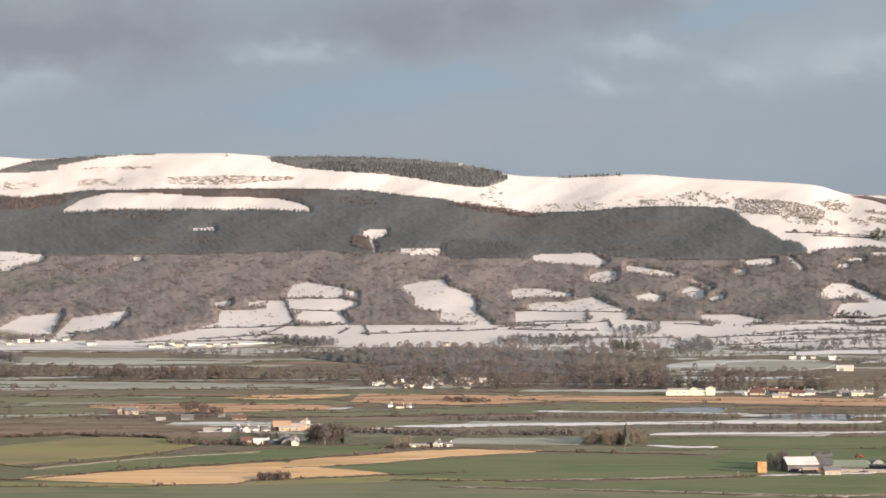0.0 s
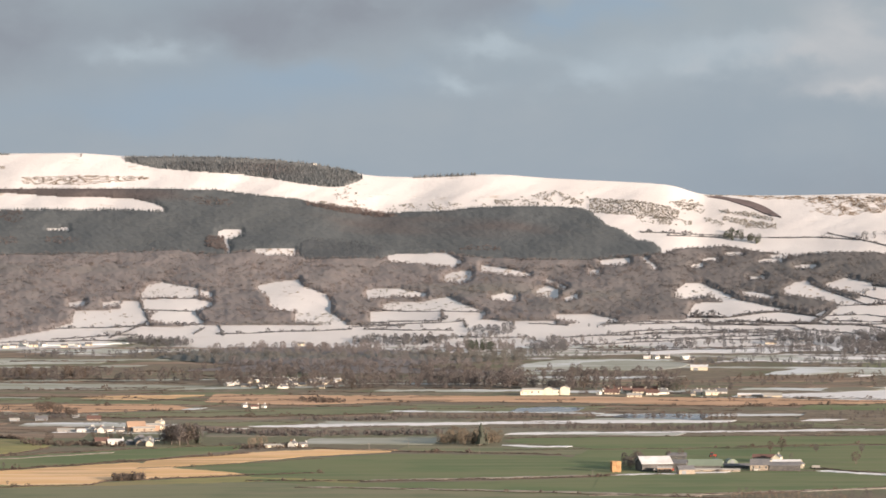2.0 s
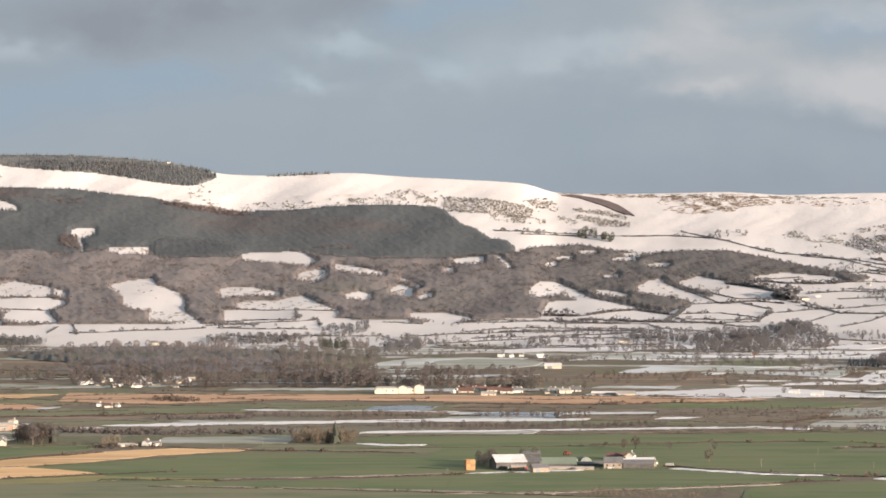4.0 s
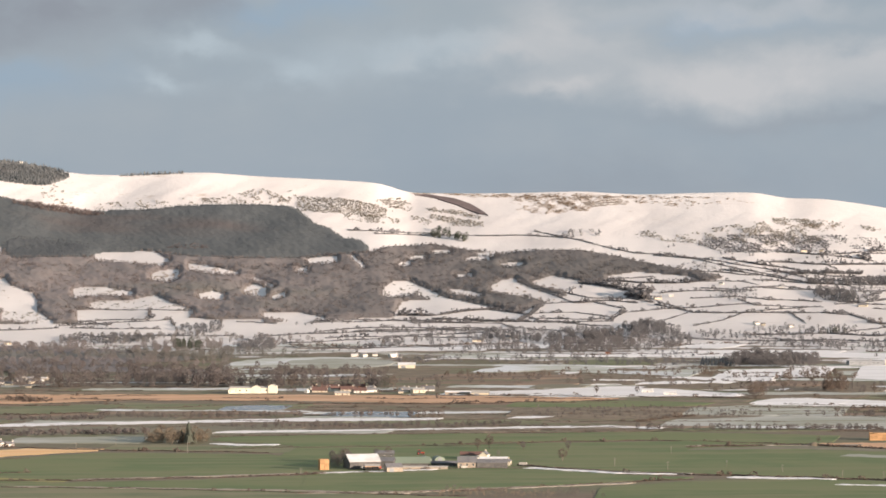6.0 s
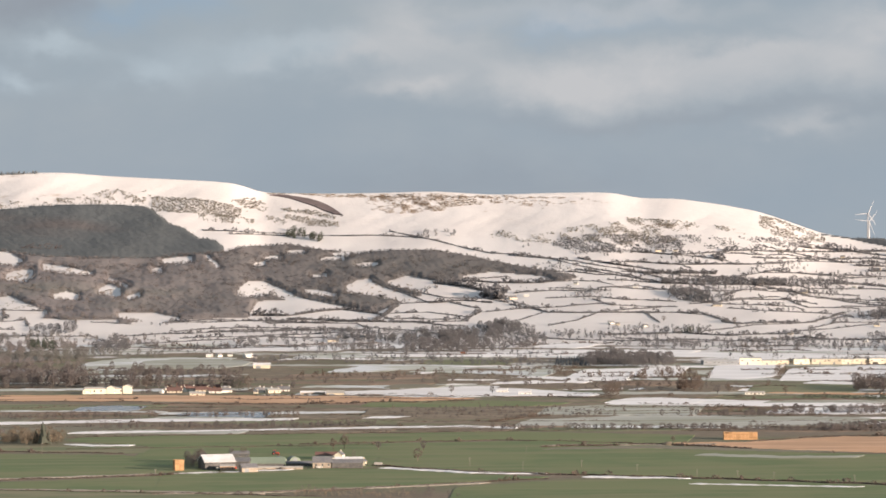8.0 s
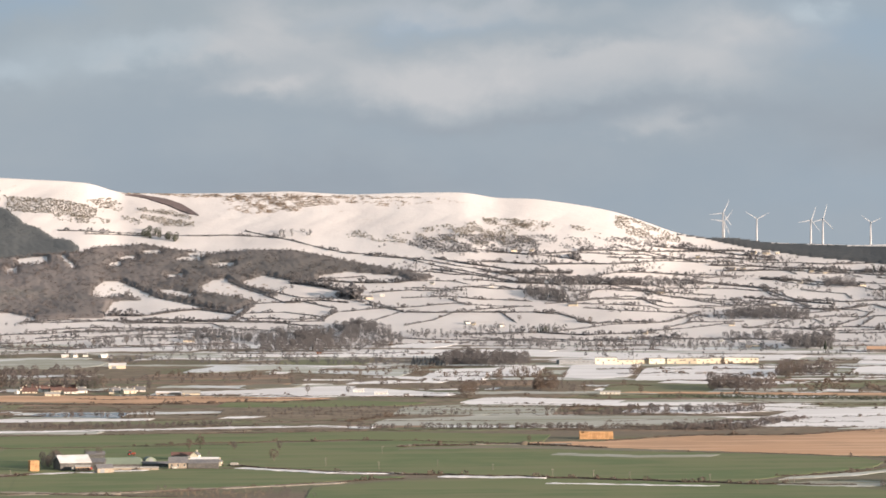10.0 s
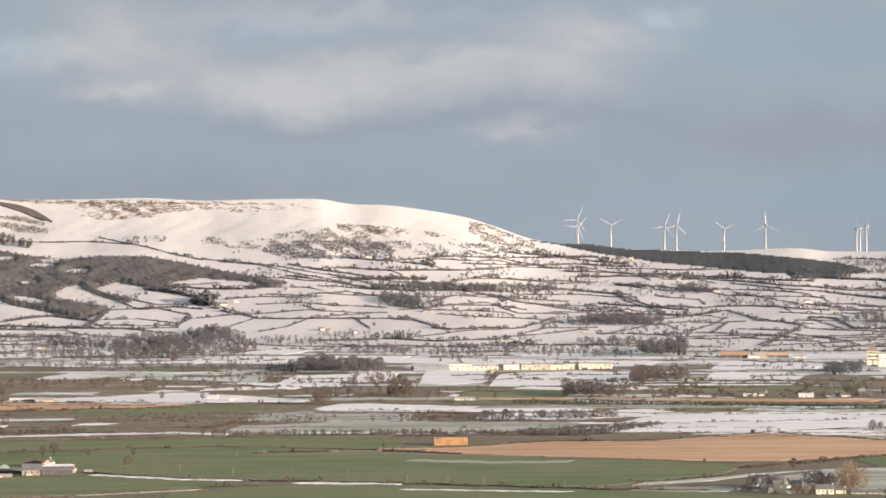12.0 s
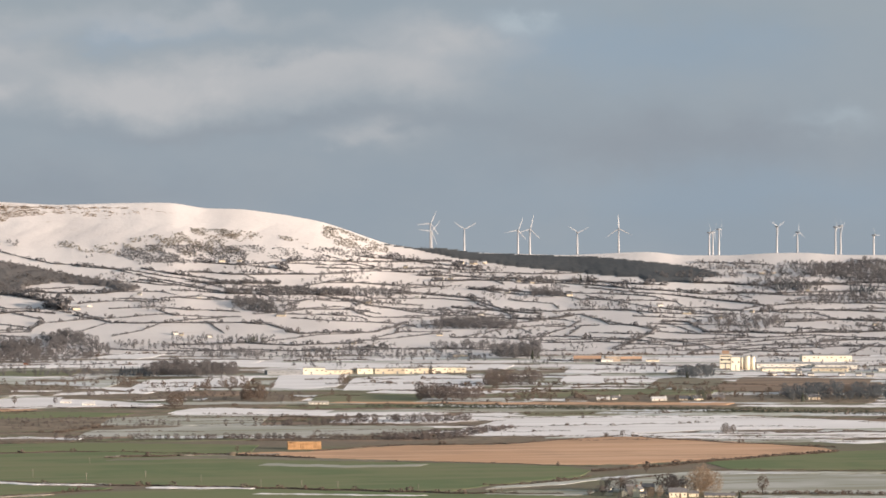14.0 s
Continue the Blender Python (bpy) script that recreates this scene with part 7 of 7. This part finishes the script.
tractor(1398, 830, 20, RED_PAINT, "red tractor parked in the farmyard")
tractor(1518, 809, -10, RED_PAINT, "red tractor parked behind the sheds")
for u, v, mat, label in [(1420, 836, SHEET, "pale farm trailer loaded with feed"), (1442, 836, RED_PAINT, "red farm trailer in the yard"), (1600, 832, SHEET, "pale farm trailer beside a byre"), (1700, 829, SHEET, "pale farm trailer on a snowy track")]:
    e, s = stand("farm_trailer", u, v, r.uniform(-20, 20), label, "trailer", "farm trailers")
    part("body", box_mesh("body", mat, -2.0, 2.0, -1.0, 1.0, 0.8, 2.0), e)
    part("drawbar", box_mesh("drawbar", GREY_WALL, 2.0, 3.2, -0.08, 0.08, 0.7, 0.85), e)
    for y in (-0.9, 0.9):
        w = part("wheel", lathe("wheel", RUBBER, [(-0.15, 0.45), (0.15, 0.45)], 14), e)
        w.matrix_basis = Matrix.Translation((-0.5, y, 0.45)) @ Matrix.Rotation(math.radians(90), 4, "X")
# earth heap
e, s = stand("earth_heap", 2214, 791, 0, "dark heap of earth at a field edge", "heap")
part("heap", lathe("heap", REED, [(0, 4.2), (0.7, 3.4), (1.4, 2.3), (1.9, 0.9), (2.0, 0.2)], 18), e)


# ---- single trees ----
def lone_tree(seed, mat, name, label, crown=240, size=0.075, fill=0.36):
    q = np.random.default_rng(seed)
    e = tagged(new(name), label, "tree", "lone trees")
    v, f = [], []

    def limb(a, b, r0, r1):
        a, b = np.array(a, float), np.array(b, float)
        o = len(v)
        for c, t in ((a, r0), (b, r1)):
            v.extend([(c[0] + t * math.cos(k * 2.094), c[1] + t * math.sin(k * 2.094), c[2]) for k in range(3)])
        f.extend([(o + k, o + (k + 1) % 3, o + 3 + (k + 1) % 3, o + 3 + k) for k in range(3)])

    limb((0, 0, 0), (0.01, 0, 0.45), 0.035, 0.022)
    for i in range(9):
        a, z = q.uniform(0, 6.28), q.uniform(0.22, 0.5)
        tip = (0.3 * math.cos(a) * q.uniform(0.6, 1), 0.3 * math.sin(a) * q.uniform(0.6, 1), z + q.uniform(0.2, 0.42))
        limb((0, 0, z), tip, 0.014, 0.004)
    part("trunk", mesh_of("trunk", v, f, BARK), e)
    cv, cf = spray(q, crown, size, fill, 0.2)
    part("crown", mesh_of("crown", cv, cf, mat), e)
    return e


def tip_up(e, u, v, tall, deg):
    s = float(reach(u, v)) / F * tall
    return Matrix.Translation(site(u, v, -0.05).tolist()) @ Matrix.Rotation(deg, 4, "Z") @ Matrix.Scale(s, 4)


MODELS = [lone_tree(k, TWIG if k % 2 else HEDGE, "bare_tree", "leafless broadleaf tree standing at a field edge", fill=0.3 + 0.04 * (k % 3)) for k in range(5)]
NEAR_TREES = [(560, 787, 36), (575, 788, 38), (590, 787, 40), (604, 786, 36), (570, 779, 26), (598, 776, 24), (548, 786, 22), (345, 786, 24), (172, 768, 10), (20, 732, 12), (42, 741, 12), (272, 856, 8), (210, 820, 8), (265, 826, 10), (1385, 824, 26), (1372, 828, 20), (1440, 812, 16), (1462, 812, 18), (1362, 822, 22), (1640, 798, 26), (1620, 800, 22), (1700, 800, 16), (1770, 820, 24), (1780, 801, 18), (2222, 786, 12), (2790, 812, 10)]
MIDDLE_TREES = [(2904, 760, 14), (2922, 759, 10), (3086, 752, 20), (3100, 752, 16), (2946, 822, 16), (2990, 857, 34), (2972, 856, 32), (3012, 857, 30), (2900, 858, 28), (3152, 860, 36), (2868, 862, 18), (2846, 864, 14), (2956, 864, 14), (1548, 710, 12), (1830, 700, 16), (1902, 700, 14), (2040, 698, 12), (2130, 700, 14), (2320, 698, 14), (402, 279, 7), (480, 733, 10), (1030, 772, 14), (985, 770, 12), (960, 770, 10), (880, 690, 24), (1126, 690, 30)]
FAR_TREES = [(1290, 692, 28), (1312, 692, 26), (1470, 692, 24), (1456, 690, 20), (1550, 692, 14), (3150, 696, 12), (3270, 690, 22), (3300, 690, 26), (2420, 700, 16), (2300, 700, 18), (2160, 690, 16), (1960, 645, 14), (2390, 686, 12), (2700, 700, 18), (3040, 690, 24), (3056, 691, 16), (3246, 600, 12), (3080, 600, 10), (2330, 577, 14), (1990, 546, 7), (2205, 571, 10), (1510, 613, 16), (1452, 616, 12), (3330, 640, 12)]
for k, (u, v, tall) in enumerate(NEAR_TREES + MIDDLE_TREES + FAR_TREES):
    m = MODELS[k % 5]
    pl = tip_up(m, u, v, tall, 1.7 * k)
    if k < 5:
        m.matrix_basis = pl
        continue
    e = MODELS[k % 5]
    made = copy_thing(e, pl)
    made.matrix_basis = pl

def fir(u, v, tall):
    e = tagged(new("fir_tree"), "dark pointed fir tree among bare trees", "tree", "lone firs")
    q = np.random.default_rng(int(u))
    part("trunk", lathe("trunk", BARK, [(0, 0.03), (0.3, 0.02)], 5), e)
    cv, cf = cone_tree(q, 9, 3)
    sv, sf = spray(q, 90, 0.09, 0.2, 0.1)
    sv[:, :2] *= np.clip(1.25 - sv[:, 2:], 0.1, 1)
    part("crown", mesh_of("crown", np.concatenate([cv, sv]), [*cf.tolist(), *(sf + len(cv)).tolist()], EVERGREEN), e)
    e.matrix_basis = tip_up(e, u, v, tall, 0.3)


for u, v, tall in [(1108, 789, 42), (1096, 788, 26), (1118, 788, 24), (3112, 873, 22), (610, 786, 30), (2675, 660, 18), (2690, 662, 20), (3018, 655, 16), (1100, 620, 22), (1110, 621, 20), (2745, 622, 18), (2755, 621, 16), (3222, 696, 18), (1442, 690, 22), (2830, 482, 12), (2842, 483, 12), (1552, 425, 12), (1595, 431, 14), (3230, 495, 10)]:
    fir(u, v, tall)


# ---- poles across the fields ----
def pole(u, v, tall):
    e, s = stand("utility_pole", u, v, 15, "weathered wooden pole carrying a crossarm", "utility pole", "utility poles")
    h = tall * s
    part("post", lathe("post", POST_WOOD, [(0, 0.13), (h, 0.09)], 8), e)
    piece("crossarm", POST_WOOD, e, (0, 0, h * 0.93), (1.6, 0.12, 0.12))


for u, v, tall in [(1106, 806, 20), (910, 800, 15), (980, 793, 13), (1862, 829, 15), (1956, 836, 15), (1962, 806, 12), (2060, 830, 12), (2158, 838, 13), (2264, 848, 14), (2336, 850, 14), (2400, 852, 14), (2542, 856, 14), (2690, 856, 13), (320, 716, 14), (182, 722, 12), (628, 720, 12), (1306, 845, 12), (2690, 762, 10)]:
    pole(u, v, tall)
